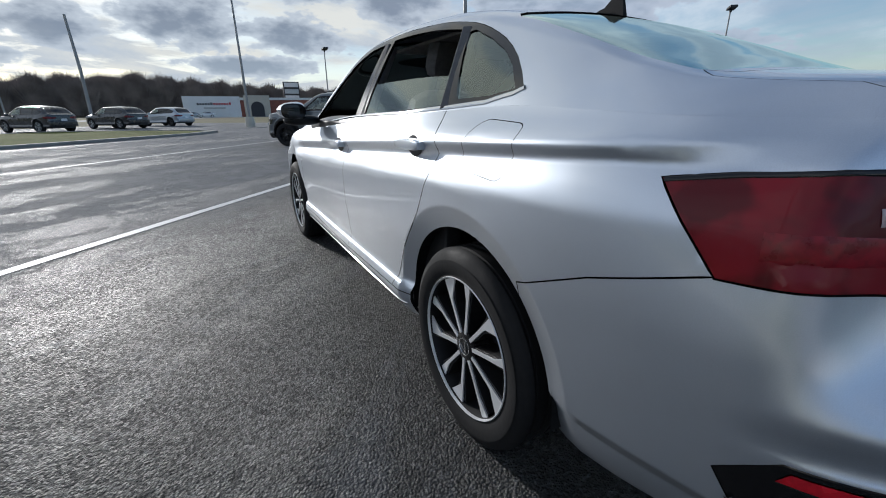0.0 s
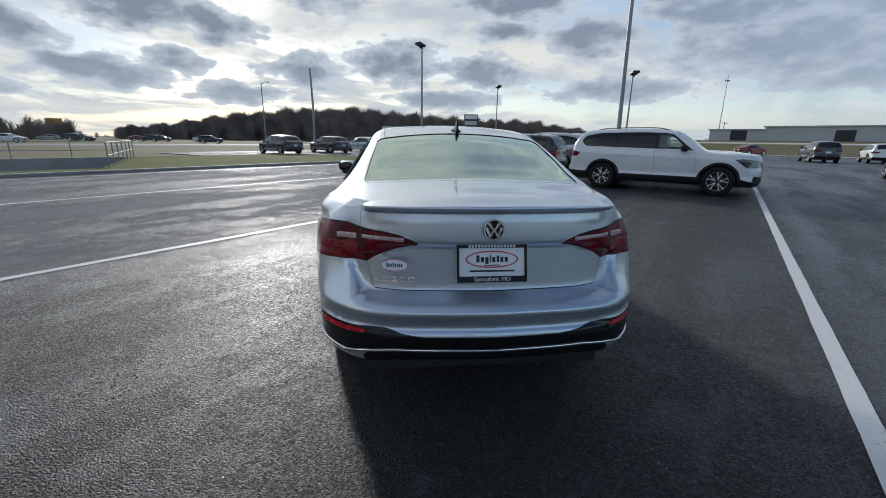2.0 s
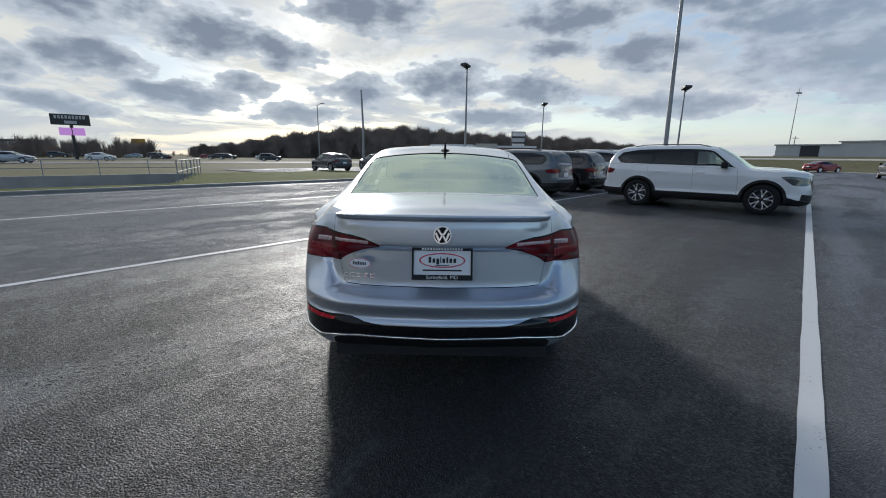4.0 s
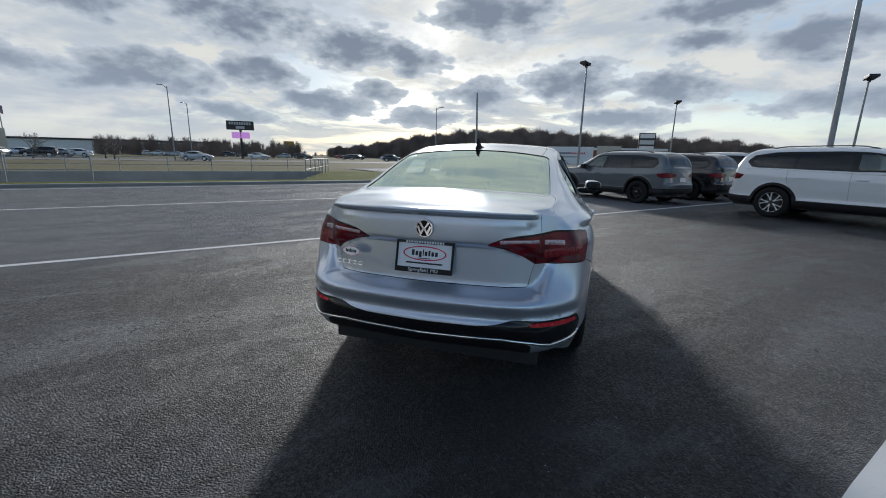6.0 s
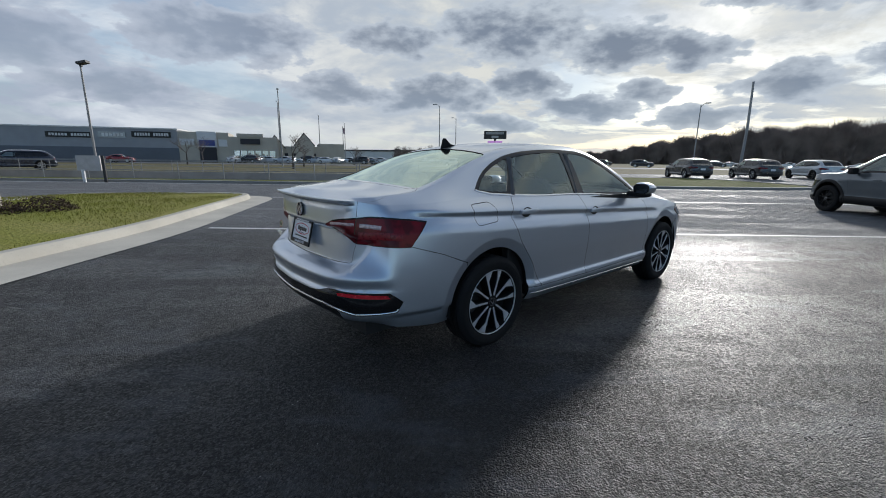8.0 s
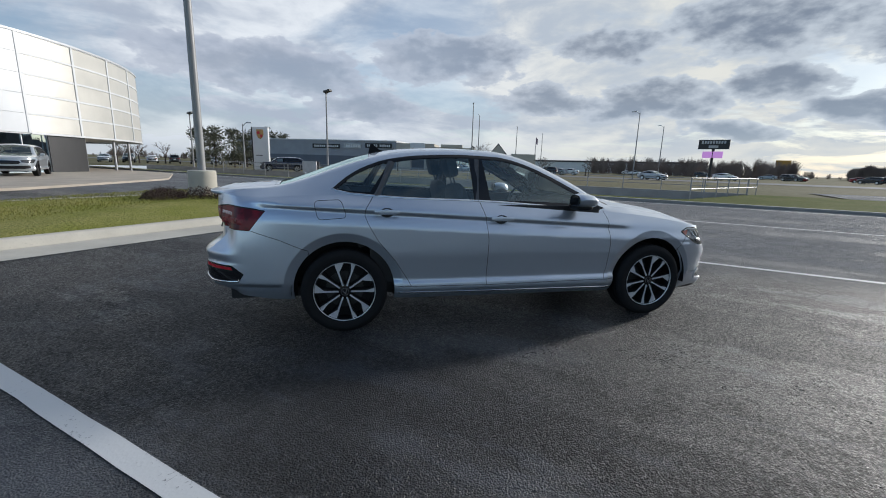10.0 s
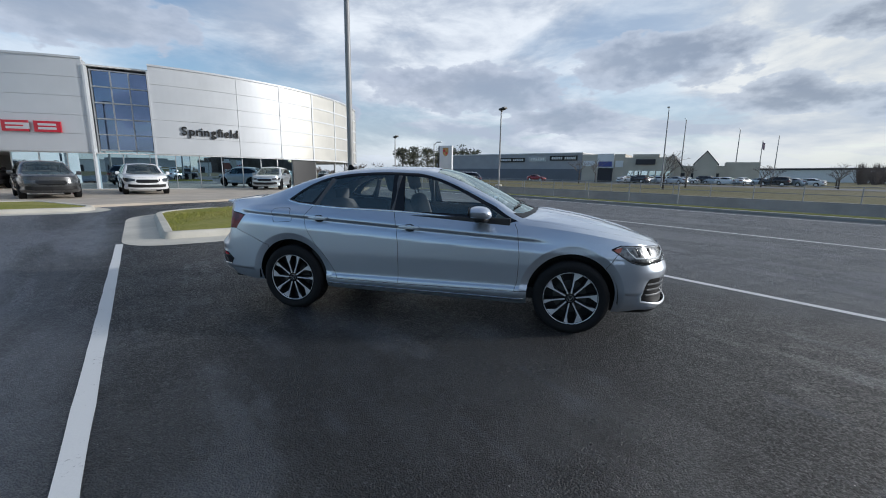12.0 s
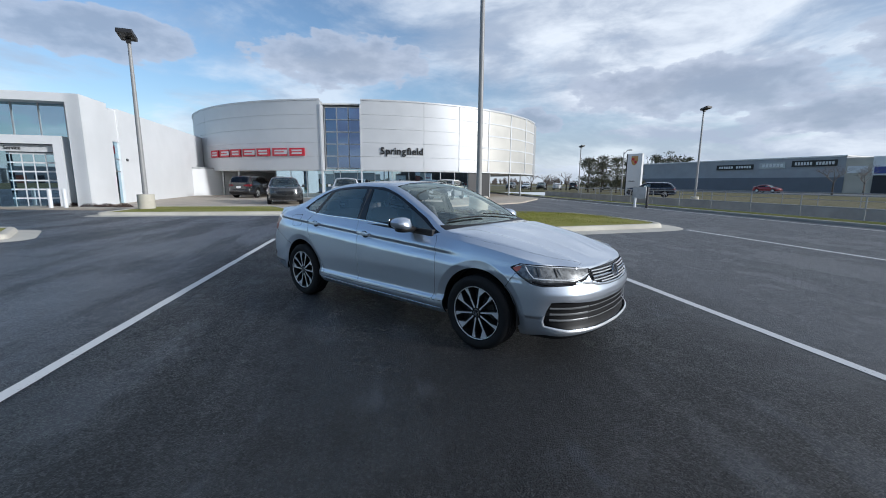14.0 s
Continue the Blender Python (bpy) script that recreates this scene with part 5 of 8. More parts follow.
    head = [S_(1.655, 0.757), S_(1.73, 0.788), S_(1.90, 0.786), F_(0.62, 0.768), F_(0.50, 0.752), F_(0.415, 0.742), F_(0.44, 0.700), F_(0.50, 0.668), F_(0.62, 0.640), S_(1.92, 0.634), S_(1.83, 0.650), S_(1.75, 0.695)]
    amber = [S_(1.672, 0.755), S_(1.705, 0.769), S_(1.742, 0.772), S_(1.728, 0.740), S_(1.705, 0.727)]
    grille = [(b.w1 + 0.1, 0.748), F_(0.30, 0.742), F_(0.405, 0.738), F_(0.44, 0.690), F_(0.42, 0.655), F_(0.30, 0.622), (b.w1 + 0.1, 0.612)]
    intake = [(b.w1 + 0.1, 0.482), F_(0.40, 0.486), F_(0.62, 0.502), F_(0.70, 0.512), S_(1.985, 0.506), S_(1.955, 0.44), S_(1.935, 0.37), S_(1.945, 0.318), F_(0.66, 0.290), F_(0.50, 0.284), (b.w1 + 0.1, 0.282)]
    lip = [(b.w1 + 0.1, 0.242), F_(0.5, 0.238), S_(1.95, 0.228), S_(1.80, 0.19), S_(1.7, 0.1), (b.w1 + 0.1, 0.1)]
    fuel = rounded([S_(-1.555, 1.002), S_(-1.36, 1.012), S_(-1.318, 0.885), S_(-1.525, 0.868)], 0.035, 4)
    arches = [arch_poly(b, y, SEDAN["axle_z"], SEDAN["arch_r"]) for y in SEDAN["axles"]]
    fender = [S_(0.85, 1.3), S_(0.845, 0.93), S_(0.868, 0.88), S_(0.892, 0.674), S_(0.882, 0.44), S_(0.855, 0.352), S_(0.87, 0.1), S_(1.6, 0.1), (b.w1 + 0.1, 0.1), (b.w1 + 0.1, 1.3)]
    sill = [S_(-1.05, 0.1), S_(-1.0, 0.352), S_(-0.835, 0.350), S_(-0.222, 0.342), S_(0.855, 0.352), S_(1.0, 0.352), S_(1.0, 0.1)]
    outl = [("fender", fender), ("sill", sill), ("rear_bumper", rbump), ("front_bumper", fbump), ("front_door", fdoor), ("rear_door", rdoor), ("fuel_flap", fuel), ("boot_lid", boot), ("tail_lamp", lamp), ("bumper_cladding", black), ("rear_valance", under), ("reflector", refl), ("headlamp", head), ("amber", amber), ("grille", grille), ("intake", intake), ("chin", lip), (None, arches[0]), (None, arches[1])]
    # the map is split along all outlines; unnamed areas are holes
    keyed = [(n if n else "hole", o) for n, o in outl]
    guides = []
    for zk in (0.335, 0.352, 0.368, 0.383, 0.398, 0.838, 0.850, 0.859, 0.868, 0.876, 0.884, 0.892):
        line = []
        for y in np.arange(-1.80, 1.62, 0.03):
            z = zk - SEDAN["tilt"] * (y + 0.1) * float(step01(zk, 0.5, 0.8)) if zk > 0.5 else zk
            line.append((W(y), z))
        if zk < 0.5:
            line = [q for q in line if abs(q[0]) < 0.93]
        guides.append(line)
    for zk in (0.498, 0.512, 0.526, 0.598, 0.608, 0.625, 0.636, 0.648, 0.660, 0.866, 0.873, 0.880, 1.012, 1.018, 1.024, 1.030, 1.037):
        reach = R_(0.64 if zk > 1 else 0.56 if zk < 0.7 else 0.32, 0)[0]
        guides.append([(w_, zk) for w_ in np.arange(b.w0 + 0.002, reach, 0.02)])
    for side_x in (-0.022, 0.0, 0.022):
        guides.append([R_(float(smooth_table(SEDAN["mid_x"], z)) + side_x, z) for z in np.arange(0.665, 0.785, 0.012)])
    for side_x in (0.575, 0.605, 0.635):
        guides.append([R_(side_x, z) for z in np.arange(0.975, 1.045, 0.012)])
    for cy in SEDAN["axles"]:
        for dr in (0.012, 0.035, 0.062, 0.068, 0.074):
            r = SEDAN["arch_r"] + dr
            guides.append([(W(cy) + r * math.cos(a), SEDAN["axle_z"] + r * math.sin(a)) for a in np.linspace(0.0, math.pi, 44)])
    v2, cut = cut_skin(b.ring, domain, keyed, 0.030, 0.020, "quarter_panel", lambda q: (q[:, 0] < b.w0 + 1e-4) | (q[:, 0] > b.w1 - 1e-4) | (q[:, 1] > b.ztop(q[:, 0]) - 0.0015), guides)
    look_of = {
        "rear_bumper": SILVER, "front_bumper": SILVER, "boot_lid": SILVER, "bumper_cladding": GLOSS_BLACK, "rear_valance": BLACK_TRIM, "grille": GLOSS_BLACK, "intake": BLACK_TRIM, "chin": BLACK_TRIM,
        "fender": SILVER, "sill": SILVER, "front_door": SILVER, "rear_door": SILVER, "quarter_panel": SILVER, "fuel_flap": SILVER, "tail_lamp": TAIL_RED, "reflector": REFLECT_RED, "headlamp": HEAD_IN, "amber": AMBER,
    }
    labels = {"tail_lamp": "dark red wrap-round tail lamp", "bumper_cladding": "gloss black lower bumper", "grille": "black slatted grille", "headlamp": "clear headlamp with silver inside", "reflector": "red reflector", "intake": "black lower air intake"}
    made = {}
    for n, tris, border in pieces(cut):
        if n == "hole":
            continue
        both = n in ("rear_bumper", "front_bumper", "boot_lid", "bumper_cladding", "rear_valance", "grille", "intake", "chin")
        sunk = {"grille": -0.014, "intake": -0.022, "headlamp": -0.003}.get(n, 0.0)
        par = car
        if n == "amber":
            par = made["headlamp", "right"]
        for sd in ["both"] if both else ["right", "left"]:
            if n == "fuel_flap" and sd == "left":
                data = skin_mesh(b.ring, v2, tris, border, 0.0, sd, 0)
                skin_part("quarter_filler", data, SILVER, made["quarter_panel", "left"])
                continue
            g = 0.0019 if n not in ("bumper_cladding", "rear_valance", "amber", "chin") else 0.0008
            host = car if n != "amber" else made["headlamp", sd]
            ob = skin_part(n if (n, sd) not in made else "body_filler", skin_mesh(b.ring, v2, tris, border, g, sd, 0.014, sunk + (0.002 if n == "amber" else 0)), look_of[n], host, labels.get(n, ""))
            made.setdefault((n, sd), ob)
    # dark inner skin behind the gaps
    def deep(w, z):
        x, y, nx, ny = b._plan(w)
        return np.stack([np.maximum(x - nx * 0.165, 0), y - ny * 0.165, z], -1)

    v3, c3 = cut_skin(deep, domain, [("hole", a) for a in arches], 0.06, 0.03, "inner_skin", None)
    skin_part("inner_skin", skin_mesh(deep, v3, *c3["inner_skin"], 0.0, "both", 0), BLACK_TRIM, car)

    # top skin
    dom = [(b.w0, 0.0), (b.w1, 0.0), (b.w1, 1.0), (b.w0, 1.0)]
    A, T = b.side_a, b.top_a
    edge = [(-1.43, 1.085), (-1.325, 1.172), (-1.186, 1.252), (-0.98, 1.322), (-0.73, 1.358), (-0.39, 1.374), (-0.09, 1.366)]
    dlo = [A(float(y), float(smooth_table(edge, y))) for y in np.linspace(-1.43, -0.09, 26)] + [ A(0.184, 1.295), A(0.42, 1.196), A(0.66, 1.078), A(0.868, 0.962), A(0.80, 0.945), A(0.34, 0.974), A(-0.29, 1.012), A(-0.83, 1.026), A(-1.14, 1.042), A(-1.29, 1.052)]
    gq = rounded([A(-1.394, 1.088), A(-1.318, 1.154), A(-1.25, 1.199), A(-1.15, 1.246), A(-1.030, 1.290), A(-1.002, 1.284), A(-1.148, 1.068), A(-1.29, 1.072)], 0.012, 3)
    gr = [A(-1.118, 1.052), A(-0.945, 1.302), A(-0.70, 1.333), A(-0.338, 1.347), A(-0.322, 1.020)]
    gf = [A(-0.225, 1.343), A(-0.05, 1.333), A(0.158, 1.281), A(0.369, 1.192), A(0.60, 1.078), A(0.765, 0.985), A(0.745, 0.972), A(-0.185, 1.012)]
    wind = [T(0, 0.985), T(0.3, 0.96), T(0.55, 0.905), T(0.685, 0.845), T(0.655, 0.68), T(0.612, 0.43), T(0.572, 0.19), T(0.552, 0.085), T(0.3, 0.045), T(0, 0.035)]
    wind = [(wind[0][0], 1.1)] + wind + [(wind[-1][0], 1.1)]
    back = [T(0, -1.125), T(0.3, -1.135), T(0.525, -1.150), T(0.550, -1.18), T(0.575, -1.45), T(0.596, -1.69), T(0.600, -1.79), T(0.575, -1.815), T(0.3, -1.835), T(0, -1.84)]
    back = [(back[0][0], 1.1)] + back + [(back[-1][0], 1.1)]
    deck = [T(0, -1.875), T(0.3, -1.87), T(0.56, -1.85), T(0.60, -1.80), T(0.625, -1.84), T(0.615, -2.05), T(0.598, -2.205)]
    deck = [(deck[0][0], 1.1)] + deck + [(wx(0.650, "rear"), -0.1), (b.w0 - 0.1, -0.1), (b.w0 - 0.1, 1.1)]
    hood = [T(0, 1.035), T(0.35, 1.01), T(0.60, 0.955), T(0.735, 0.90), T(0.745, 1.0), T(0.735, 1.3), T(0.685, 1.6), T(0.60, 1.85), T(0.50, 1.99), T(0.40, 2.06)]
    hood = [(hood[0][0], 1.1)] + hood + [(wx(0.40, "front"), -0.1), (b.w1 + 0.1, -0.1), (b.w1 + 0.1, 1.1)]
    cowl = [T(0, 1.035), T(0.35, 1.01), T(0.60, 0.955), T(0.735, 0.90), T(0.72, 0.82), T(0.685, 0.845), T(0.55, 0.905), T(0.3, 0.96), T(0, 0.985)]
    cowl = [(cowl[0][0], 1.1)] + cowl + [(cowl[-1][0], 1.1)]
    roof = [T(0, 0.03), T(0.3, 0.04), T(0.515, 0.08), T(0.51, -0.4), T(0.505, -1.0), T(0.49, -1.145), T(0.3, -1.13), T(0, -1.12)]
    roof = [(roof[0][0], 1.1)] + roof + [(roof[-1][0], 1.1)]
    v2, cut = cut_skin(b.upper, dom, [("roof", roof), ("window_surround", dlo), ("rear_side_glass", gr), ("front_side_glass", gf), ("quarter_glass", gq), ("windscreen", wind), ("rear_window", back), ("boot_deck", deck), ("cowl", cowl), ("bonnet", hood)], 0.035, 0.022, "body_side", lambda q: (q[:, 1] > 1 - 1e-4) | (q[:, 1] < 1e-4))
    looks = {"window_surround": GLOSS_BLACK, "rear_side_glass": CAR_GLASS, "front_side_glass": CAR_GLASS, "quarter_glass": CAR_GLASS, "windscreen": CAR_GLASS, "rear_window": REAR_GLASS, "cowl": BLACK_TRIM}
    for n, tris, border in pieces(cut):
        both = n in ("roof", "windscreen", "rear_window", "boot_deck", "cowl", "bonnet")
        for sd in ["both"] if both else ["right", "left"]:
            glass = "glass" in n or n in ("windscreen", "rear_window")
            if n == "front_side_glass" and sd == "left":
                continue
            g = 0.001 if glass or n in ("window_surround", "roof") else 0.0019
            t, bo = tris, border
            if n == "rear_side_glass" and sd == "left":
                # wound half down
                low = v2[tris].mean(1)[:, 1] < A(-0.7, 1.16)[1]
                t = tris[low]
                bo = border[:0]
            data = skin_mesh(b.upper, v2, t, bo, g, sd, 0.0 if glass else 0.012, -0.004 if glass else 0.0)
            ob = skin_part(n, data, looks.get(n, SILVER), car, "half-lowered side window" if (n, sd) == ("rear_side_glass", "left") else "")
            if glass:
                ob.visible_shadow = True
    # mouldings
    belt = [A(0.80, 0.948), A(0.34, 0.976), A(-0.29, 1.014), A(-0.83, 1.028), A(-1.14, 1.044), A(-1.30, 1.055), A(-1.40, 1.075), A(-1.432, 1.088)]
    for k, sg in enumerate((1, -1)):
        for n, lift, pts, hw, hh in (("belt_trim", b.upper, belt, 0.008, 0.005), ("sill_trim", b.ring, [S_(0.94, 0.276), S_(0.3, 0.283), S_(-0.4, 0.290), S_(-0.94, 0.300)], 0.007, 0.005)):
            bm = strip_on(lift, pts, hw, hh)
            if sg < 0:
                for v in bm.verts:
                    v.co.x *= -1
            part(n, bm, CHROME, car, "bright metal trim strip", True)
    chrome_rear = [S_(-2.09, 0.42), S_(-2.10, 0.405), R_(0.66, 0.392), R_(0.57, 0.414), R_(0.43, 0.425), (b.w0, 0.420)]
    part("bumper_trim", mirrored(strip_on(b.ring, chrome_rear, 0.008, 0.007)), CHROME, car, "bright strip along the rear bumper", True)
    part("lip_trim", mirrored(strip_on(b.ring, [S_(1.935, 0.40), S_(1.920, 0.350), S_(1.935, 0.305), F_(0.66, 0.276), F_(0.5, 0.270), (b.w1, 0.268)], 0.011, 0.008)), MACHINED, car, "silver strip under the intake", True)
    part("grille_trim", mirrored(strip_on(b.ring, [F_(0.60, 0.648), F_(0.44, 0.640), F_(0.36, 0.620), F_(0.2, 0.607), (b.w1, 0.604)], 0.011, 0.008)), CHROME, car, "chrome strip under the grille", True)
    for z, hh in ((0.724, 0.006), (0.702, 0.006), (0.677, 0.010), (0.654, 0.006), (0.633, 0.006)):
        end = 0.40 if z > 0.64 else 0.30
        part("grille_bar", mirrored(strip_on(b.ring, [F_(end, z), F_(end * 0.5, z - 0.004), (b.w1, z - 0.005)], hh, 0.010)), CHROME if hh > 0.008 else MACHINED, car, "", True)
    for z in (0.460, 0.412, 0.364):
        twin("intake_bar", lambda: strip_on(b.ring, [S_(1.975, z), F_(0.64, z - 0.004), F_(0.47, z - 0.006)], 0.009, 0.004), SLAT, car)
        part("intake_bar", mirrored(strip_on(b.ring, [F_(0.46, z - 0.006), (b.w1, z - 0.008)], 0.004, 0.003)), SLAT, car, "", True)
    for k in range(7):
        x = 0.06 + 0.06 * k
        twin("grille_rib", lambda: strip_on(b.ring, [F_(x, 0.735), F_(x + 0.004, 0.63)], 0.003, 0.004), BLACK_TRIM, car)
    # headlamp details: light blade along the foot, three reflector cells
    for sg in (1, -1):
        host = made["headlamp", "right" if sg > 0 else "left"]
        for nm, pts, hw, mt in (("light_blade", [S_(1.775, 0.772), S_(1.80, 0.735), S_(1.85, 0.690), F_(0.66, 0.676), F_(0.52, 0.690), F_(0.44, 0.708)], 0.005, LIGHT_EMIT),
                                ("light_blade", [S_(1.69, 0.765), S_(1.74, 0.783), S_(1.90, 0.780), F_(0.62, 0.762), F_(0.45, 0.745)], 0.004, LIGHT_EMIT),
                                ("lamp_rim", head + head[:1], 0.006, GLOSS_BLACK), ("lamp_housing", [S_(1.84, 0.665), S_(1.93, 0.650), F_(0.60, 0.655), F_(0.50, 0.672)], 0.010, GLOSS_BLACK),
                                ("lamp_cell", [S_(1.835, 0.76), S_(1.86, 0.715)], 0.012, SLAT), ("lamp_cell", [S_(1.885, 0.76), S_(1.905, 0.712)], 0.012, SLAT), ("lamp_cell", [F_(0.72, 0.757), F_(0.70, 0.71)], 0.012, SLAT),
                                ("lamp_divider", [S_(1.86, 0.768), S_(1.885, 0.705)], 0.006, GLOSS_BLACK), ("lamp_divider", [F_(0.745, 0.765), F_(0.73, 0.70)], 0.006, GLOSS_BLACK)):
            bm = strip_on(b.ring, pts, hw, 0.004)
            if sg < 0:
                for v in bm.verts:
                    v.co.x *= -1
            part(nm, bm, mt, host, "", True)
        tail = made["tail_lamp", "right" if sg > 0 else "left"]
        for nm, pts, hw, mt in (("light_bar", [R_(0.765, 0.892), R_(0.665, 0.902)], 0.013, TAIL_CLEAR), ("light_bar", [R_(0.632, 0.906), R_(0.50, 0.904), R_(0.40, 0.898)], 0.009, TAIL_CLEAR),
                                ("lower_band", [S_(-2.05, 0.842), S_(-2.12, 0.846), R_(0.66, 0.842)], 0.022, TAIL_MID), ("dark_edge", [S_(-1.90, 0.922), S_(-2.0, 0.937), S_(-2.12, 0.949), R_(0.72, 0.952), R_(0.648, 0.943), R_(0.50, 0.930), R_(0.42, 0.915)], 0.005, GLOSS_BLACK),
                                ("lamp_split", [R_(0.647, 0.944), R_(0.629, 0.790)], 0.0035, GLOSS_BLACK)):
            bm = strip_on(b.ring, pts, hw, 0.0012)
            if sg < 0:
                for v in bm.verts:
                    v.co.x *= -1
            part(nm, bm, mt, tail, "", True)

    # emblems, plate, lettering
    def emblem(y, z, r, ny, tilt):
        m = Matrix.Translation((0, y, z)) @ Matrix.Rotation(radians(tilt), 4, "X") @ Matrix.Rotation(radians(180 if ny < 0 else 0), 4, "Z")
        bm = bmesh.new()
        add_lathe(bm, [(-0.006, r * 0.99), (0.004, r * 0.99), (0.004, 0)], 40, "y")
        bm.transform(m)
        em = part("emblem", bm, MATT_BLACK, car, "round black and silver badge", True)
        bm = bmesh.new()
        add_lathe(bm, [(0.0, r * 1.0), (0.007, r * 0.98), (0.007, r * 0.86), (0.003, r * 0.84)], 40, "y")
        for poly in ([(-0.62, 0.55), (-0.40, 0.72), (0, -0.02), (0.40, 0.72), (0.62, 0.55), (0.10, -0.12), (-0.10, -0.12)], [(-0.84, 0.12), (-0.62, 0.30), (-0.36, -0.40), (0, 0.20), (0.36, -0.40), (0.62, 0.30), (0.84, 0.12), (0.44, -0.74), (0.28, -0.70), (0, -0.14), (-0.28, -0.70), (-0.44, -0.74)]):
            lo = [bm.verts.new((px * r, 0.003, pz * r)) for px, pz in poly]
            hi = [bm.verts.new((px * r, 0.0065, pz * r)) for px, pz in poly]
            bm.faces.new(hi)
            for i in range(len(poly)):
                bm.faces.new((lo[i], lo[(i + 1) % len(poly)], hi[(i + 1) % len(poly)], hi[i]))
        bm.transform(m)
        part("badge_mark", bm, CHROME, em, "silver badge outline")

    emblem(-2.338, 0.950, 0.046, -1, -6)
    emblem(2.205, 0.678, 0.062, 1, 12)
    pl_m = Matrix.Translation((0, -2.330, 0.797)) @ Matrix.Rotation(radians(90 - 14), 4, "X")
    bm = bmesh.new()
    for lo, hi in (((-0.156, -0.083, 0), (0.156, -0.056, 0.010)), ((-0.156, 0.068, 0), (0.156, 0.083, 0.010)), ((-0.156, -0.056, 0), (-0.146, 0.068, 0.010)), ((0.146, -0.056, 0), (0.156, 0.068, 0.010))):
        add_box(bm, lo, hi)
    bm.transform(pl_m)
    holder = part("plate_frame", bm, BLACK_TRIM, car, "black dealer plate frame")
    bm = box((-0.150, -0.078, -0.004), (0.150, 0.078, 0.003))
    bm.transform(pl_m)
    part("plate", bm, PLATE_WHITE, holder, "white paper dealer plate")
    oval = bmesh.new()

    def ring_oval(bm, a, c, wdt, z, cx=0.0, cy=0.0, n=40):
        o = [bm.verts.new((cx + a * math.cos(2 * math.pi * k / n), cy + c * math.sin(2 * math.pi * k / n), z)) for k in range(n)]
        i = [bm.verts.new((cx + (a - wdt * (0.6 + 0.6 * abs(math.cos(2 * math.pi * k / n)))) * math.cos(2 * math.pi * k / n), cy + (c - wdt) * math.sin(2 * math.pi * k / n), z)) for k in range(n)]
        for k in range(n):
            j = (k + 1) % n
            bm.faces.new((o[k], o[j], i[j], i[k]))

    ring_oval(oval, 0.118, 0.038, 0.006, 0.0045, 0.0, 0.018)
    oval.transform(pl_m)
    part("plate_oval", oval, PLATE_RED, holder, "red oval outline")
    bm = bmesh.new()
    for x0, x1, y0, y1 in ((-0.070, -0.056, 0.006, 0.036), (-0.050, -0.036, 0.006, 0.028), (-0.030, -0.016, -0.002, 0.028), (-0.010, -0.005, 0.006, 0.038), (0.001, 0.015, 0.006, 0.028), (0.021, 0.031, 0.006, 0.034), (0.037, 0.051, 0.006, 0.028), (0.057, 0.071, 0.006, 0.028)):
        add_box(bm, (x0, y0, 0.0032), (x1, y1, 0.0048))
    add_box(bm, (-0.035, -0.010, 0.0032), (0.035, -0.006, 0.0046))
    add_box(bm, (-0.10, -0.037, 0.0032), (0.10, -0.029, 0.0046))
    bm.transform(pl_m)
    part("plate_print", bm, INK, holder, "dark print bars")
    for words, y, sz in (("Springfield, MO", -0.069, 0.026),):
        add_text("plate_lettering", words, sz, PLATE_WHITE, holder, pl_m @ Matrix.Translation((0, y, 0.0105)), 0.0006, "white letters on the frame")
    bm = bmesh.new()
    for i in range(15):
        add_box(bm, (-0.105 + i * 0.0142, 0.0705, 0.010), (-0.096 + i * 0.0142, 0.0805, 0.0112))
    bm.transform(pl_m)
    part("frame_print", bm, PLATE_WHITE, holder, "small white print bars")
    # boot lid sticker and model lettering
    st_m = Matrix.Translation((-0.425, -2.318, 0.792)) @ Matrix.Rotation(radians(-10), 4, "Z") @ Matrix.Rotation(radians(90 - 12), 4, "X")
    bm = bmesh.new()
    n = 32
    bm.faces.new([bm.verts.new((0.062 * math.cos(2 * math.pi * k / n), 0.027 * math.sin(2 * math.pi * k / n), 0.0075)) for k in range(n)])
    bm.transform(st_m)
    sticker = part("sticker", bm, SILVER, car, "clear oval dealer sticker with a red rim")
    bm = bmesh.new()
    ring_oval(bm, 0.060, 0.026, 0.003, 0.0085)
    bm.transform(st_m)
    part("sticker_rim", bm, PLATE_RED, sticker)
    bm = bmesh.new()
    for i in range(8):
        add_box(bm, (-0.036 + i * 0.0092, -0.008, 0.0078), (-0.030 + i * 0.0092, 0.007 if i not in (0, 3) else 0.011, 0.0088))
    bm.transform(st_m)
    part("sticker_print", bm, INK, sticker)
    jm = Matrix.Translation((-0.43, -2.337, 0.735)) @ Matrix.Rotation(radians(-10), 4, "Z") @ Matrix.Rotation(radians(90 - 12), 4, "X")
    for i in range(5):
        bm = bmesh.new()
        x = -0.080 + i * 0.036
        add_box(bm, (x, -0.010, 0.0), (x + 0.024, -0.006, 0.006))
        add_box(bm, (x, 0.007, 0.0), (x + 0.024, 0.011, 0.006))
        add_box(bm, (x + (0.009 if i in (2, 3) else 0.0), -0.006, 0.0), (x + (0.014 if i in (2, 3) else 0.005), 0.007, 0.006))
        bm.transform(jm)
        part("badge_bar", bm, CHROME, car, "chrome model badge mark")

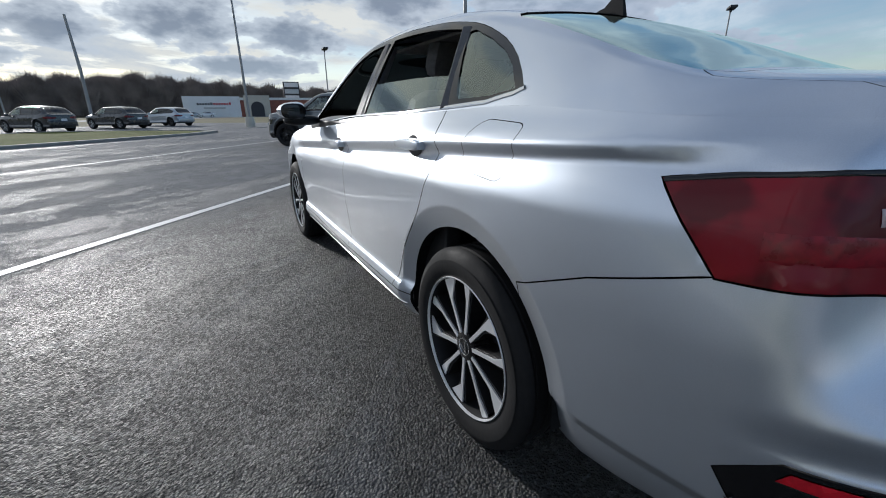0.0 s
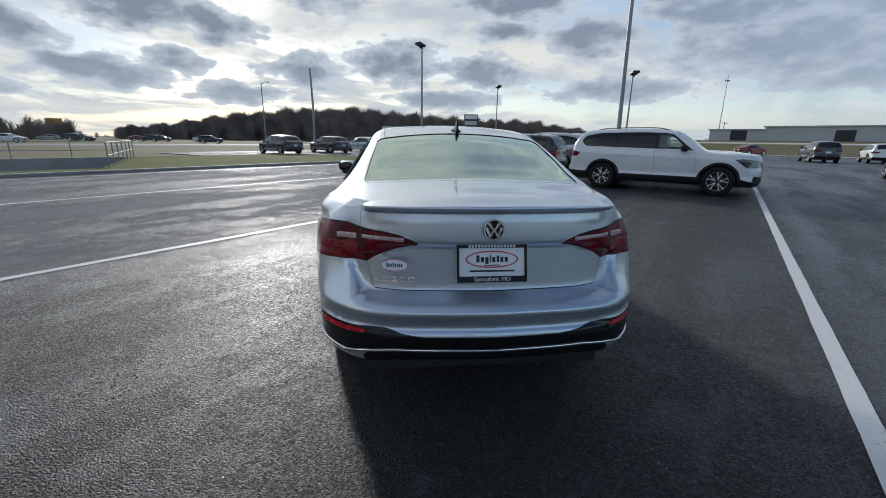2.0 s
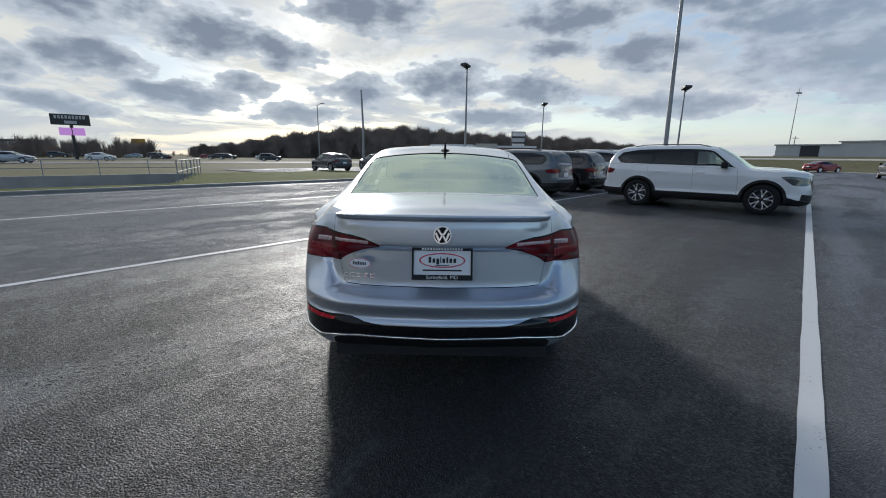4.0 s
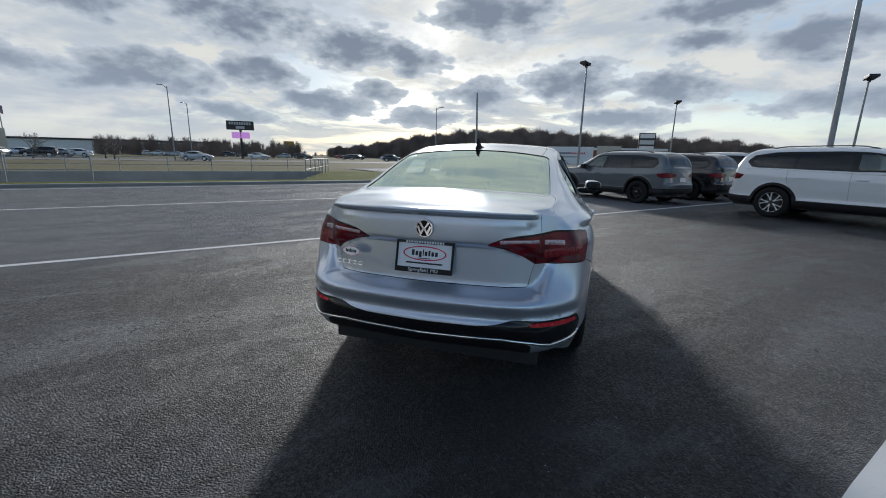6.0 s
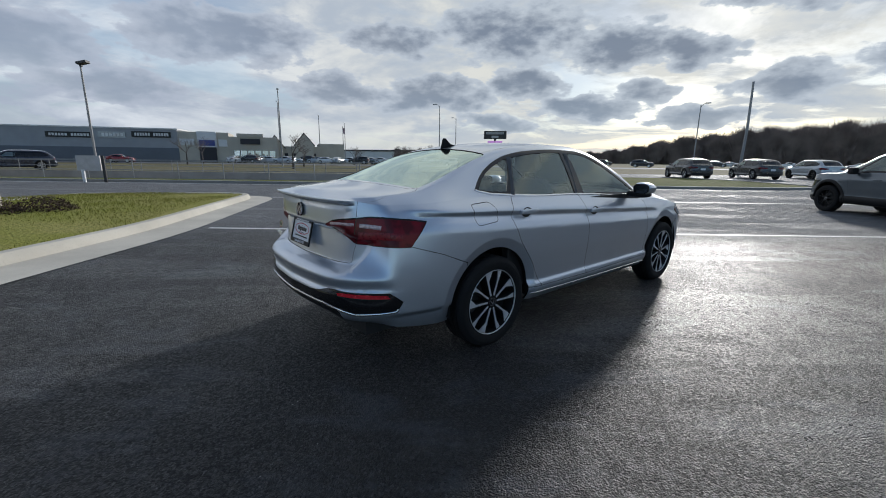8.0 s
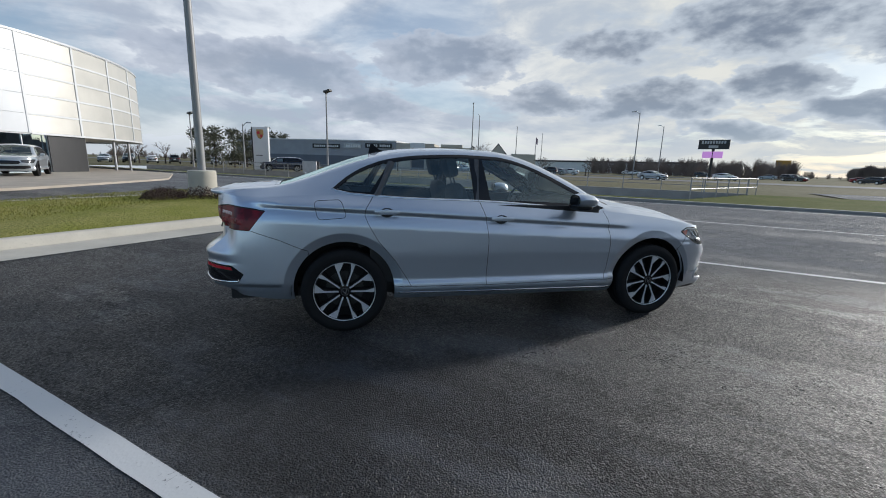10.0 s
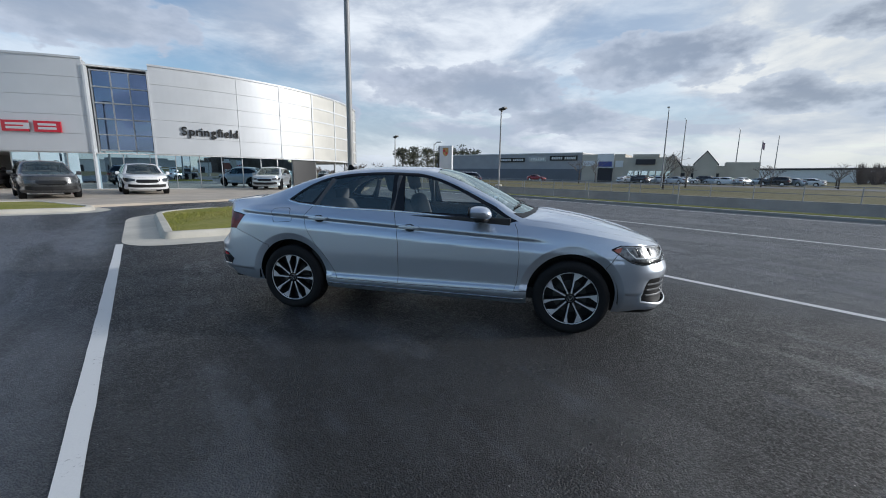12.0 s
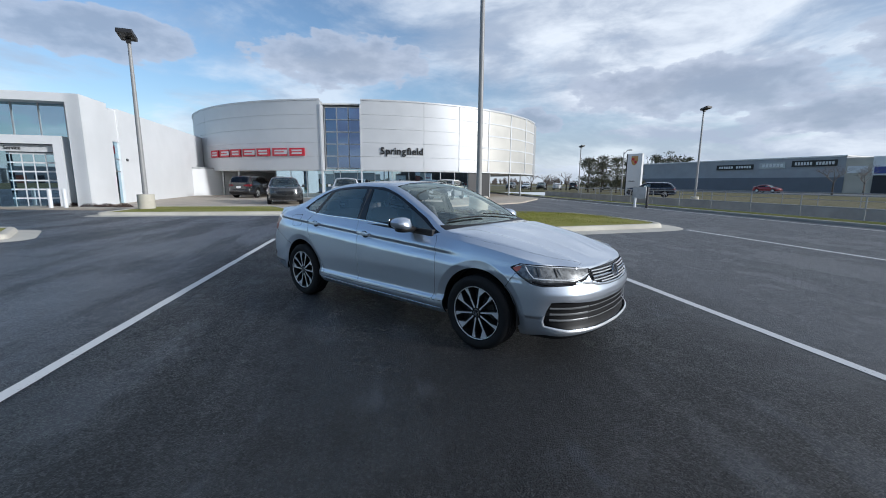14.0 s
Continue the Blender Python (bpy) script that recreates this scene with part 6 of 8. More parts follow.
    # mirrors, handles, aerial, wipers
    for sg in (1, -1):
        bm = cushion((0.880, 0.452, 0.985), (1.050, 0.650, 1.096), 0.05, 0.0, 2.7)
        for v in bm.verts:
            v.co.z += (v.co.x - 0.96) * -0.12 if v.co.z > 1.05 else (v.co.x - 0.96) * 0.12
            v.co.y = max(v.co.y, 0.462)
            v.co.y += (v.co.z - 1.04) * -0.35 if v.co.y > 0.54 else 0
            v.co.x *= sg
        mi = part("mirror", bm, SILVER, car, "silver door mirror with black foot", True)
        bm = cushion((0.79, 0.48, 0.952), (1.02, 0.625, 1.018), 0.02, 0.0, 2.6)
        for v in bm.verts:
            v.co.x *= sg
        part("mirror_foot", bm, BLACK_TRIM, mi, "black mirror foot", True)
        bm = cushion((0.892, 0.452, 0.995), (1.038, 0.468, 1.086), 0.02, 0.0, 3.0)
        for v in bm.verts:
            v.co.x *= sg
        part("mirror_glass", bm, GLOSS_BLACK, mi, "dark mirror face")
        for y, z in ((-0.985, 0.927), (-0.070, 0.876)):
            yc = y - 0.02
            x0 = float(b.ring(np.array([W(yc)]), np.array([z]))[0, 0])
            bm = cushion((x0 + 0.014, yc - 0.115, z - 0.014), (x0 + 0.034, yc + 0.075, z + 0.020), 0.01)
            for xx, yy in ((0.0, yc - 0.105), (0.0, yc + 0.055)):
                add_box(bm, (x0 - 0.004, yy, z - 0.011), (x0 + 0.026, yy + 0.018, z + 0.014))
            for v in bm.verts:
                v.co.x *= sg
            part("door_handle", bm, SILVER, car, "", True)
            # flat dark oval: the shade of the handle's recess, put into the colour
            bm = bmesh.new()
            pr = [(x0 + 0.0035, yc - 0.02 + 0.055 * math.cos(2 * math.pi * k / 20), z - 0.004 + 0.036 * math.sin(2 * math.pi * k / 20)) for k in range(20)]
            bm.faces.new([bm.verts.new(q) for q in pr])
            for v in bm.verts:
                v.co.x = sg * (float(b.ring(np.array([W(v.co.y)]), np.array([v.co.z]))[0, 0]) + 0.0025)
            part("handle_cup", bm, DARK, car, "flat dark oval for the shade in the handle recess", True)
    bm = bmesh.new()
    add_lathe(bm, [(0.0, 0.045), (0.01, 0.043), (0.018, 0.02), (0.018, 0)], 24, "z")
    for v in bm.verts:
        v.co.y *= 1.7
    fin = [(-0.085, 0.0), (-0.07, 0.035), (-0.045, 0.09), (-0.02, 0.088), (0.02, 0.035), (0.08, 0.005)]
    for sx in (1,):
        lo = [bm.verts.new((-0.012 * (1 - z / 0.12), y, z)) for y, z in fin]
        hi = [bm.verts.new((0.012 * (1 - z / 0.12), y, z)) for y, z in fin]
        bm.faces.new(lo)
        bm.faces.new(hi[::-1])
        for i in range(len(fin) - 1):
            bm.faces.new((lo[i], lo[i + 1], hi[i + 1], hi[i]))
    bm.transform(Matrix.Translation((0, -1.04, 1.372)) @ Matrix.Rotation(radians(12), 4, "X"))
    part("aerial", bm, MATT_BLACK, car, "dark shark-fin aerial", True)
    for x0, x1, y in ((-0.55, 0.02, 0.90), (0.08, 0.60, 0.89)):
        pts = []
        for k in range(7):
            x = x0 + (x1 - x0) * k / 6
            w_, a_ = T(abs(x), y - 0.02 - 0.05 * k / 6)
            p = b.upper(np.array([w_]), np.array([a_]))[0]
            pts.append((x, p[1], p[2] + 0.014))
        part("wiper", tube(pts, 0.007, 6), BLACK_TRIM, car, "black wiper arm", True)

    # cabin
    part("cabin_floor", box((-0.72, -1.6, 0.28), (0.72, 1.1, 0.36)), DARK, car)
    for sg in (1, -1):
        seat(car, 0.36 * sg, 0.02, SEAT)
    rs = part("rear_seat", cushion((-0.62, -1.15, 0.40), (0.62, -0.66, 0.60), 0.05), SEAT, car, "", True)
    bm = cushion((-0.62, -0.08, 0.0), (0.62, 0.08, 0.60), 0.05)
    bm.transform(Matrix.Translation((0, -1.13, 0.50)) @ Matrix.Rotation(radians(24), 4, "X"))
    part("backrest", bm, SEAT, rs, "", True)
    for x in (-0.36, 0.0, 0.36):
        part("headrest", cushion((x - 0.12, -1.44, 1.03), (x + 0.12, -1.33, 1.18), 0.03), SEAT, rs, "", True)
    part("parcel_shelf", box((-0.62, -1.80, 0.98), (0.62, -1.36, 1.01)), DARK, car)
    bm = cushion((-0.70, 0.60, 0.62), (0.70, 1.02, 0.985), 0.06)
    part("dashboard", bm, BLACK_TRIM, car, "", True)
    bm = bmesh.new()
    pts = [(0.18 * math.cos(2 * math.pi * k / 24), 0, 0.18 * math.sin(2 * math.pi * k / 24)) for k in range(25)]
    add_tube(bm, pts, 0.014, 8, False)
    add_box(bm, (-0.17, -0.012, -0.02), (0.17, 0.012, 0.02))
    add_box(bm, (-0.06, -0.02, -0.06), (0.06, 0.02, 0.05), None, 0.01)
    add_tube(bm, [(0, 0.0, 0), (0, 0.22, 0.0)], 0.03, 8)
    bm.transform(Matrix.Translation((-0.36, 0.50, 0.93)) @ Matrix.Rotation(radians(-24), 4, "X"))
    part("steering_wheel", bm, BLACK_TRIM, car, "", True)
    part("inner_mirror", cushion((-0.12, 0.20, 1.27), (0.12, 0.235, 1.335), 0.02), BLACK_TRIM, car, "", True)
    for sg in (1, -1):
        bm = box((0.74, -1.15, 0.36), (0.80, 0.80, 0.985), None, 0.01)
        for v in bm.verts:
            v.co.x *= sg
        part("door_lining", bm, DARK, car)
        # inside of the pillars
        for y0, z0, y1, z1, xx0, xx1 in ((-0.30, 1.0, -0.27, 1.33, 0.765, 0.60), (-1.10, 1.03, -0.97, 1.29, 0.765, 0.60)):
            part("pillar_trim", tube([(xx0 * sg, y0, z0), (xx1 * sg, y1, z1)], 0.03, 6), SEAT, car)
    bm = box((-0.47, -0.90, 1.335), (0.47, -0.02, 1.35), None, 0.004)
    part("roof_lining", bm, LIGHT_SEAT, car, "light cloth headlining")
    # wheel wells and underside
    for y in SEDAN["axles"]:
        for sg in (1, -1):
            bm = bmesh.new()
            n = 24
            r = SEDAN["arch_r"] + 0.012
            rows = []
            for x in (0.84, 0.60):
                rows.append([bm.verts.new((x * sg, y + r * math.cos(math.pi * k / n), SEDAN["axle_z"] + r * math.sin(math.pi * k / n))) for k in range(n + 1)])
            for k in range(n):
                bm.faces.new((rows[0][k], rows[0][k + 1], rows[1][k + 1], rows[1][k]))
            for side_y in (0, n):
                v = rows[0][side_y].co, rows[1][side_y].co
                bm.faces.new([rows[0][side_y], rows[1][side_y], bm.verts.new((v[1].x, v[1].y, 0.285)), bm.verts.new((v[0].x, v[0].y, 0.285))])
            bm.faces.new(rows[1])
            part("wheel_well", bm, BLACK_TRIM, car)
    part("underbody", box((-0.60, -2.2, 0.22), (0.60, 2.05, 0.30)), DARK, car)
    four_wheels(car, SEDAN["axles"], 0.317, 0.764, 0.323, 0.232, 0.205, "blade", MACHINED, GLOSS_BLACK)
    return car


build_sedan()


# ---- other vehicles ----
def suv_spec(wb, fo, ro, width, height, belt, hood, slope, cab=0.0):
    """Proportions of a tall car; slope: how far the tail leans; cab: how far the windscreen stands back."""
    yf, yr, hw = wb / 2 + fo, -(wb / 2 + ro), width / 2
    tail = [(yr - 0.1, belt), (yr + 0.04, belt + 0.02), (yr + 0.09 + 0.30 * slope, belt + 0.10), (yr + 0.24 + 0.75 * slope, height - 0.13), (yr + 0.42 + 1.0 * slope, height - 0.04), (-0.45, height), (0.25 - cab, height - 0.02)]
    nose_y = wb / 2 - cab
    front = [(nose_y - 0.92, height - 0.08), (nose_y - 0.55, height - 0.30), (nose_y - 0.12, hood + 0.02), (nose_y + 0.0, hood), (nose_y + 0.4 + cab * 0.5, hood - 0.015), (yf - 0.22, hood - 0.06), (yf - 0.05, hood - 0.14), (yf + 0.1, hood - 0.26)]
    zc = tail + front
    zr = [(y, z - (0.055 if belt + 0.12 < z else 0.02)) for y, z in zc]
    xr = [(yr - 0.1, hw * 0.76), (yr + 0.5, hw * 0.73), (-0.3, hw * 0.69), (nose_y - 0.92, hw * 0.71), (nose_y - 0.12, hw * 0.84), (yf, hw * 0.55)]
    k = belt / 1.1
    return dict(
        plan=[(0, yf), (hw * 0.38, yf - 0.03), (hw * 0.64, yf - 0.10), (hw * 0.84, yf - 0.25), (hw * 0.945, yf - 0.50), (hw * 0.99, yf - 0.90), (hw, 0), (hw * 0.99, yr + 0.8), (hw * 0.955, yr + 0.42), (hw * 0.88, yr + 0.18), (hw * 0.70, yr + 0.06), (hw * 0.40, yr + 0.015), (0, yr)],
        ztop=[(yr, belt + 0.02), (yr + 0.4, belt + 0.03), (-0.9, belt), (nose_y - 0.6, belt - 0.05), (nose_y + 0.1, hood - 0.06), (yf - 0.35, hood - 0.09), (yf, hood - 0.19)],
        zbot=[(yr, 0.34), (-wb / 2, 0.30), (wb / 2, 0.28), (yf, 0.26)], tilt=0.03, axles=(-wb / 2, wb / 2), axle_z=0.37, arch_r=0.43, flare=0.022, bulge=0.02, round=0.07,
        side=[(0.15, -0.12), (0.26, -0.06), (0.34 * k, -0.01), (0.42 * k, 0.0), (0.50 * k, -0.03), (0.70 * k, -0.008), (0.84 * k, 0.0), (0.92 * k, 0.004), (0.95 * k, -0.004), (1.02 * k, -0.025), (1.12 * k, -0.06), (1.4, -0.15)],
        rear=[(0.2, -0.14), (0.34, -0.05), (0.44, 0.0), (0.62, 0.0), (0.68, -0.04), (0.80, -0.055), (belt, -0.09), (belt + 0.3, -0.2)],
        rear_mid=[(0.2, -0.14), (0.34, -0.05), (0.44, 0.0), (0.62, 0.0), (0.68, -0.045), (0.80, -0.06), (belt, -0.09), (belt + 0.3, -0.2)],
        nose=[(0.15, -0.14), (0.28, -0.04), (0.40, 0.0), (0.62, 0.0), (0.80, -0.03), (0.95, -0.05), (1.05, -0.10), (1.3, -0.3)],
        zc=zc, xr=xr, zr=zr, cab=cab, belt=belt, hood=hood, height=height, yf=yf, yr=yr, hw=hw, wb=wb, slope=slope)


def build_vehicle(label, spec, paint, rim, style, clad, glass, m, tyre=0.375, rim_r=0.24, fine=0.07, category="car", rails=True, group="", name="car"):
    """A parked car in panels, glass, lamps, cladding and wheels."""
    s = spec
    car = thing(name, label, category, None, group)
    b = Body(s)
    W = b.w_y
    S_ = lambda y, z: (W(y), z)
    R_ = lambda x, z: (b.w_x(x * s["hw"], "rear"), z)
    F_ = lambda x, z: (b.w_x(x * s["hw"], "front"), z)
    ws = np.linspace(b.w0, b.w1, 80)
    dom = [(float(p), float(q)) for p, q in list(zip(ws, b.zbot(ws))) + list(zip(ws[::-1], b.ztop(ws[::-1])))]
    ax = s["wb"] / 2
    ac = ax - s.get("cab", 0.0)
    belt, hood = s["belt"], s["hood"]
    k = belt / 1.1
    split = -0.08 * s["wb"] / 2.98
    fd = [S_(ac - 0.50, 1.6), S_(ax - 0.55, 0.9), S_(ax - 0.55, 0.42), S_(split, 0.42), S_(split - 0.02, 0.9), S_(split - 0.05, 1.6)]
    rd = [S_(split - 0.05, 1.6), S_(split - 0.02, 0.9), S_(split, 0.42), S_(-ax + 0.52, 0.42), S_(-ax + 0.36, 0.72), S_(-ax + 0.24, 0.9), S_(-ax + 0.18, 1.6)]
    gate = [(b.w0 - 0.1, 0.66), R_(0.62, 0.68), R_(0.66, 0.80), R_(0.70, 1.5), (b.w0 - 0.1, 1.5)]
    tl = [S_(s["yr"] + 0.46, 0.98 * k), R_(0.88, 1.03 * k), R_(0.60, 1.0 * k), R_(0.42, 0.97 * k), R_(0.42, 0.91 * k), R_(0.66, 0.86 * k), R_(0.90, 0.86 * k), S_(s["yr"] + 0.38, 0.88 * k)]
    hl = [S_(s["yf"] - 0.66, 0.89 * k), S_(s["yf"] - 0.50, 0.91 * k), F_(0.80, 0.88 * k), F_(0.50, 0.85 * k), F_(0.52, 0.73 * k), F_(0.80, 0.70 * k), S_(s["yf"] - 0.40, 0.71 * k), S_(s["yf"] - 0.50, 0.78 * k)]
    gri = [(b.w1 + 0.1, 0.82 * k), F_(0.44, 0.82 * k), F_(0.50, 0.72 * k), F_(0.40, 0.60), (b.w1 + 0.1, 0.59)]
    inta = [(b.w1 + 0.1, 0.50), F_(0.60, 0.52), F_(0.80, 0.54), F_(0.82, 0.40), F_(0.55, 0.36), (b.w1 + 0.1, 0.36)]
    plate = [(b.w0 - 0.1, 0.88 * k), R_(0.19, 0.88 * k), R_(0.19, 0.73 * k), (b.w0 - 0.1, 0.73 * k)]
    clad_poly = [(b.w0 - 0.1, 0.1), (b.w0 - 0.1, 0.50), R_(0.7, 0.52), S_(s["yr"] + 0.4, 0.50), S_(-ax - 0.45, 0.50), S_(-ax + 0.45, 0.47), S_(ax - 0.45, 0.47), S_(ax + 0.45, 0.47), S_(s["yf"] - 0.3, 0.40), F_(0.6, 0.36), (b.w1 + 0.1, 0.34), (b.w1 + 0.1, 0.1)]
    rim_arch = [arch_poly(b, y, s["axle_z"], s["arch_r"] + 0.075, 24) for y in s["axles"]]
    hole = [arch_poly(b, y, s["axle_z"], s["arch_r"], 24) for y in s["axles"]]
    outl = [("front_door", fd), ("rear_door", rd), ("tailgate", gate)]
    if clad:
        outl += [("cladding", clad_poly), ("arch_trim", rim_arch[0]), ("arch_trim_front", rim_arch[1])]
    outl += [("tail_lamp", tl), ("headlamp", hl), ("grille", gri), ("intake", inta), ("number_plate", plate), ("hole", hole[0]), ("hole", hole[1])]
    v2, cut = cut_skin(b.ring, dom, outl, fine, fine * 0.7, "body", lambda q: (q[:, 0] < b.w0 + 1e-4) | (q[:, 0] > b.w1 - 1e-4))
    mats = {"cladding": BLACK_TRIM, "arch_trim": BLACK_TRIM, "arch_trim_front": BLACK_TRIM, "tail_lamp": TAIL_RED, "headlamp": HEAD_DARK, "grille": GLOSS_BLACK, "intake": BLACK_TRIM, "number_plate": PLATE_WHITE}
    for n, t, bo in pieces(cut):
        if n == "hole":
            continue
        both = n in ("tailgate", "grille", "intake", "number_plate", "cladding")
        for sd in ["both"] if both else ["right", "left"]:
            skin_part(n.replace("_front", ""), skin_mesh(b.ring, v2, t, bo, 0.003, sd, 0.02, 0.006 if "trim" in n or n == "cladding" else 0.0), mats.get(n, paint), car)
    v3, c3 = cut_skin(b.ring, dom, [("hole", a) for a in hole], 0.15, 0.12, "inner_skin", None)
    skin_part("inner_skin", skin_mesh(b.ring, v3, *c3["inner_skin"], 0.0, "both", 0, -0.03), BLACK_TRIM, car)
    # top skin
    A, T = b.side_a, b.top_a
    h, yr = s["height"], s["yr"]
    wtop = h - 0.155
    back = yr + 0.45 + 0.55 * s["slope"]
    tip = yr + 0.36 + 0.30 * s["slope"]
    dlo = [A(tip + 0.03, belt + 0.20), A(tip + 0.06, belt + 0.25), A(back, wtop - 0.06 - 0.12 * s["slope"]), A(back + 0.45, wtop), A(0.0, wtop + 0.01), A(ac - 0.98, wtop - 0.03), A(ac - 0.62, belt + 0.13), A(ac - 0.42, belt - 0.02), A(0.0, belt + 0.015), A(tip + 0.30, belt + 0.055), A(tip + 0.15, belt + 0.075)]
    y1, y2 = split - 0.03, -ax + 0.30
    gA = [A(y1 + 0.05, wtop - 0.035), A(ac - 1.0, wtop - 0.06), A(ac - 0.70, belt + 0.13), A(ac - 0.62, belt + 0.03), A(y1 + 0.08, belt + 0.05)]
    gB = [A(y2 + 0.08, wtop - 0.05), A(y1 - 0.05, wtop - 0.035), A(y1 - 0.02, belt + 0.05), A(y2 + 0.04, belt + 0.07)]
    gC = [A(tip + 0.24, belt + 0.10), A(tip + 0.12, belt + 0.20), A(back + 0.08, wtop - 0.10 - 0.12 * s["slope"]), A(y2 + 0.01, wtop - 0.06), A(y2 - 0.03, belt + 0.08)]
    wt_, wb_ = s["xr"][3][1] - 0.06, s["xr"][4][1] - 0.06
    wind = [T(0, ac - 0.02), T(wb_ * 0.7, ac - 0.07), T(wb_, ac - 0.17), T(wt_ * 1.05, ac - 0.60), T(wt_, ac - 0.90), T(0, ac - 0.95)]
    wind = [(wind[0][0], 1.1)] + wind + [(wind[-1][0], 1.1)]
    ry0, ry1 = yr + 0.11 + 0.22 * s["slope"], yr + 0.30 + 0.80 * s["slope"]
    rear = [T(0, ry1), T(s["hw"] * 0.60, ry1 - 0.01), T(s["hw"] * 0.66, ry0 + 0.05), T(s["hw"] * 0.60, ry0), T(0, ry0)]
    rear = [(rear[0][0], 1.1)] + rear + [(rear[-1][0], 1.1)]
    bon = [T(0, ac + 0.03), T(wb_ * 0.9, ac - 0.06), T(wb_ * 1.02, ac - 0.0), T(s["hw"] * 0.80, ac + 0.3), T(s["hw"] * 0.70, s["yf"] - 0.35), T(s["hw"] * 0.5, s["yf"] - 0.18)]
    bon = [(bon[0][0], 1.1)] + bon + [(b.w_x(s["hw"] * 0.5, "front"), -0.1), (b.w1 + 0.1, -0.1), (b.w1 + 0.1, 1.1)]
    v2, cut = cut_skin(b.upper, [(b.w0, 0), (b.w1, 0), (b.w1, 1), (b.w0, 1)], [("window_surround", dlo), ("front_side_glass", gA), ("rear_side_glass", gB), ("quarter_glass", gC), ("windscreen", wind), ("rear_window", rear), ("bonnet", bon)], fine, fine * 0.6, "roof", lambda q: q[:, 1] > 1 - 1e-4)
    for n, t, bo in pieces(cut):
        gl = "glass" in n or n in ("windscreen", "rear_window")
        both = n in ("windscreen", "rear_window", "bonnet", "roof")
        mt = (CAR_GLASS if n in ("windscreen", "front_side_glass") else glass) if gl else GLOSS_BLACK if n == "window_surround" else paint
        for sd in ["both"] if both else ["right", "left"]:
            skin_part(n, skin_mesh(b.upper, v2, t, bo, 0.002, sd, 0 if gl else 0.015, -0.004 if gl else 0), mt, car)
    for sg in (1, -1):
        x = s["hw"]
        bm = cushion((x + 0.02, ac - 0.72, belt - 0.04), (x + 0.20, ac - 0.56, belt + 0.13), 0.04)
        add_box(bm, (x - 0.08, ac - 0.66, belt - 0.03), (x + 0.06, ac - 0.58, belt + 0.0))
        for v in bm.verts:
            v.co.x *= sg
        part("mirror", bm, BLACK_TRIM if clad else paint, car, "", True)
        for y in (split + 0.18, -ax + 0.55):
            x0 = float(b.ring(np.array([W(y)]), np.array([belt - 0.16]))[0, 0])
            bm = cushion((x0 + 0.005, y - 0.11, belt - 0.18), (x0 + 0.035, y + 0.09, belt - 0.145), 0.01)
            for v in bm.verts:
                v.co.x *= sg
            part("door_handle", bm, paint, car, "", True)
        if rails:
            pts = []
            for q in np.linspace(yr + 0.75 + 0.5 * s["slope"], ac - 1.1, 9):
                w_, a_ = b.side_a(q, 0)[0], 0.62
                p = b.upper(np.array([w_]), np.array([a_]))[0]
                pts.append((p[0] * sg, p[1], p[2] + (0.035 if 0 < len(pts) < 8 else 0.0)))
            part("roof_rail", tube(pts, 0.014, 6), DARK, car, "", True)
        for y in s["axles"]:
            bm = bmesh.new()
            r = s["arch_r"] + 0.015
            rows = [[bm.verts.new((xx * sg, y + r * math.cos(math.pi * q / 16), s["axle_z"] + r * math.sin(math.pi * q / 16))) for q in range(17)] for xx in (s["hw"] - 0.04, s["hw"] - 0.34)]
            for q in range(16):
                bm.faces.new((rows[0][q], rows[0][q + 1], rows[1][q + 1], rows[1][q]))
            bm.faces.new(rows[1])
            part("wheel_well", bm, BLACK_TRIM, car)
    part("underbody", box((-s["hw"] + 0.3, yr + 0.2, 0.24), (s["hw"] - 0.3, s["yf"] - 0.2, 0.34)), DARK, car)
    part("cabin_floor", box((-s["hw"] + 0.15, yr + 0.3, 0.36), (s["hw"] - 0.15, ax, 0.42)), DARK, car)
    for sg in (1, -1):
        seat(car, 0.38 * sg, 0.10, SEAT)
    part("rear_seat", cushion((-s["hw"] * 0.7, -0.95, 0.5), (s["hw"] * 0.7, -0.75, belt + 0.12), 0.05), SEAT, car, "", True)
    part("dashboard", cushion((-s["hw"] * 0.8, ax - 0.62, 0.7), (s["hw"] * 0.8, ax - 0.22, belt - 0.05), 0.05), BLACK_TRIM, car, "", True)
    four_wheels(car, s["axles"], tyre - 0.004, s["hw"] - 0.115, tyre, rim_r, 0.235, style, rim, GLOSS_BLACK)
    car.matrix_world = m
    return car


def heading(x, y, deg, z=0.0):
    """Pose of a car whose nose points at that angle from +x."""
    return pose(x, y, z, 0, 0, deg - 90)


WHITE_P = paint_mat("white_car_paint", (0.78, 0.79, 0.80), 0.0, 0.30)
GREY_P = paint_mat("grey_green_car_paint", (0.115, 0.135, 0.15), 0.35, 0.30)
BLACK_P = paint_mat("black_car_paint", (0.012, 0.012, 0.014), 0.1, 0.25)
SILVER_P = paint_mat("pale_silver_car_paint", (0.46, 0.50, 0.54), 0.5, 0.3)
NAVY_P = paint_mat("navy_car_paint", (0.014, 0.024, 0.05), 0.25, 0.28)
DGREY_P = paint_mat("dark_grey_car_paint", (0.04, 0.042, 0.045), 0.35, 0.28)
RED_P = paint_mat("red_car_paint", (0.28, 0.012, 0.02), 0.2, 0.3)
BLACK_RIM = simple("black_rim", (0.015, 0.015, 0.016), 0.25, 0.2)
ATLAS = suv_spec(2.98, 0.97, 1.16, 1.98, 1.77, 1.175, 1.145, 0.22, 0.22)
TIGUAN = suv_spec(2.79, 0.90, 1.02, 1.84, 1.66, 1.07, 1.08, 0.16, 0.10)
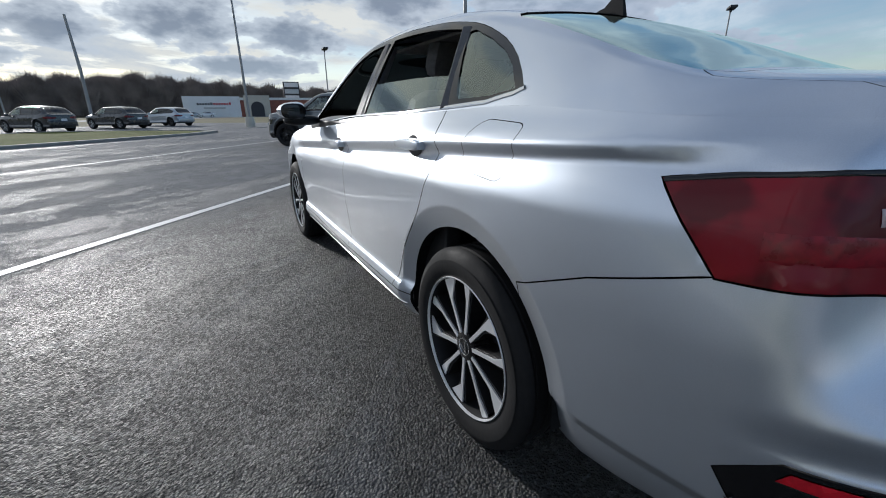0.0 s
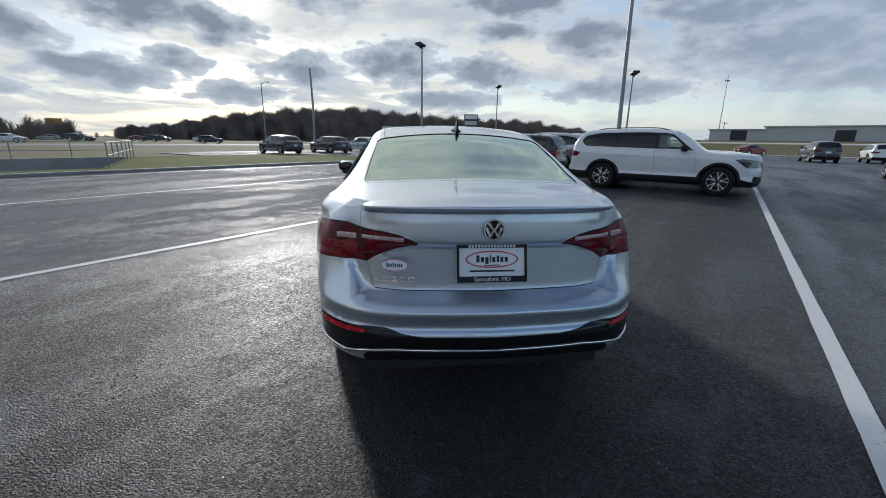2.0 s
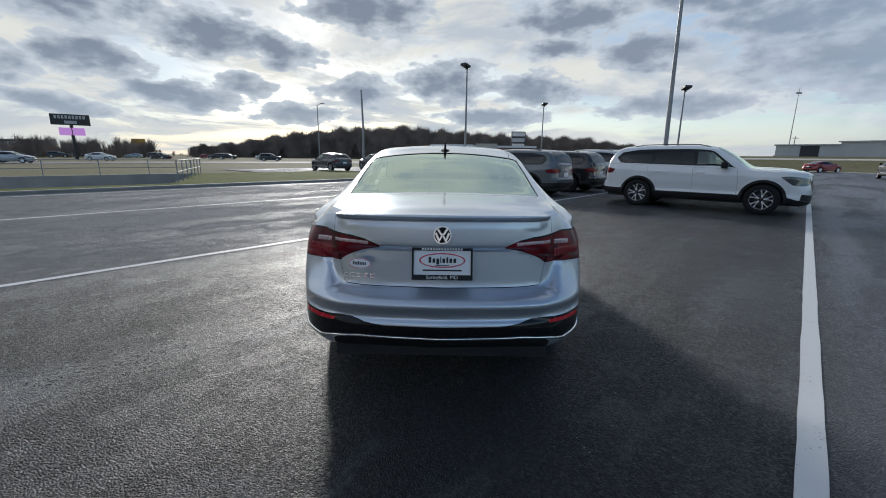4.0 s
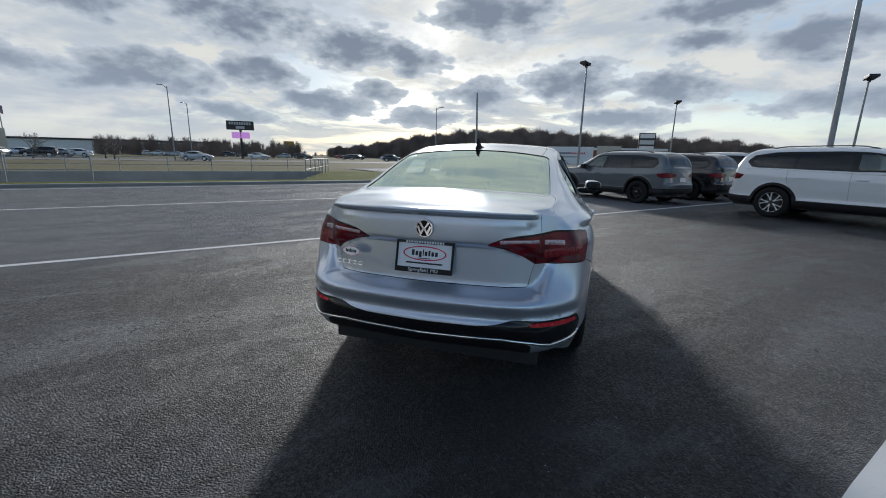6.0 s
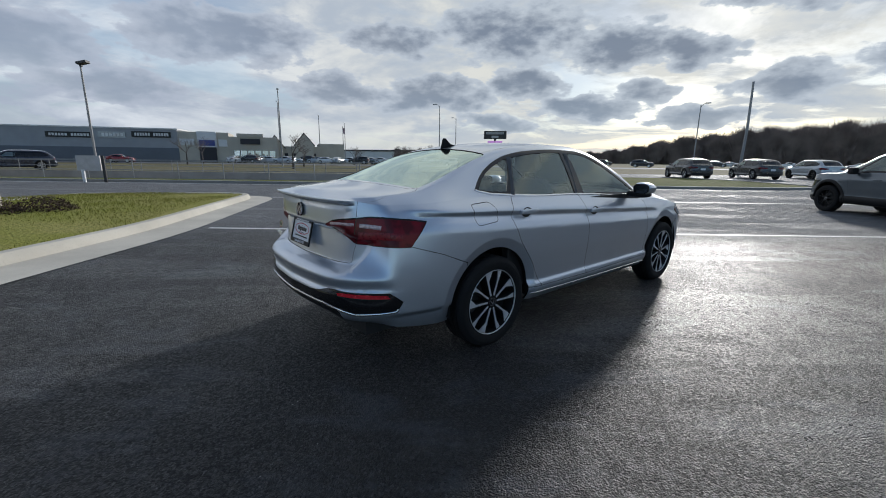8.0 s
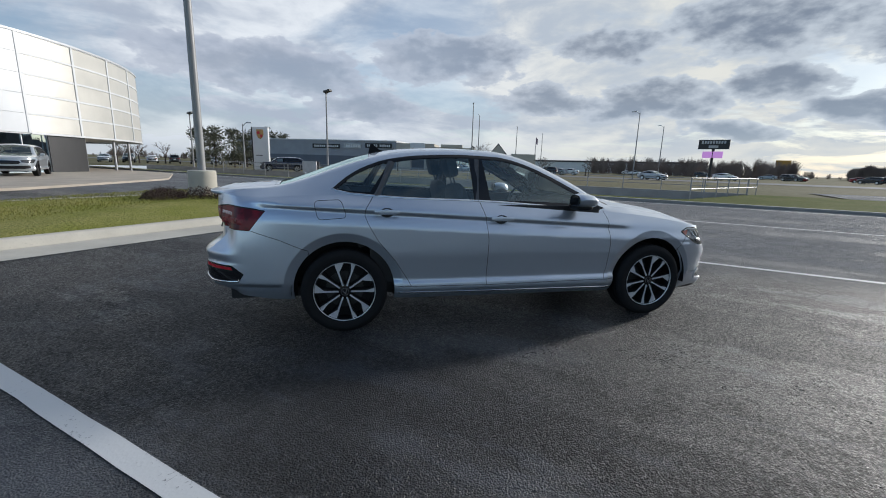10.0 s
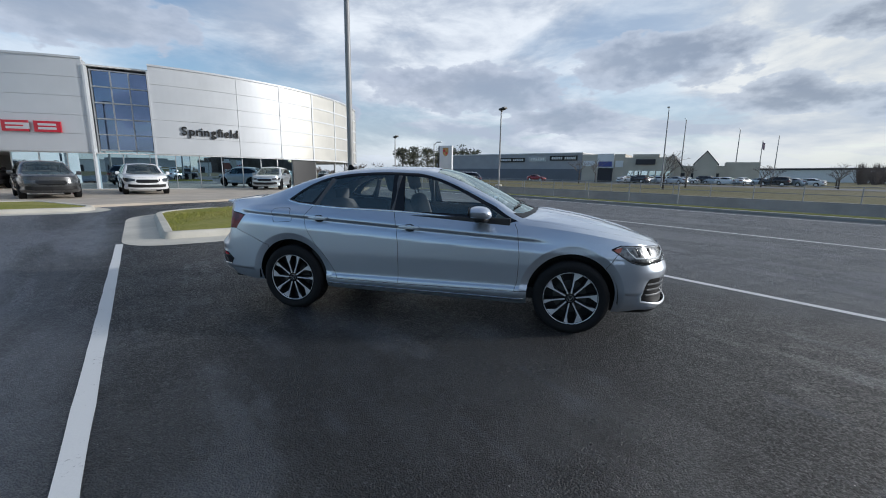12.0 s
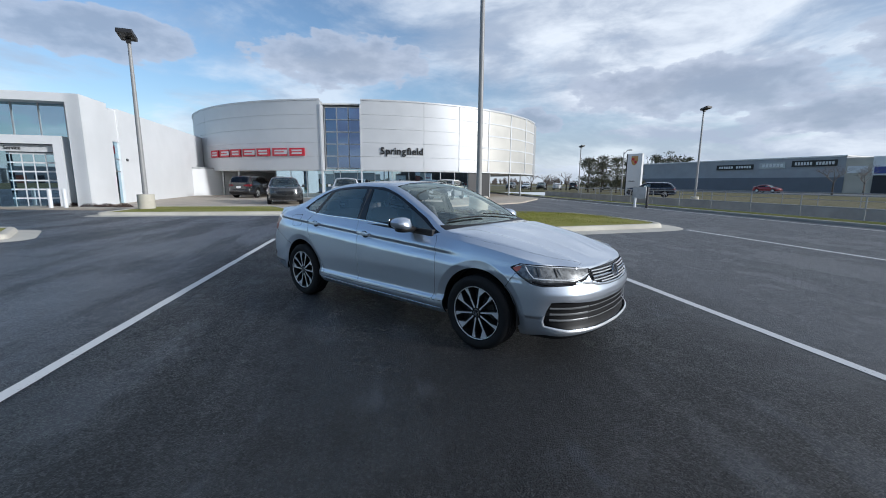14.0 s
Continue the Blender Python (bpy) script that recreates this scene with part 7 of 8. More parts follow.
MACAN = suv_spec(2.81, 0.93, 0.97, 1.92, 1.60, 1.02, 1.02, 0.55)
CAYENNE = suv_spec(2.90, 0.93, 1.10, 1.98, 1.62, 1.03, 1.05, 0.45)
V_AZ = 49.46 + 90
bay = "parked cars"
c0 = lot(9.9 + 0.90, -0.60)
build_vehicle("white three-row SUV with black wheel arches parked across the line", ATLAS, WHITE_P, MACHINED, "five", True, DARK_GLASS, heading(c0.x, c0.y, V_AZ + 180), 0.385, 0.25, 0.06, "suv", True, bay)
c0 = lot(9.75 + 0.82, 5.85)
build_vehicle("grey-green SUV with black wheels parked beside the line", TIGUAN, GREY_P, BLACK_RIM, "five", True, DARK_GLASS, heading(c0.x, c0.y, V_AZ), 0.36, 0.24, 0.06, "suv", True, bay)
c0 = lot(13.5, 5.7)
build_vehicle("black SUV parked in the row, tail to the lane", TIGUAN, BLACK_P, BLACK_RIM, "five", True, DARK_GLASS, heading(c0.x, c0.y, V_AZ), 0.36, 0.24, 0.09, "suv", True, bay)
c0 = lot(16.4, 5.6)
build_vehicle("pale silver-blue SUV parked in the row, tail to the lane", ATLAS, SILVER_P, MACHINED, "five", True, DARK_GLASS, heading(c0.x, c0.y, V_AZ), 0.385, 0.25, 0.09, "suv", True, bay)
c0 = lot(13.9, -0.35)
build_vehicle("white SUV parked behind another white one", ATLAS, WHITE_P, MACHINED, "five", True, DARK_GLASS, heading(c0.x, c0.y, V_AZ + 180), 0.385, 0.25, 0.09, "suv", True, bay)
mac = build_vehicle("dark green coupe-roofed SUV parked beyond the grass verge", MACAN, DGREY_P, MACHINED, "five", False, DARK_GLASS, heading(-10.8, 34.3, 137), 0.37, 0.255, 0.09, "suv", False, bay)
copy_thing(mac, heading(-7.3, 38.7, 135))["label"] = "dark coupe-roofed SUV parked beyond the grass verge"
build_vehicle("light grey coupe-roofed SUV parked beyond the grass verge", MACAN, SILVER_P, DGREY_P, "five", False, DARK_GLASS, heading(-4.3, 43.4, 133), 0.37, 0.255, 0.09, "suv", False, bay)
build_vehicle("white SUV facing out on the showroom forecourt", CAYENNE, WHITE_P, BLACK_RIM, "five", False, DARK_GLASS, heading(-14.2, -20.4, 54, 0.09), 0.37, 0.255, 0.08, "suv", True, bay)
build_vehicle("dark grey SUV facing out on the showroom forecourt", CAYENNE, DGREY_P, BLACK_RIM, "five", False, DARK_GLASS, heading(-9.8, -20.8, 62, 0.09), 0.37, 0.255, 0.08, "suv", True, bay)
build_vehicle("silver SUV facing out on the showroom forecourt", MACAN, SILVER_P, BLACK_RIM, "five", False, DARK_GLASS, heading(-22.5, -18.1, 22, 0.09), 0.37, 0.255, 0.08, "suv", False, bay)
build_vehicle("navy blue coupe-roofed SUV beside the entrance road", CAYENNE, NAVY_P, MACHINED, "five", False, DARK_GLASS, heading(-45.8, -8.3, -80), 0.37, 0.255, 0.09, "suv", False, bay)
blk = build_vehicle("black SUV parked by the far kerb, tail to the lane", ATLAS, BLACK_P, MACHINED, "five", True, DARK_GLASS, heading(36.5, 29.5, 56), 0.385, 0.25, 0.1, "suv", True, bay)
wht = build_vehicle("white SUV parked by the far kerb, tail to the lane", TIGUAN, WHITE_P, MACHINED, "five", True, DARK_GLASS, heading(41.3, 28.6, 50), 0.36, 0.24, 0.1, "suv", True, bay)
SEDAN_F = dict(SEDAN, belt=0.99, hood=1.0, height=1.438, yf=2.24, yr=-2.435, hw=0.884, wb=2.686, slope=1.0)
grey_s = build_vehicle("grey four-door saloon parked in the lane", SEDAN_F, GREY_P, MACHINED, "five", False, DARK_GLASS, heading(20.7, 10.6, 50), 0.325, 0.222, 0.08, "car", False, bay)
copy_thing(blk, heading(31.0, 13.2, 70))["label"] = "black SUV parked at the edge of the grass"
copy_thing(grey_s, heading(25.5, 8.5, -20))["label"] = "grey saloon parked at the edge of the grass"
copy_thing(wht, heading(23.4, 5.2, 205))["label"] = "white SUV parked nose out by the grass"
copy_thing(blk, heading(-13.2, -31.5, 215, 0.09))["label"] = "dark pick-up sized vehicle under the canopy"

# cars on the highway and in the far car parks
far_white = build_vehicle("small white car far across the field", SEDAN_F, WHITE_P, MACHINED, "plain", False, DARK_GLASS, heading(-62, 70, 8), 0.325, 0.222, 0.2, "car", False, "far cars")
far_red = build_vehicle("small red car far across the field", SEDAN_F, RED_P, MACHINED, "plain", False, DARK_GLASS, heading(48.3, 49.8, 10), 0.325, 0.222, 0.2, "car", False, "far cars")
far_dark = build_vehicle("small dark car far across the field", TIGUAN, DGREY_P, MACHINED, "plain", False, DARK_GLASS, heading(-40, 90, 15), 0.36, 0.24, 0.2, "car", False, "far cars")
far_pale = build_vehicle("small silver car far across the field", SEDAN_F, SILVER_P, MACHINED, "plain", False, DARK_GLASS, heading(-54, 47, 20), 0.325, 0.222, 0.2, "car", False, "far cars")
rnd = random.Random(11)
kinds = [far_white, far_dark, far_pale, far_white, far_red, far_dark]
for i in range(27):
    a = radians(151 + i * 1.35 if i < 14 else rnd.uniform(120, 150))
    d = rnd.uniform(92, 97) if i < 14 else rnd.uniform(150, 195)
    src = (far_white, far_pale, far_dark, far_white, far_pale)[i % 5] if i != 19 else far_red
    copy_thing(src, heading(4 + d * math.cos(a), d * math.sin(a), rnd.choice((40, 220, 130, 225))))
copy_thing(far_red, heading(-92, 0.5, 60))
for i in range(16):
    a = radians(rnd.uniform(90, 126))
    copy_thing(kinds[(i * 5 + 1) % 6], heading(130 * math.cos(a), 130 * math.sin(a), rnd.choice((10, 190))))
for i in range(10):
    copy_thing((far_dark, far_pale, far_dark, far_white, far_dark)[i % 5], heading(-80 - i * 1.3, -46 + i * 3.2, rnd.choice((20, 200))))


# ---- the round showroom ----
RC, RR = Vector((-32.9, -38.6, 0)), 20.4


def on_arc(deg, r, z):
    return RC + Vector((r * math.cos(radians(deg)), r * math.sin(radians(deg)), z))


def arc_slab(a0, a1, r0, r1, z0, z1, n=6):
    bm = bmesh.new()
    rows = []
    for k in range(n + 1):
        a = a0 + (a1 - a0) * k / n
        rows.append([bm.verts.new(on_arc(a, r, z)) for r, z in ((r0, z0), (r1, z0), (r1, z1), (r0, z1))])
    for p, q in zip(rows, rows[1:]):
        for i in range(4):
            bm.faces.new((p[i], p[(i + 1) % 4], q[(i + 1) % 4], q[i]))
    bm.faces.new(rows[0])
    bm.faces.new(rows[-1][::-1])
    return bm


show = thing("showroom", "round silver-panelled car showroom with a glazed entrance and red sign", "building", kind="")
ZB, ZT = 2.38, 7.95
LATTICE = simple("perforated_pale_metal", (0.62, 0.60, 0.55), 0.42, 0.25, 0.05, 1.0)
JOINT = simple("panel_joint", (0.36, 0.37, 0.38), 0.6)
SOFFIT = simple("white_soffit", (0.70, 0.70, 0.69), 0.7)
core = part("drum_wall", arc_slab(45.6, 180, 19.6, RR - 0.06, ZB + 0.02, ZT - 0.03, 50), JOINT, show)
part("drum_wall", arc_slab(-150, 36.1, 19.6, RR - 0.06, ZB + 0.02, ZT - 0.03, 70), JOINT, show)
rows_z = [ZB + (ZT - ZB) * i / 5 for i in range(6)]
for a0, a1, step, mt in ((-40, 36.2, 38.1, SILVER_PANEL), (45.5, 69.9, 0, SILVER_PANEL)):
    cuts = list(np.arange(a0, a1 + 0.01, step)) if step else [45.5, 60.25, 69.9]
    for c0_, c1_ in zip(cuts, cuts[1:]):
        for z0, z1 in zip(rows_z, rows_z[1:]):
            part("facade_panel", arc_slab(c0_ + 0.035, c1_ - 0.035, RR - 0.07, RR, z0 + 0.008, z1 - 0.008, max(5, int(c1_ - c0_))), mt, core)
for c0_, c1_ in zip((69.9, 79.5, 89.0, 98.5), (79.5, 89.0, 98.5, 108)):
    for z0, z1 in zip(rows_z, rows_z[1:]):
        part("lattice_panel", arc_slab(c0_ + 0.25, c1_ - 0.25, RR - 0.08, RR - 0.02, z0 + 0.07, z1 - 0.07, 5), LATTICE, core)
for a_ in (69.9, 79.5, 89.0, 98.5):
    part("lattice_post", arc_slab(a_ - 0.22, a_ + 0.22, RR - 0.1, RR + 0.03, ZB, ZT, 1), WHITE_PANEL, core)
for z in rows_z:
    part("lattice_rail", arc_slab(70.1, 108, RR - 0.1, RR + 0.02, z - 0.06, z + 0.06, 12), WHITE_PANEL, core)
for a0, a1 in ((-40, 36.2), (45.5, 108)):
    part("parapet", arc_slab(a0, a1, RR - 0.2, RR + 0.06, ZT - 0.02, ZT + 0.10, 24), SILVER_PANEL, show)
part("soffit", arc_slab(-60, 120, 8.0, RR - 0.05, ZB - 0.06, ZB, 60), SOFFIT, show)
part("roof", arc_slab(-150, 180, 0.5, 20.0, ZT - 0.3, ZT - 0.2, 60), SOFFIT, show)
# glazed ground floor
RG = 20.15
part("glazing", arc_slab(24, 73.0, RG - 0.03, RG, 0.05, ZB - 0.06, 40), SHOP_GLASS, show, "tall dark green shop window")
part("inner_wall", arc_slab(-40, 80, 9.0, 9.3, 0.0, ZB, 40), simple("inner_wall_grey", (0.50, 0.52, 0.53), 0.8), show)
part("inner_floor", arc_slab(15, 76, 9.0, RG, 0.02, 0.06, 40), simple("showroom_floor", (0.35, 0.34, 0.33), 0.3), show)
for a_ in np.arange(24, 73.5, 4.08):
    part("mullion", arc_slab(a_ - 0.06, a_ + 0.06, RG - 0.06, RG + 0.05, 0.05, ZB - 0.06, 1), GALV, show)
part("sill", arc_slab(24, 73, RG - 0.1, RG + 0.12, 0.0, 0.10, 30), WHITE_PANEL, show)
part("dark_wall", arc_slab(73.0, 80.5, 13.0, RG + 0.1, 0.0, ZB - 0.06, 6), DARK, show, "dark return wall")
for a_ in (81.5, 91.0, 99.0, -12.0, -5.0, 3.5, 11.0):
    p = on_arc(a_, RR - 0.5, 0)
    part("column", tube([(p.x, p.y, 0), (p.x, p.y, ZB)], 0.09, 10), GALV, show, "slim steel column", True)
# glazed stair tower
for i in range(3):
    for j in range(5):
        a0 = 36.9 + i * 2.75
        z0 = 2.55 + j * 0.98
        part("tower_pane", arc_slab(a0 + 0.06, a0 + 2.69, RR - 0.62, RR - 0.60, z0 + 0.03, z0 + 0.95, 1), BLUE_GLASS, show)
part("tower_back", arc_slab(36.3, 45.4, RR - 2.6, RR - 2.4, 0.0, 7.5, 3), simple("tower_inside", (0.06, 0.07, 0.09), 0.8), show)
for a_ in (36.75, 39.65, 42.4, 45.25):
    part("tower_post", arc_slab(a_ - 0.09, a_ + 0.09, RR - 0.66, RR - 0.5, 0.0, 7.5, 1), GALV, show)
for j in range(6):
    part("tower_rail", arc_slab(36.8, 45.2, RR - 0.66, RR - 0.52, 2.52 + j * 0.98, 2.60 + j * 0.98, 2), GALV, show)
for a_ in (36.3, 45.4):
    part("tower_fin", arc_slab(a_ - 0.15, a_ + 0.15, RR - 0.7, RR + 0.08, 0.0, 7.6, 1), SILVER_PANEL, show)
part("entrance_glass", arc_slab(36.8, 45.3, RR - 0.62, RR - 0.60, 0.1, 2.5, 2), SHOP_GLASS, show)
part("door_frame", arc_slab(39.3, 43.4, RR - 0.66, RR - 0.5, 1.95, 2.1, 2), DARK, show)
for a_ in (39.3, 41.35, 43.4):
    part("door_frame", arc_slab(a_ - 0.12, a_ + 0.12, RR - 0.66, RR - 0.5, 0.05, 2.0, 1), DARK, show)
# low white wing wall behind the canopy, with a dark eaves band
wing = thing("wing_wall", "low white rendered wall behind the showroom canopy", "wall", kind="structure")
q0, q1 = Vector((-23.5, -40.5, 0)), Vector((-9.0, -37.2, 0))
wing_m = Matrix.Translation(q0) @ Matrix.Rotation(math.atan2(q1.y - q0.y, q1.x - q0.x), 4, "Z")
part("wall", box((0, -0.3, 0.0), ((q1 - q0).length, 0, 2.5), wing_m), WHITE_PANEL, wing)
part("coping", box((-0.05, -0.36, 2.5), ((q1 - q0).length + 0.05, 0.05, 2.62), wing_m), GALV, wing)
# red brand sign as plain blocks, dark place name in letters
for i in range(7):
    a0 = 1.6 + i * 4.5
    s_ = part("brand_sign_block", arc_slab(a0, a0 + 3.7, RR + 0.02, RR + 0.14, 3.52, 4.16, 3), RED_PAINT, show, "red sign block")
    part("sign_slot", arc_slab(a0 + 0.6, a0 + 3.9 if i % 2 else a0 + 3.1, RR + 0.13, RR + 0.15, 3.66, 4.02, 3), SILVER_PANEL, s_, "pale slot")
    part("sign_bar", arc_slab(a0 + 0.6, a0 + 3.1, RR + 0.14, RR + 0.155, 3.80, 3.89, 3), RED_PAINT, s_)
word, widths = "Springfield", (1.10, 1.06, 0.70, 0.44, 1.04, 1.06, 0.60, 0.44, 1.04, 0.44, 1.06)
total = sum(widths)
span = 60.1 - 49.7
pos_ = 0.0
for ch, w_ in zip(word, widths):
    # the word reads from the higher angle to the lower one as seen from outside
    mid = 49.7 + span * (pos_ + w_ / 2) / total
    pos_ += w_
    p = on_arc(mid, RR + 0.05, 3.66)
    ob = add_text("letter", ch, 0.78, INK, show, Matrix.Translation(p) @ Matrix.Rotation(radians(mid + 90), 4, "Z") @ Matrix.Rotation(radians(90), 4, "X") @ Matrix.Translation((0, 0.30, 0)), 0.05, bold=0.014)

# ---- white service building ----
SO, E1, E2 = Vector((-1.1, -24.3, 0)), Vector((0.82, -0.57, 0)), Vector((-0.57, -0.82, 0))
SM = Matrix(((E1.x, E2.x, 0, SO.x), (E1.y, E2.y, 0, SO.y), (0, 0, 1, 0), (0, 0, 0, 1)))
serv = thing("service_building", "white panelled service building with tall glazing and a gridded garage door", "building")


def sbox(name, lo, hi, mt, label="", par=None):
    return part(name, box(lo, hi, SM), mt, par or serv, label)


sbox("frame_post", (-0.25, -0.6, 0), (0.35, 2.0, 5.55), WHITE_PANEL, "white portal frame")
sbox("frame_beam", (0.35, -0.6, 5.15), (14, 2.0, 5.55), WHITE_PANEL)
sbox("upper_glazing", (0.35, 0.25, 3.55), (14, 0.30, 5.15), SHOP_GLASS, "blue-green upper glazing")
sbox("side_glazing", (0.35, 0.25, 0.1), (0.80, 0.30, 3.55), SHOP_GLASS)
sbox("backing", (0.4, 2.2, 0), (14, 2.4, 5.4), simple("service_inside", (0.10, 0.11, 0.12), 0.8))
for i in range(9):
    sbox("mullion", (0.75 + i * 1.1, 0.2, 3.5), (0.80 + i * 1.1, 0.36, 5.15), GALV)
sbox("mullion", (0.50, 0.2, 0.1), (0.54, 0.36, 3.5), GALV)
for z in (1.2, 2.3, 3.5):
    sbox("transom", (0.35, 0.2, z - 0.03), (0.8, 0.36, z + 0.03), GALV)
sbox("porch_post", (0.80, -0.35, 0), (1.20, 0.4, 3.55), WHITE_PANEL, "white inner portal")
sbox("porch_beam", (1.20, -0.35, 3.15), (9.0, 0.4, 3.55), WHITE_PANEL)
sbox("sign_band", (1.20, -0.05, 2.78), (9.0, 0.1, 3.12), simple("pale_sign_band", (0.60, 0.61, 0.62), 0.5))
add_text("sign_word", "Service", 0.24, INK, serv, SM @ Matrix.Translation((3.0, -0.07, 2.95)) @ Matrix(((-1, 0, 0, 0), (0, 0, -1, 0), (0, 1, 0, 0), (0, 0, 0, 1))), 0.01, "dark small lettering")
for bay_ in range(3):
    x0 = 1.25 + bay_ * 2.55
    door = sbox("garage_door", (x0 + 0.02, 0.12, 0.05), (x0 + 2.0, 0.16, 2.75), WHITE_PANEL, "white gridded garage door")
    for i in range(4):
        for j in range(6):
            sbox("pane", (x0 + 0.08 + i * 0.49, 0.10, 0.10 + j * 0.44), (x0 + 0.08 + i * 0.49 + 0.42, 0.115, 0.10 + j * 0.44 + 0.36), SHOP_GLASS, "", door)
    sbox("bay_post", (x0 + 2.0, -0.1, 0), (x0 + 2.5, 0.3, 2.8), SHOP_GLASS)
sbox("tower_side", (-0.1, 2.0, 0), (0.3, 2.6, 5.3), WHITE_PANEL)
sbox("slot_glazing", (-0.02, 2.6, 0.0), (0.05, 3.3, 3.6), SHOP_GLASS, "narrow glazed slot with a door")
sbox("slot_head", (-0.1, 2.6, 3.6), (0.3, 3.3, 5.4), WHITE_PANEL)
for z in (1.9, 2.6):
    sbox("transom", (-0.06, 2.6, z), (0.02, 3.3, z + 0.05), GALV)
sbox("wing_wall", (-0.15, 3.3, 0), (0.3, 24, 5.48), WHITE_PANEL, "long white side wing")
sbox("roof", (0.3, 2.0, 5.0), (14, 24, 5.2), SOFFIT)
sbox("lamp_box", (-0.20, 3.9, 2.55), (-0.10, 4.1, 2.7), DARK)
for x in (0.5, 1.1, 3.3):
    p = SM @ Vector((x, -1.3, 0))
    bm = bmesh.new()
    add_lathe(bm, [(0, 0.09), (0.95, 0.09), (1.0, 0.05), (1.0, 0)], 12, "z", tuple(p))
    tagged(part("bollard", bm, WHITE_PANEL, smooth=True), "white bollard before the garage door", "bollard", "bollards")


# ---- signs ----
pyl = thing("sign_pylon", "white pylon sign with a coloured crest", "sign", pose(-50.0, -11.2, 0, 0, 0, 72))
part("panel", box((-0.95, -0.18, 0.0), (0.95, 0.18, 5.0), None, 0.02), WHITE_PANEL, pyl)
part("edge", box((-1.1, -0.16, 0.0), (-0.955, 0.16, 5.0)), DARK, pyl, "dark edge strip")
bm = bmesh.new()
add_plate(bm, [(-0.42, 4.72), (0.42, 4.72), (0.42, 4.1), (0.25, 3.75), (0.0, 3.62), (-0.25, 3.75), (-0.42, 4.1)], 0.0, 0.03)
bm.transform(Matrix.Translation((0, -0.19, 0)) @ Matrix.Rotation(radians(-90), 4, "Z"))
cr = part("crest", bm, simple("crest_gold", (0.45, 0.27, 0.10), 0.4, 0.3), pyl, "gold crest shape")
part("crest_field", box((-0.36, -0.235, 4.2), (-0.02, -0.222, 4.5)), RED_PAINT, cr)
part("crest_field", box((0.02, -0.235, 3.85), (0.3, -0.222, 4.15)), RED_PAINT, cr)
part("small_print", box((-0.6, -0.19, 1.7), (0.2, -0.182, 1.78)), INK, pyl, "small dark print bar")
fs = thing("sign_board", "dark road sign on a pole over a pink screen", "sign", pose(-72.8, 77.2, -0.1, 0, 0, 36))
part("pole", tube([(0, 0, 0), (0, 0, 7.0)], 0.28, 8), DARK, fs)
bd = part("board", box((-2.9, -0.25, 6.6), (2.9, 0.25, 8.6)), DARK, fs)
for i in range(9):
    part("letter_bar", box((-2.3 + i * 0.52, -0.28, 7.75), (-1.95 + i * 0.52, -0.26, 8.35)), simple("sign_grey_letters", (0.5, 0.5, 0.5), 0.6) if i == 0 else bpy.data.materials["sign_grey_letters"], bd)
part("letter_bar", box((-0.9, -0.28, 6.85), (0.9, -0.26, 7.4)), bpy.data.materials["sign_grey_letters"], bd)
scr = Mat("pink_screen")
scr.put("Base Color", (0.30, 0.12, 0.35))
scr.put("Emission Color", (0.62, 0.30, 0.72))
scr.put("Emission Strength", 0.55)
part("screen", box((-1.9, -0.25, 4.7), (1.9, 0.25, 6.1)), scr.m, fs, "glowing pink screen")
ys = thing("sign_board", "small yellow road sign on a pole", "sign", pose(-118.7, 156.4, -2.2, 0, 0, 30))
part("pole", tube([(0, 0, 0), (0, 0, 8)], 0.2, 6), DARK, ys)
part("board", box((-2.2, -0.2, 6.0), (2.2, 0.2, 9.0)), simple("sign_yellow", (0.45, 0.25, 0.04), 0.6), ys)
bs = thing("sign_board", "small grey board on posts beside the road", "sign", pose(-23.0, -3.5, 0, 0, 0, 60))
part("board", box((-0.55, -0.03, 0.55), (0.45, 0.03, 1.25)), GALV, bs)
part("post", box((-0.4, -0.04, 0), (-0.28, 0.04, 0.6)), WHITE_PANEL, bs)
part("post", box((0.50, -0.04, 0), (0.62, 0.04, 1.25)), DARK, bs)
ts = thing("sign_board", "tall grey tenant sign beyond the car park", "sign", pose(26.5, 155, 0, 0, 0, 0))
part("board", box((-2.6, -0.4, 3), (2.6, 0.4, 11)), DARK, ts)
for z, mt in ((9.3, SOFFIT), (7.2, GALV), (5.2, SOFFIT)):
    part("panel", box((-2.3, -0.45, z), (2.3, -0.41, z + 1.4)), mt, ts)

# ---- shops across the road ----
SHOP_GREY = simple("shop_wall_grey", (0.34, 0.35, 0.37), 0.8, 0.0, 0.1, 0.4)
SHOP_DARK = simple("shop_wall_dark", (0.15, 0.165, 0.19), 0.8, 0.0, 0.1, 0.4)
SHOP_TAN = simple("shop_wall_tan", (0.52, 0.48, 0.41), 0.85, 0.0, 0.1, 0.4)
BRICK_RED = simple("brick_red", (0.27, 0.10, 0.075), 0.9, 0.0, 0.2, 1.2)
ROOF_DARK = simple("roof_dark", (0.05, 0.05, 0.058), 0.9)


def wall_frame(x, y, x2, y2):
    d = Vector((x2 - x, y2 - y, 0))
    d.normalize()
    n_ = Vector((-d.y, d.x, 0))
    return Matrix(((d.x, n_.x, 0, x), (d.y, n_.y, 0, y), (0, 0, 1, 0), (0, 0, 0, 1))), math.hypot(x2 - x, y2 - y)


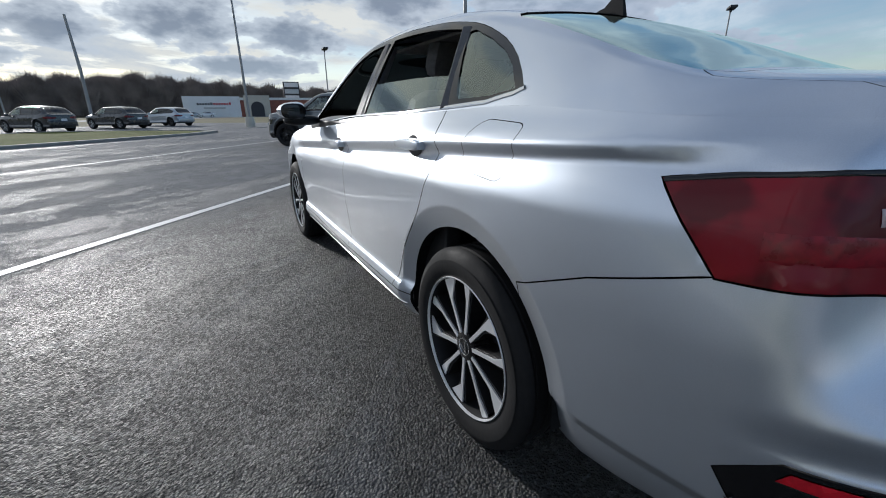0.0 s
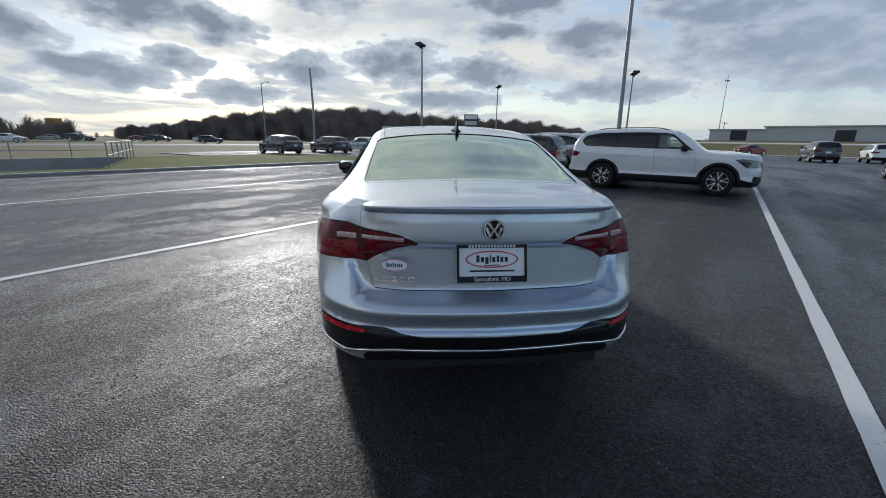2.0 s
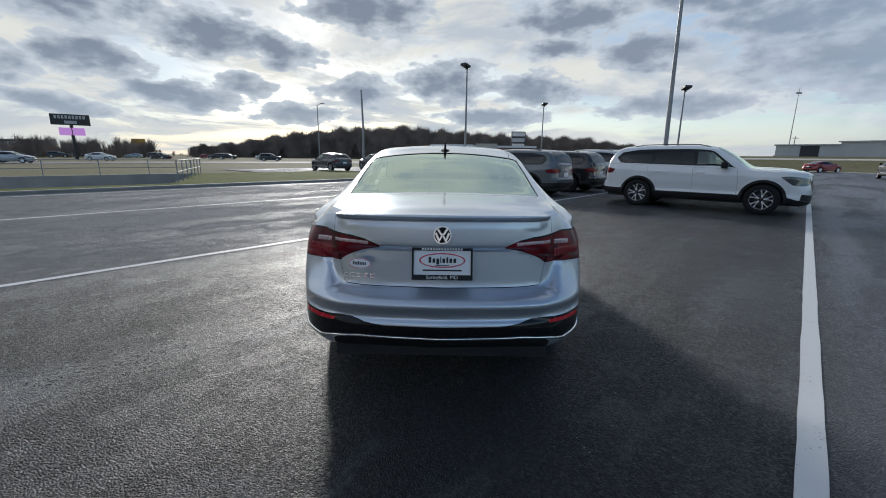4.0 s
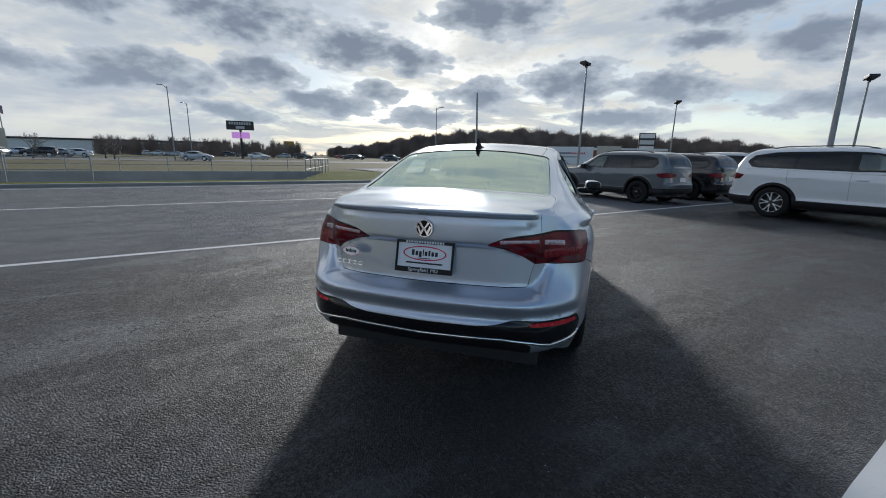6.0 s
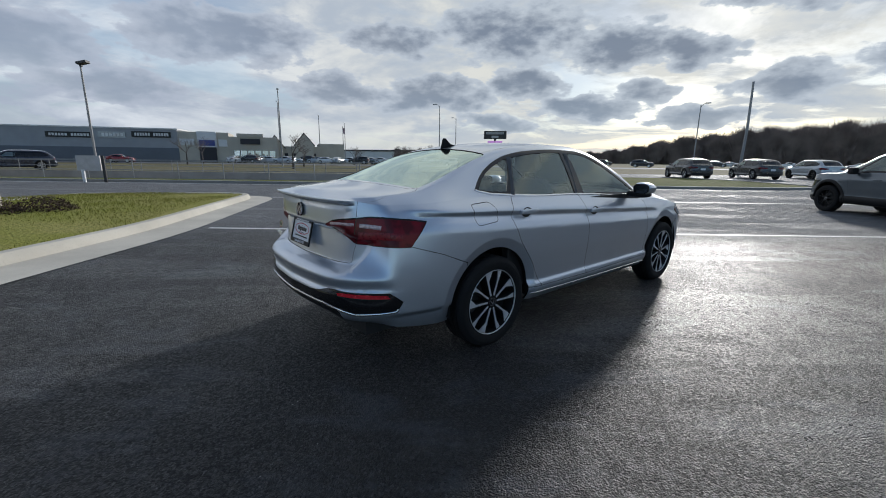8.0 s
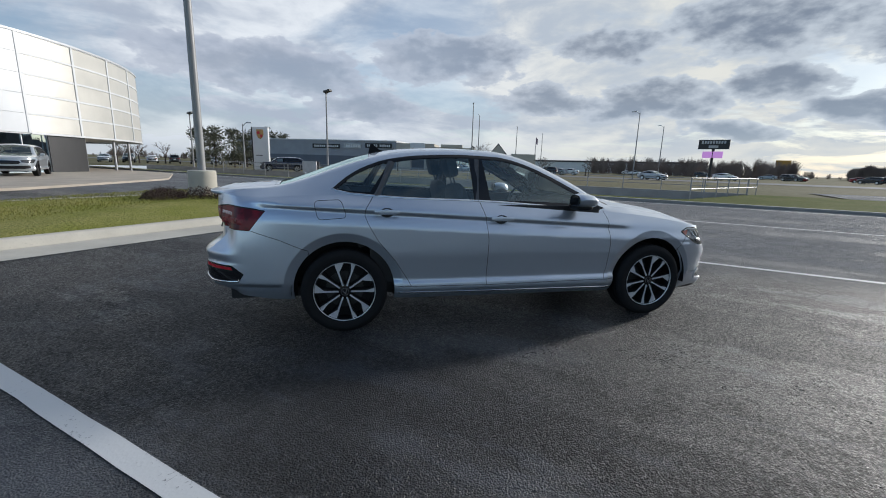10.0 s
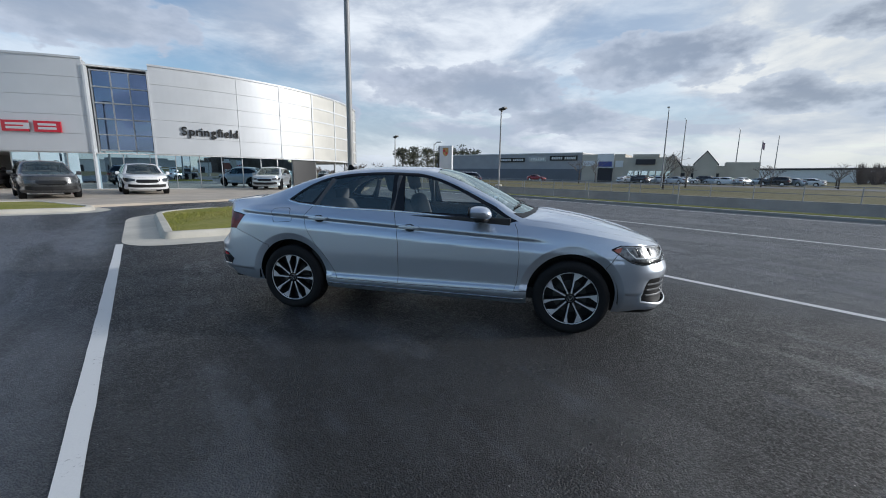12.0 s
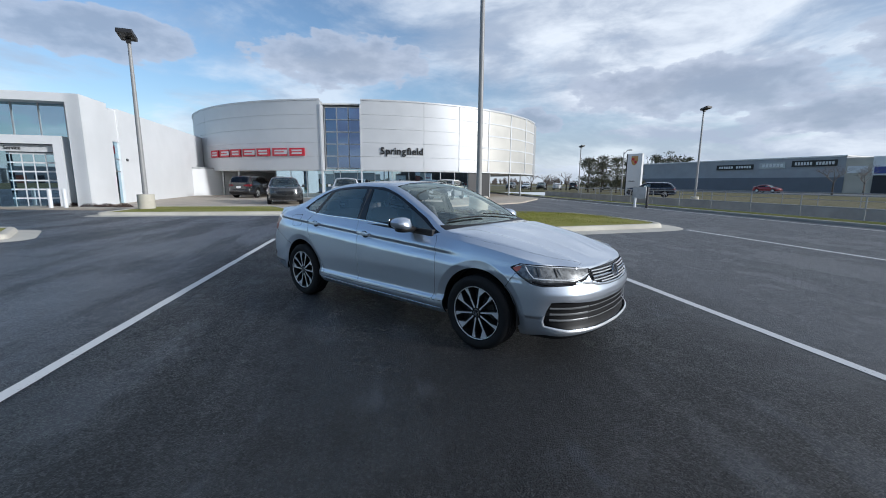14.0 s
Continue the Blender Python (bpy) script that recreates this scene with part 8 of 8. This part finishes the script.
st_ = thing("shop_building", "long grey furniture store with dark sign boards", "building")
fm, _ = wall_frame(-103.5, 10.6, -116.5, -17.0)
part("wall", box((-0.5, -16, -0.4), (46, 0, 6.7), fm), SHOP_GREY, st_)
part("dado", box((-0.55, 0.0, -0.4), (46, 0.12, 2.9), fm), SHOP_DARK, st_, "darker lower wall")
part("coping", box((-0.6, -16, 6.7), (46, 0.15, 6.95), fm), SOFFIT, st_)
for x0, x1, z0, z1, mt in ((0.7, 7.9, 5.0, 6.2, INK), (9.0, 13.8, 4.8, 6.0, GALV), (15.0, 22.8, 4.7, 5.8, INK)):
    sb = part("sign_board", box((x0, 0.0, z0), (x1, 0.2, z1), fm), mt, st_, "dark sign board")
    n = 13 if x1 - x0 > 7 else 6
    for i in range(n):
        if n == 13 and i == 6:
            continue
        part("letter_bar", box((x0 + 0.4 + i * (x1 - x0 - 0.8) / n, 0.2, z0 + 0.3), (x0 + 0.4 + (i + 0.7) * (x1 - x0 - 0.8) / n, 0.24, z1 - 0.3), fm), SOFFIT, sb)
fm2 = wall_frame(-96.6, 29.8, -103.5, 10.6)[0] @ Matrix.Scale(0.675, 4, (1, 0, 0)) @ Matrix.Translation((-7, 0, 0))
sh2 = thing("shop_building", "row of tan shop fronts with white and blue signs", "building")
part("wall", box((22, -10, -0.4), (37.2, 0, 6.4), fm2), SHOP_TAN, sh2)
part("wall", box((7, -9, -0.4), (22, 0.0, 5.6), fm2), SHOP_TAN, sh2)
part("parapet", box((11.5, -1, 5.6), (19.5, 0.3, 6.3), fm2), SHOP_TAN, sh2)
part("porch", box((25.5, 0, 3.2), (31.0, 0.6, 6.5), fm2), WHITE_PANEL, sh2, "white raised porch")
part("entrance", box((25.8, 0.0, -0.3), (30.7, 0.3, 3.2), fm2), ROOF_DARK, sh2, "dark entrance")
BLUE_SIGN = simple("sign_blue", (0.06, 0.08, 0.28), 0.5)
part("sign_board", box((26, 0.6, 3.5), (30.5, 0.75, 4.7), fm2), BLUE_SIGN, sh2, "blue sign board")
part("sign_board", box((32, 0.0, 3.6), (36.0, 0.25, 4.9), fm2), WHITE_PANEL, sh2, "white sign board")
part("sign_board", box((22.5, 0.0, 3.4), (25.0, 0.25, 4.9), fm2), WHITE_PANEL, sh2, "white oval sign board")
part("sign_board", box((12.5, 0.3, 4.0), (18.5, 0.5, 5.2), fm2), ROOF_DARK, sh2, "dark sign board")
for i in range(6):
    part("shop_window", box((8 + i * 2.2, 0.0, 0.0), (9.8 + i * 2.2, 0.08, 2.6), fm2), SHOP_GLASS, sh2)
gb = thing("gabled_building", "pale building with three steep dark gables", "building")
fm3, _ = wall_frame(-96.1, 39.7, -101.5, 24.6)
part("wall", box((0, -12, -0.3), (16.6, 0, 3.8), fm3), SHOP_TAN, gb)
for x0, w_, h_ in ((1.5, 4.2, 6.9), (8.2, 3.8, 6.2), (12.3, 3.8, 6.2)):
    bm = bmesh.new()
    add_plate(bm, [(x0, 0.0), (x0 + w_, 0.0), (x0 + w_, h_ - 2.6), (x0 + w_ / 2, h_), (x0, h_ - 2.6)], 0.0, 1.2)
    bm.transform(fm3 @ Matrix(((0, 1, 0, 0), (1, 0, 0, -0.2), (0, 0, 1, 0), (0, 0, 0, 1))))
    g_ = part("gable", bm, SHOP_TAN, gb)
    for sx in (-1, 1):
        bm = bmesh.new()
        c = x0 + w_ / 2
        q = [(c, h_ + 0.15), (c + sx * (w_ / 2 + 0.3), h_ - 2.75), (c + sx * (w_ / 2 + 0.3), h_ - 3.0), (c, h_ - 0.1)]
        add_plate(bm, q, -9.0, 1.3)
        bm.transform(fm3 @ Matrix(((0, 1, 0, 0), (1, 0, 0, -0.2), (0, 0, 1, 0), (0, 0, 0, 1))))
        part("roof_slope", bm, ROOF_DARK, g_)
for i in range(5):
    part("window", box((1 + i * 3.2, 0.0, 0.2), (3 + i * 3.2, 0.1, 2.2), fm3), ROOF_DARK, gb)
part("wing", box((-6, -10, -0.3), (0, -1, 4.6), fm3), SHOP_TAN, gb)

# low building at the wood's edge
lb = thing("shop_building", "low white and red-brick shop with an arched porch", "building")
fm4, _ = wall_frame(29.0, 136.0, -6.0, 138.0)
part("wall", box((20.5, -8, -0.2), (35, 0, 5.6), fm4), WHITE_PANEL, lb)
part("brick_wall", box((0, -8, -0.2), (20.5, 0, 4.6), fm4), BRICK_RED, lb, "red brick wall")
part("roof", box((-0.5, -8.5, 4.6), (21, 0.3, 5.3), fm4), SOFFIT, lb)
part("porch", box((12.5, 0, -0.2), (19.5, 0.9, 5.9), fm4), SHOP_TAN, lb, "tan arched porch")
bm = bmesh.new()
add_plate(bm, [(14.2, 0.0), (17.8, 0.0), (17.8, 2.4), *[(16 + 1.8 * math.cos(math.pi * k / 10), 2.4 + 1.8 * math.sin(math.pi * k / 10)) for k in range(1, 10)], (14.2, 2.4)], 0.9, 1.0)
bm.transform(fm4 @ Matrix(((0, 1, 0, 0), (1, 0, 0, 0), (0, 0, 1, 0), (0, 0, 0, 1))))
part("arch", bm, ROOF_DARK, lb, "dark arched opening")
for i in range(13):
    part("letter_bar", box((23.0 + i * 0.68, 0.0, 3.3), (23.42 + i * 0.68, 0.15, 4.0 if i in (0, 7) else 3.8), fm4), RED_PAINT if i < 7 else ROOF_DARK, lb)
part("sign_bar", box((24.5, 0.0, 2.2), (30.0, 0.15, 2.7), fm4), GALV, lb)
# long low sheds to the east, on a grassy bank
EYE_E = Vector((-0.6, -4.3, 0))
BANK = [(76.0, -0.02), (81.0, 0.40), (90.0, 1.55), (97.0, 2.15), (100.0, 2.22), (170.0, 2.6)]
bm = bmesh.new()
rows = [[bm.verts.new(EYE_E + Vector((d * math.cos(radians(a_)), d * math.sin(radians(a_)), z))) for a_ in np.linspace(30, 62, 17)] for d, z in BANK]
for k, (r0, r1) in enumerate(zip(rows, rows[1:])):
    for i in range(16):
        bm.faces.new((r0[i], r0[i + 1], r1[i + 1], r1[i]))
tagged(part("bank", bm, FIELD, None, "", True), "rising bank of dry brown grass", "bank", kind="structure")
# a pale road over the bank and a concrete gutter along its foot
for nm, lab, d0, z0, d1, z1, a0, a1 in (("bank_road", "pale concrete road along the bank", 90.0, 1.60, 92.5, 1.81, 30, 60), ("gutter", "pale concrete gutter at the foot of the bank", 73.2, 0.03, 75.6, 0.03, 24, 56)):
    bm = bmesh.new()
    rows = [[bm.verts.new(EYE_E + Vector((d * math.cos(radians(a_)), d * math.sin(radians(a_)), z + (0.0 if q else -0.2)))) for a_ in np.linspace(a0, a1, 17)] for d, z, q in ((d0 - 0.05, z0, 0), (d0, z0 + 0.02, 1), (d1, z1 + 0.02, 1), (d1 + 0.05, z1, 0))]
    for r0, r1 in zip(rows, rows[1:]):
        for i in range(16):
            bm.faces.new((r0[i], r0[i + 1], r1[i + 1], r1[i]))
    tagged(part(nm, bm, KERB, None), lab, "road", kind="structure")
for x0, y0, x1, y1, h_, mt, lab in ((215, 70, 176, 116, 7.0, SHOP_GREY, "grey metal shed with a flat roof across the field"), (240, 30, 216, 68, 6.0, SOFFIT, "pale low warehouse far across the field"), (100, 190, 76, 202, 5.6, SOFFIT, "pale low warehouse far across the field")):
    sd_ = thing("warehouse", lab, "building")
    m_, l_ = wall_frame(x0, y0, x1, y1)
    part("wall", box((0, -14, -0.5), (l_, 0, h_), m_), mt, sd_)
    part("roof", box((-0.4, -14.4, h_), (l_ + 0.4, 0.4, h_ + 0.35), m_), GALV, sd_)
    for i in range(2):
        part("door", box((2 + i * 6, 0, -0.4), (5.5 + i * 6, 0.1, 3.4), m_), BRICK_RED if i == 0 else ROOF_DARK, sd_)
shed = thing("warehouse", "long low grey metal shed on the bank across the field", "building")
SHED_WALL = simple("shed_wall", (0.46, 0.475, 0.48), 0.8, 0.0, 0.1, 0.3)
for a0, a1, h_ in ((33.0, 47.0, 2.6), (47.0, 52.0, 2.1)):
    p, q = [EYE_E + Vector((math.cos(radians(a_)), math.sin(radians(a_)), 0)) * 101 for a_ in (a0, a1)]
    m_, l_ = wall_frame(q.x, q.y, p.x, p.y)
    part("wall", box((0, 0, 1.6), (l_, 12, 2.1 + h_), m_), SHED_WALL, shed)
    part("roof", box((-0.3, -0.3, 2.1 + h_), (l_ + 0.3, 12.3, 2.3 + h_), m_), GALV, shed)
    part("door", box((l_ * 0.4, -0.06, 1.9), (l_ * 0.4 + 2.6, 0.0, 4.1), m_), ROOF_DARK, shed)
hw_ = thing("warehouse", "long low stores far across the highway", "building")
m_, l_ = wall_frame(-150, 150, -235, 95)
part("wall", box((0, -14, 0), (l_, 0, 5.0), m_), SOFFIT, hw_)
part("roof", box((-0.4, -14, 5.0), (l_, 0.4, 5.8), m_), ROOF_DARK, hw_)

# ---- lamp posts and masts ----
lamp_post(1.6, 33.6, 9.0, "tall grey car park lamp post on a concrete base", (-0.7, -0.7), 0.10)
lamp_post(12.4, 51.5, 8.1, "grey car park lamp post far off", (0.2, -1.0), 0.09)
lamp_post(12.4, 19.7, 11.4, "tall grey car park lamp post behind parked cars", (0.4, -0.9), 0.13, lean=(0.0, 0.3))
lamp_post(39.2, 20.2, 9.0, "grey car park lamp post at the lane end", (-0.6, -0.8), 0.09)
lamp_post(20.0, 32.5, 7.2, "grey car park lamp post far off", (0.0, -1.0), 0.09)
lamp_post(-8.4, -5.1, 12.5, "tall slim grey lamp post on the grass island", (0.7, 0.7), 0.10, 0.95)
lamp_post(-2.15, -19.3, 7.5, "grey lamp post with a square floodlight on a round base", (0.5, 0.85), 0.11, 0.8)
lamp_post(-40.3, -3.2, 8.0, "grey lamp post beside the entrance road", (0.5, 0.9), 0.10, 0.3)
lamp_post(-58.5, -21.4, 6.9, "grey lamp post far off", (0.5, 0.9), 0.10, 0.0)
lamp_post(-58.3, 17.5, 10.2, "slim street lamp beside the road", (0.9, -0.3), 0.10, 0.0, True)
lamp_post(-118.0, 37.6, 16.0, "slim street lamp beside the road", (0.8, -0.5), 0.17, 0.0, True)
lamp_post(-149.6, 63.1, 16.5, "slim street lamp beside the shops", (0.8, -0.5), 0.18, 0.0, True)
lamp_post(-173.5, 85.6, 16.5, "slim street lamp beside the shops", (0.8, -0.5), 0.18, 0.0, True)
lamp_post(-55.3, 44.2, 10.4, "slim street lamp beside the highway", (-0.8, -0.5), 0.10, 0.0, True)
lamp_post(-79.6, 69.6, 11.5, "slim street lamp beside the highway", (-0.8, -0.5), 0.12, 0.0, True)
lamp_post(-57.1, -14.7, 5.8, "slim street lamp beside the entrance road", (0.2, 0.9), 0.10, 0.0, True)
lamp_post(-21.5, 66.0, 9.5, "slim street lamp beside the highway", (0.9, 0.2), 0.10, 0.0, True)
pc = thing("utility_pole", "bare grey utility pole beyond the verge", "pole", pose(-9.8, 44.3, 0))
part("pole", tube([(0, 0, -0.1), (0.1, 0, 4.5), (0.0, 0, 8.6)], [0.14, 0.12, 0.09], 8), POLE_PAINT, pc)
fp = thing("flagpole", "flagpole with a drooping striped flag", "flagpole", pose(-95.7, 45.8, 0))
part("pole", tube([(0, 0, 0), (0, 0, 9.0)], [0.12, 0.06], 6), POLE_PAINT, fp)
bm = bmesh.new()
rows = [[bm.verts.new((0.08 + 0.8 * i / 5, 0.1 * math.sin(i * 1.7), 8.7 - 1.4 * j / 4 - 0.3 * i / 5)) for i in range(6)] for j in range(5)]
for r0, r1 in zip(rows, rows[1:]):
    for i in range(5):
        bm.faces.new((r0[i], r0[i + 1], r1[i + 1], r1[i]))
part("flag", bm, simple("flag_cloth", (0.34, 0.24, 0.28), 0.8, 0.0, 0.6, 3.0), fp, "faded red, white and blue flag")
for x, y, h_ in ((188, 230, 40), (150, 180, 12), (200, 150, 14), (240, 160, 13), (225, 120, 14)):
    ms = thing("mast", "thin mast far across the fields", "mast", pose(x, y, 0), "far masts")
    part("pole", tube([(0, 0, 0), (0, 0, h_)], [0.35, 0.15], 5), POLE_PAINT, ms)
    part("cross_bar", box((-1.5, -0.1, h_ * 0.92), (1.5, 0.1, h_ * 0.94)), POLE_PAINT, ms)

# ---- trees and shrubs ----
def limb_mesh(seed, h, spread, levels=4, r0=0.14, thin=0.62):
    """Bare tree: trunk and limbs that fork."""
    rnd = random.Random(seed)
    bm = bmesh.new()

    def grow(p, d, ln, r, lev):
        e = p + d * ln
        mid = p.lerp(e, 0.5) + Vector((rnd.uniform(-1, 1), rnd.uniform(-1, 1), 0)) * ln * 0.06
        add_tube(bm, [p, mid, e], [r, r * 0.85, r * 0.65], 5 if lev < 2 else 3, lev == levels)
        if lev >= levels:
            return
        for _ in range(3 if lev else 4):
            a = rnd.uniform(0, 6.28)
            nd = (d + Vector((math.cos(a), math.sin(a), rnd.uniform(-0.1, 0.5))) * spread).normalized()
            grow(p.lerp(e, rnd.uniform(0.6, 1.0)), nd, ln * rnd.uniform(0.55, 0.85), r * thin, lev + 1)

    grow(Vector((0, 0, 0)), Vector((0, 0, 1)), h * 0.32, r0, 0)
    return bm


def bare_tree(x, y, h, seed, label, r0=0.14, levels=4, spread=0.8):
    tr = thing("tree", label, "tree", pose(x, y, -0.05), "bare trees")
    part("trunk", tube([(0, 0, 0), (0.02, 0, h * 0.12), (0, 0, h * 0.3)], [r0 * 1.3, r0, r0 * 0.8], 8), BARK, tr, "", True)
    part("crown", limb_mesh(seed, h, spread, levels, r0 * 0.8), TWIG, tr, "leafless spreading twigs")
    return tr


for i, (x, y, h_) in enumerate(((-58, 20.5, 3.8), (-68, 34, 4.0), (-63, 41, 3.6), (-72, 46, 4.2), (-60, 52, 4.0), (-78, 40, 4.2), (-84, 12, 5.5), (-46, 14.5, 5.0), (-74, 8, 5.0))):
    bare_tree(x, y, h_ * 1.15, 40 + i, "small leafless street tree on the verge", 0.10, 4, 0.95)


def conifer(x, y, h, seed, label):
    """Broad pine: bare lower trunk, limbs and ragged clumps of needles."""
    rnd = random.Random(seed)
    tr = thing("tree", label, "tree", pose(x, y, -0.1), "pines")
    bm = tube([(0, 0, 0), (0.05, 0, h * 0.5), (0, 0, h * 0.96)], [h * 0.022, h * 0.016, 0.03], 6)
    vs, fs_ = [], []
    for k in range(34):
        t = rnd.uniform(0.14, 1.0)
        wide = h * 0.30 * (0.35 + 0.65 * math.sin(math.pi * min(1.0, 0.30 + 0.72 * t)))
        a, rr = rnd.uniform(0, 6.28), wide * rnd.uniform(0.25, 1.0) * (1.0 if t < 0.9 else 0.4)
        c = Vector((rr * math.cos(a), rr * math.sin(a), h * t))
        add_tube(bm, [(0, 0, h * max(0.1, t - 0.08)), tuple(c)], [h * 0.006, h * 0.002], 3)
        size = h * rnd.uniform(0.075, 0.125)
        for _ in range(64):
            d = Vector((rnd.gauss(0, 1), rnd.gauss(0, 1), rnd.gauss(0, 0.55))) * size * 0.62
            q = c + d
            out = Vector((d.x, d.y, abs(d.z) + size * 0.3)).normalized()
            ln = size * rnd.uniform(0.35, 0.7)
            side = out.orthogonal().normalized() * size * rnd.uniform(0.09, 0.18)
            k0 = len(vs)
            vs += [q - side, q + side, q + out * ln]
            fs_.append((k0, k0 + 1, k0 + 2))
    part("trunk", bm, BARK, tr)
    me = bpy.data.meshes.new("crown")
    me.from_pydata(vs, [], fs_)
    me.materials.append(NEEDLE)
    ob = new("crown", me)
    ob.parent = tr
    return tr


for i, (az, d, h_) in enumerate(((-159.8, 74, 5.6), (-161.4, 77, 6.0), (-163.2, 72, 5.4), (-164.8, 78, 5.9), (-167.3, 150, 10.5), (-168.8, 154, 11.4), (-170.6, 150, 10.0))):
    conifer(4 + d * math.cos(radians(az)), 3 + d * math.sin(radians(az)), h_, 70 + i, "broad ragged pine tree beyond the road")
for i, (az, d) in enumerate(((-154.5, 90), (-157.0, 95), (-152.5, 85))):
    bare_tree(4 + d * math.cos(radians(az)), 3 + d * math.sin(radians(az)), 5.0, 90 + i, "round leafless tree beyond the car park", 0.12, 4, 0.7)


def woods(name, spots, label, seed, mat=WOOD_TWIG):
    """Far leafless wood: trunks, fans of fine twigs and dense undergrowth as one mesh."""
    rnd = random.Random(seed)
    vs, fs_ = [], []

    def sliver(p, q, w, d):
        k = len(vs)
        vs.extend((p - d * w, p + d * w, q))
        fs_.append((k, k + 1, k + 2))

    for x, y, h in spots:
        base = Vector((x, y, -0.5))
        d = Vector((-y, x, 0)).normalized()
        up = Vector((0, 0, 1))
        sliver(base, base + up * h * 0.9 + d * rnd.uniform(-0.05, 0.05) * h, h * 0.014, d)
        spread = rnd.uniform(0.22, 0.34)
        for _ in range(88):
            t = rnd.uniform(0.05, 0.82)
            p = base + up * h * t + d * rnd.uniform(-0.10, 0.10) * h
            a = rnd.uniform(-0.75, 0.75)
            ln = h * (1.0 - t) * rnd.uniform(0.55, 1.0) * (1 if abs(a) < 0.6 else 0.8)
            q = p + d * math.sin(a) * ln * spread * 3 + up * math.cos(a) * ln
            sliver(p, q, h * rnd.uniform(0.004, 0.012) * (1.9 - 1.5 * t), d)
    me = bpy.data.meshes.new(name)
    me.from_pydata(vs, [], fs_)
    me.materials.append(mat)
    return tagged(new(name, me), label, "woods", kind="stuff")


rnd = random.Random(3)
spots = []
TREELINE = [(60, 1.2), (66, 2.0), (72, 2.9), (80, 3.2), (88, 3.7), (96, 4.3), (104, 3.9), (110, 3.2), (114, 2.4), (118, 1.6), (123, 1.0)]
for i in range(2300):
    az = rnd.uniform(62, 122)
    d = rnd.uniform(235, 300)
    el = float(np.interp(az, [a for a, _ in TREELINE], [e for _, e in TREELINE]))
    h_ = (d * math.tan(radians(el)) + 1.3) * rnd.uniform(0.80, 1.00) * (1 + 0.08 * math.sin(az * 2.3) + 0.06 * math.sin(az * 6.1))
    spots.append((d * math.cos(radians(az)), d * math.sin(radians(az)), h_))
woods("far_woods", spots, "dense leafless brown wood on the skyline", 21)
spots = []
for i in range(1100):
    az = rnd.uniform(118, 262) if i < 700 else rnd.uniform(-60, 66)
    d = rnd.uniform(330, 420)
    spots.append((d * math.cos(radians(az)), d * math.sin(radians(az)), rnd.uniform(3.0, 6.5) * (1 + 0.35 * math.sin(az * 0.9))))
woods("far_woods", spots, "low hazy line of leafless trees on the horizon", 22)
spots = []
for i in range(160):
    az = rnd.uniform(126, 147)
    d = rnd.uniform(150, 200)
    spots.append((d * math.cos(radians(az)), d * math.sin(radians(az)), rnd.uniform(4, 7.5)))
woods("far_woods", spots, "thin stand of bare trees beyond the highway", 23)


def shrub(u, v, r, seed, z=0.2):
    rnd = random.Random(seed)
    p0 = lot(u, v, z)
    vs, fs_ = [], []
    for k in range(1500):
        a, b_ = rnd.uniform(0, 6.28), rnd.uniform(0, 1) ** 0.5
        c = Vector((r * b_ * math.cos(a), r * b_ * math.sin(a), 0))
        top = r * 0.62 * math.sqrt(max(0.05, 1 - b_ * b_)) * rnd.uniform(0.2, 1.08)
        c.z = top
        d = Vector((rnd.uniform(-1, 1), rnd.uniform(-1, 1), rnd.uniform(-0.3, 1))) * 0.05
        s_ = d.cross(Vector((rnd.uniform(-1, 1), rnd.uniform(-1, 1), rnd.uniform(-1, 1)))).normalized() * 0.012
        k0 = len(vs)
        vs += [p0 + c - s_, p0 + c + s_, p0 + c + d]
        fs_.append((k0, k0 + 1, k0 + 2))
    th = thing("shrub", "low brown winter shrub on the island", "shrub", None, "shrubs")
    me = bpy.data.meshes.new("bush")
    me.from_pydata(vs, [], fs_)
    me.materials.append(BUSH)
    ob = new("bush", me)
    ob.parent = th


for i, (u, v, r) in enumerate(((-8.6, 2.5, 0.55), (-8.2, 3.2, 0.5), (-8.9, 1.8, 0.5), (-9.6, 2.2, 0.5))):
    shrub(u, v, r, 130 + i)
for i in range(7):
    shrub(-18.2 - i * 0.25, -13.0 - i * 0.9, 0.42, 150 + i, 0.0)
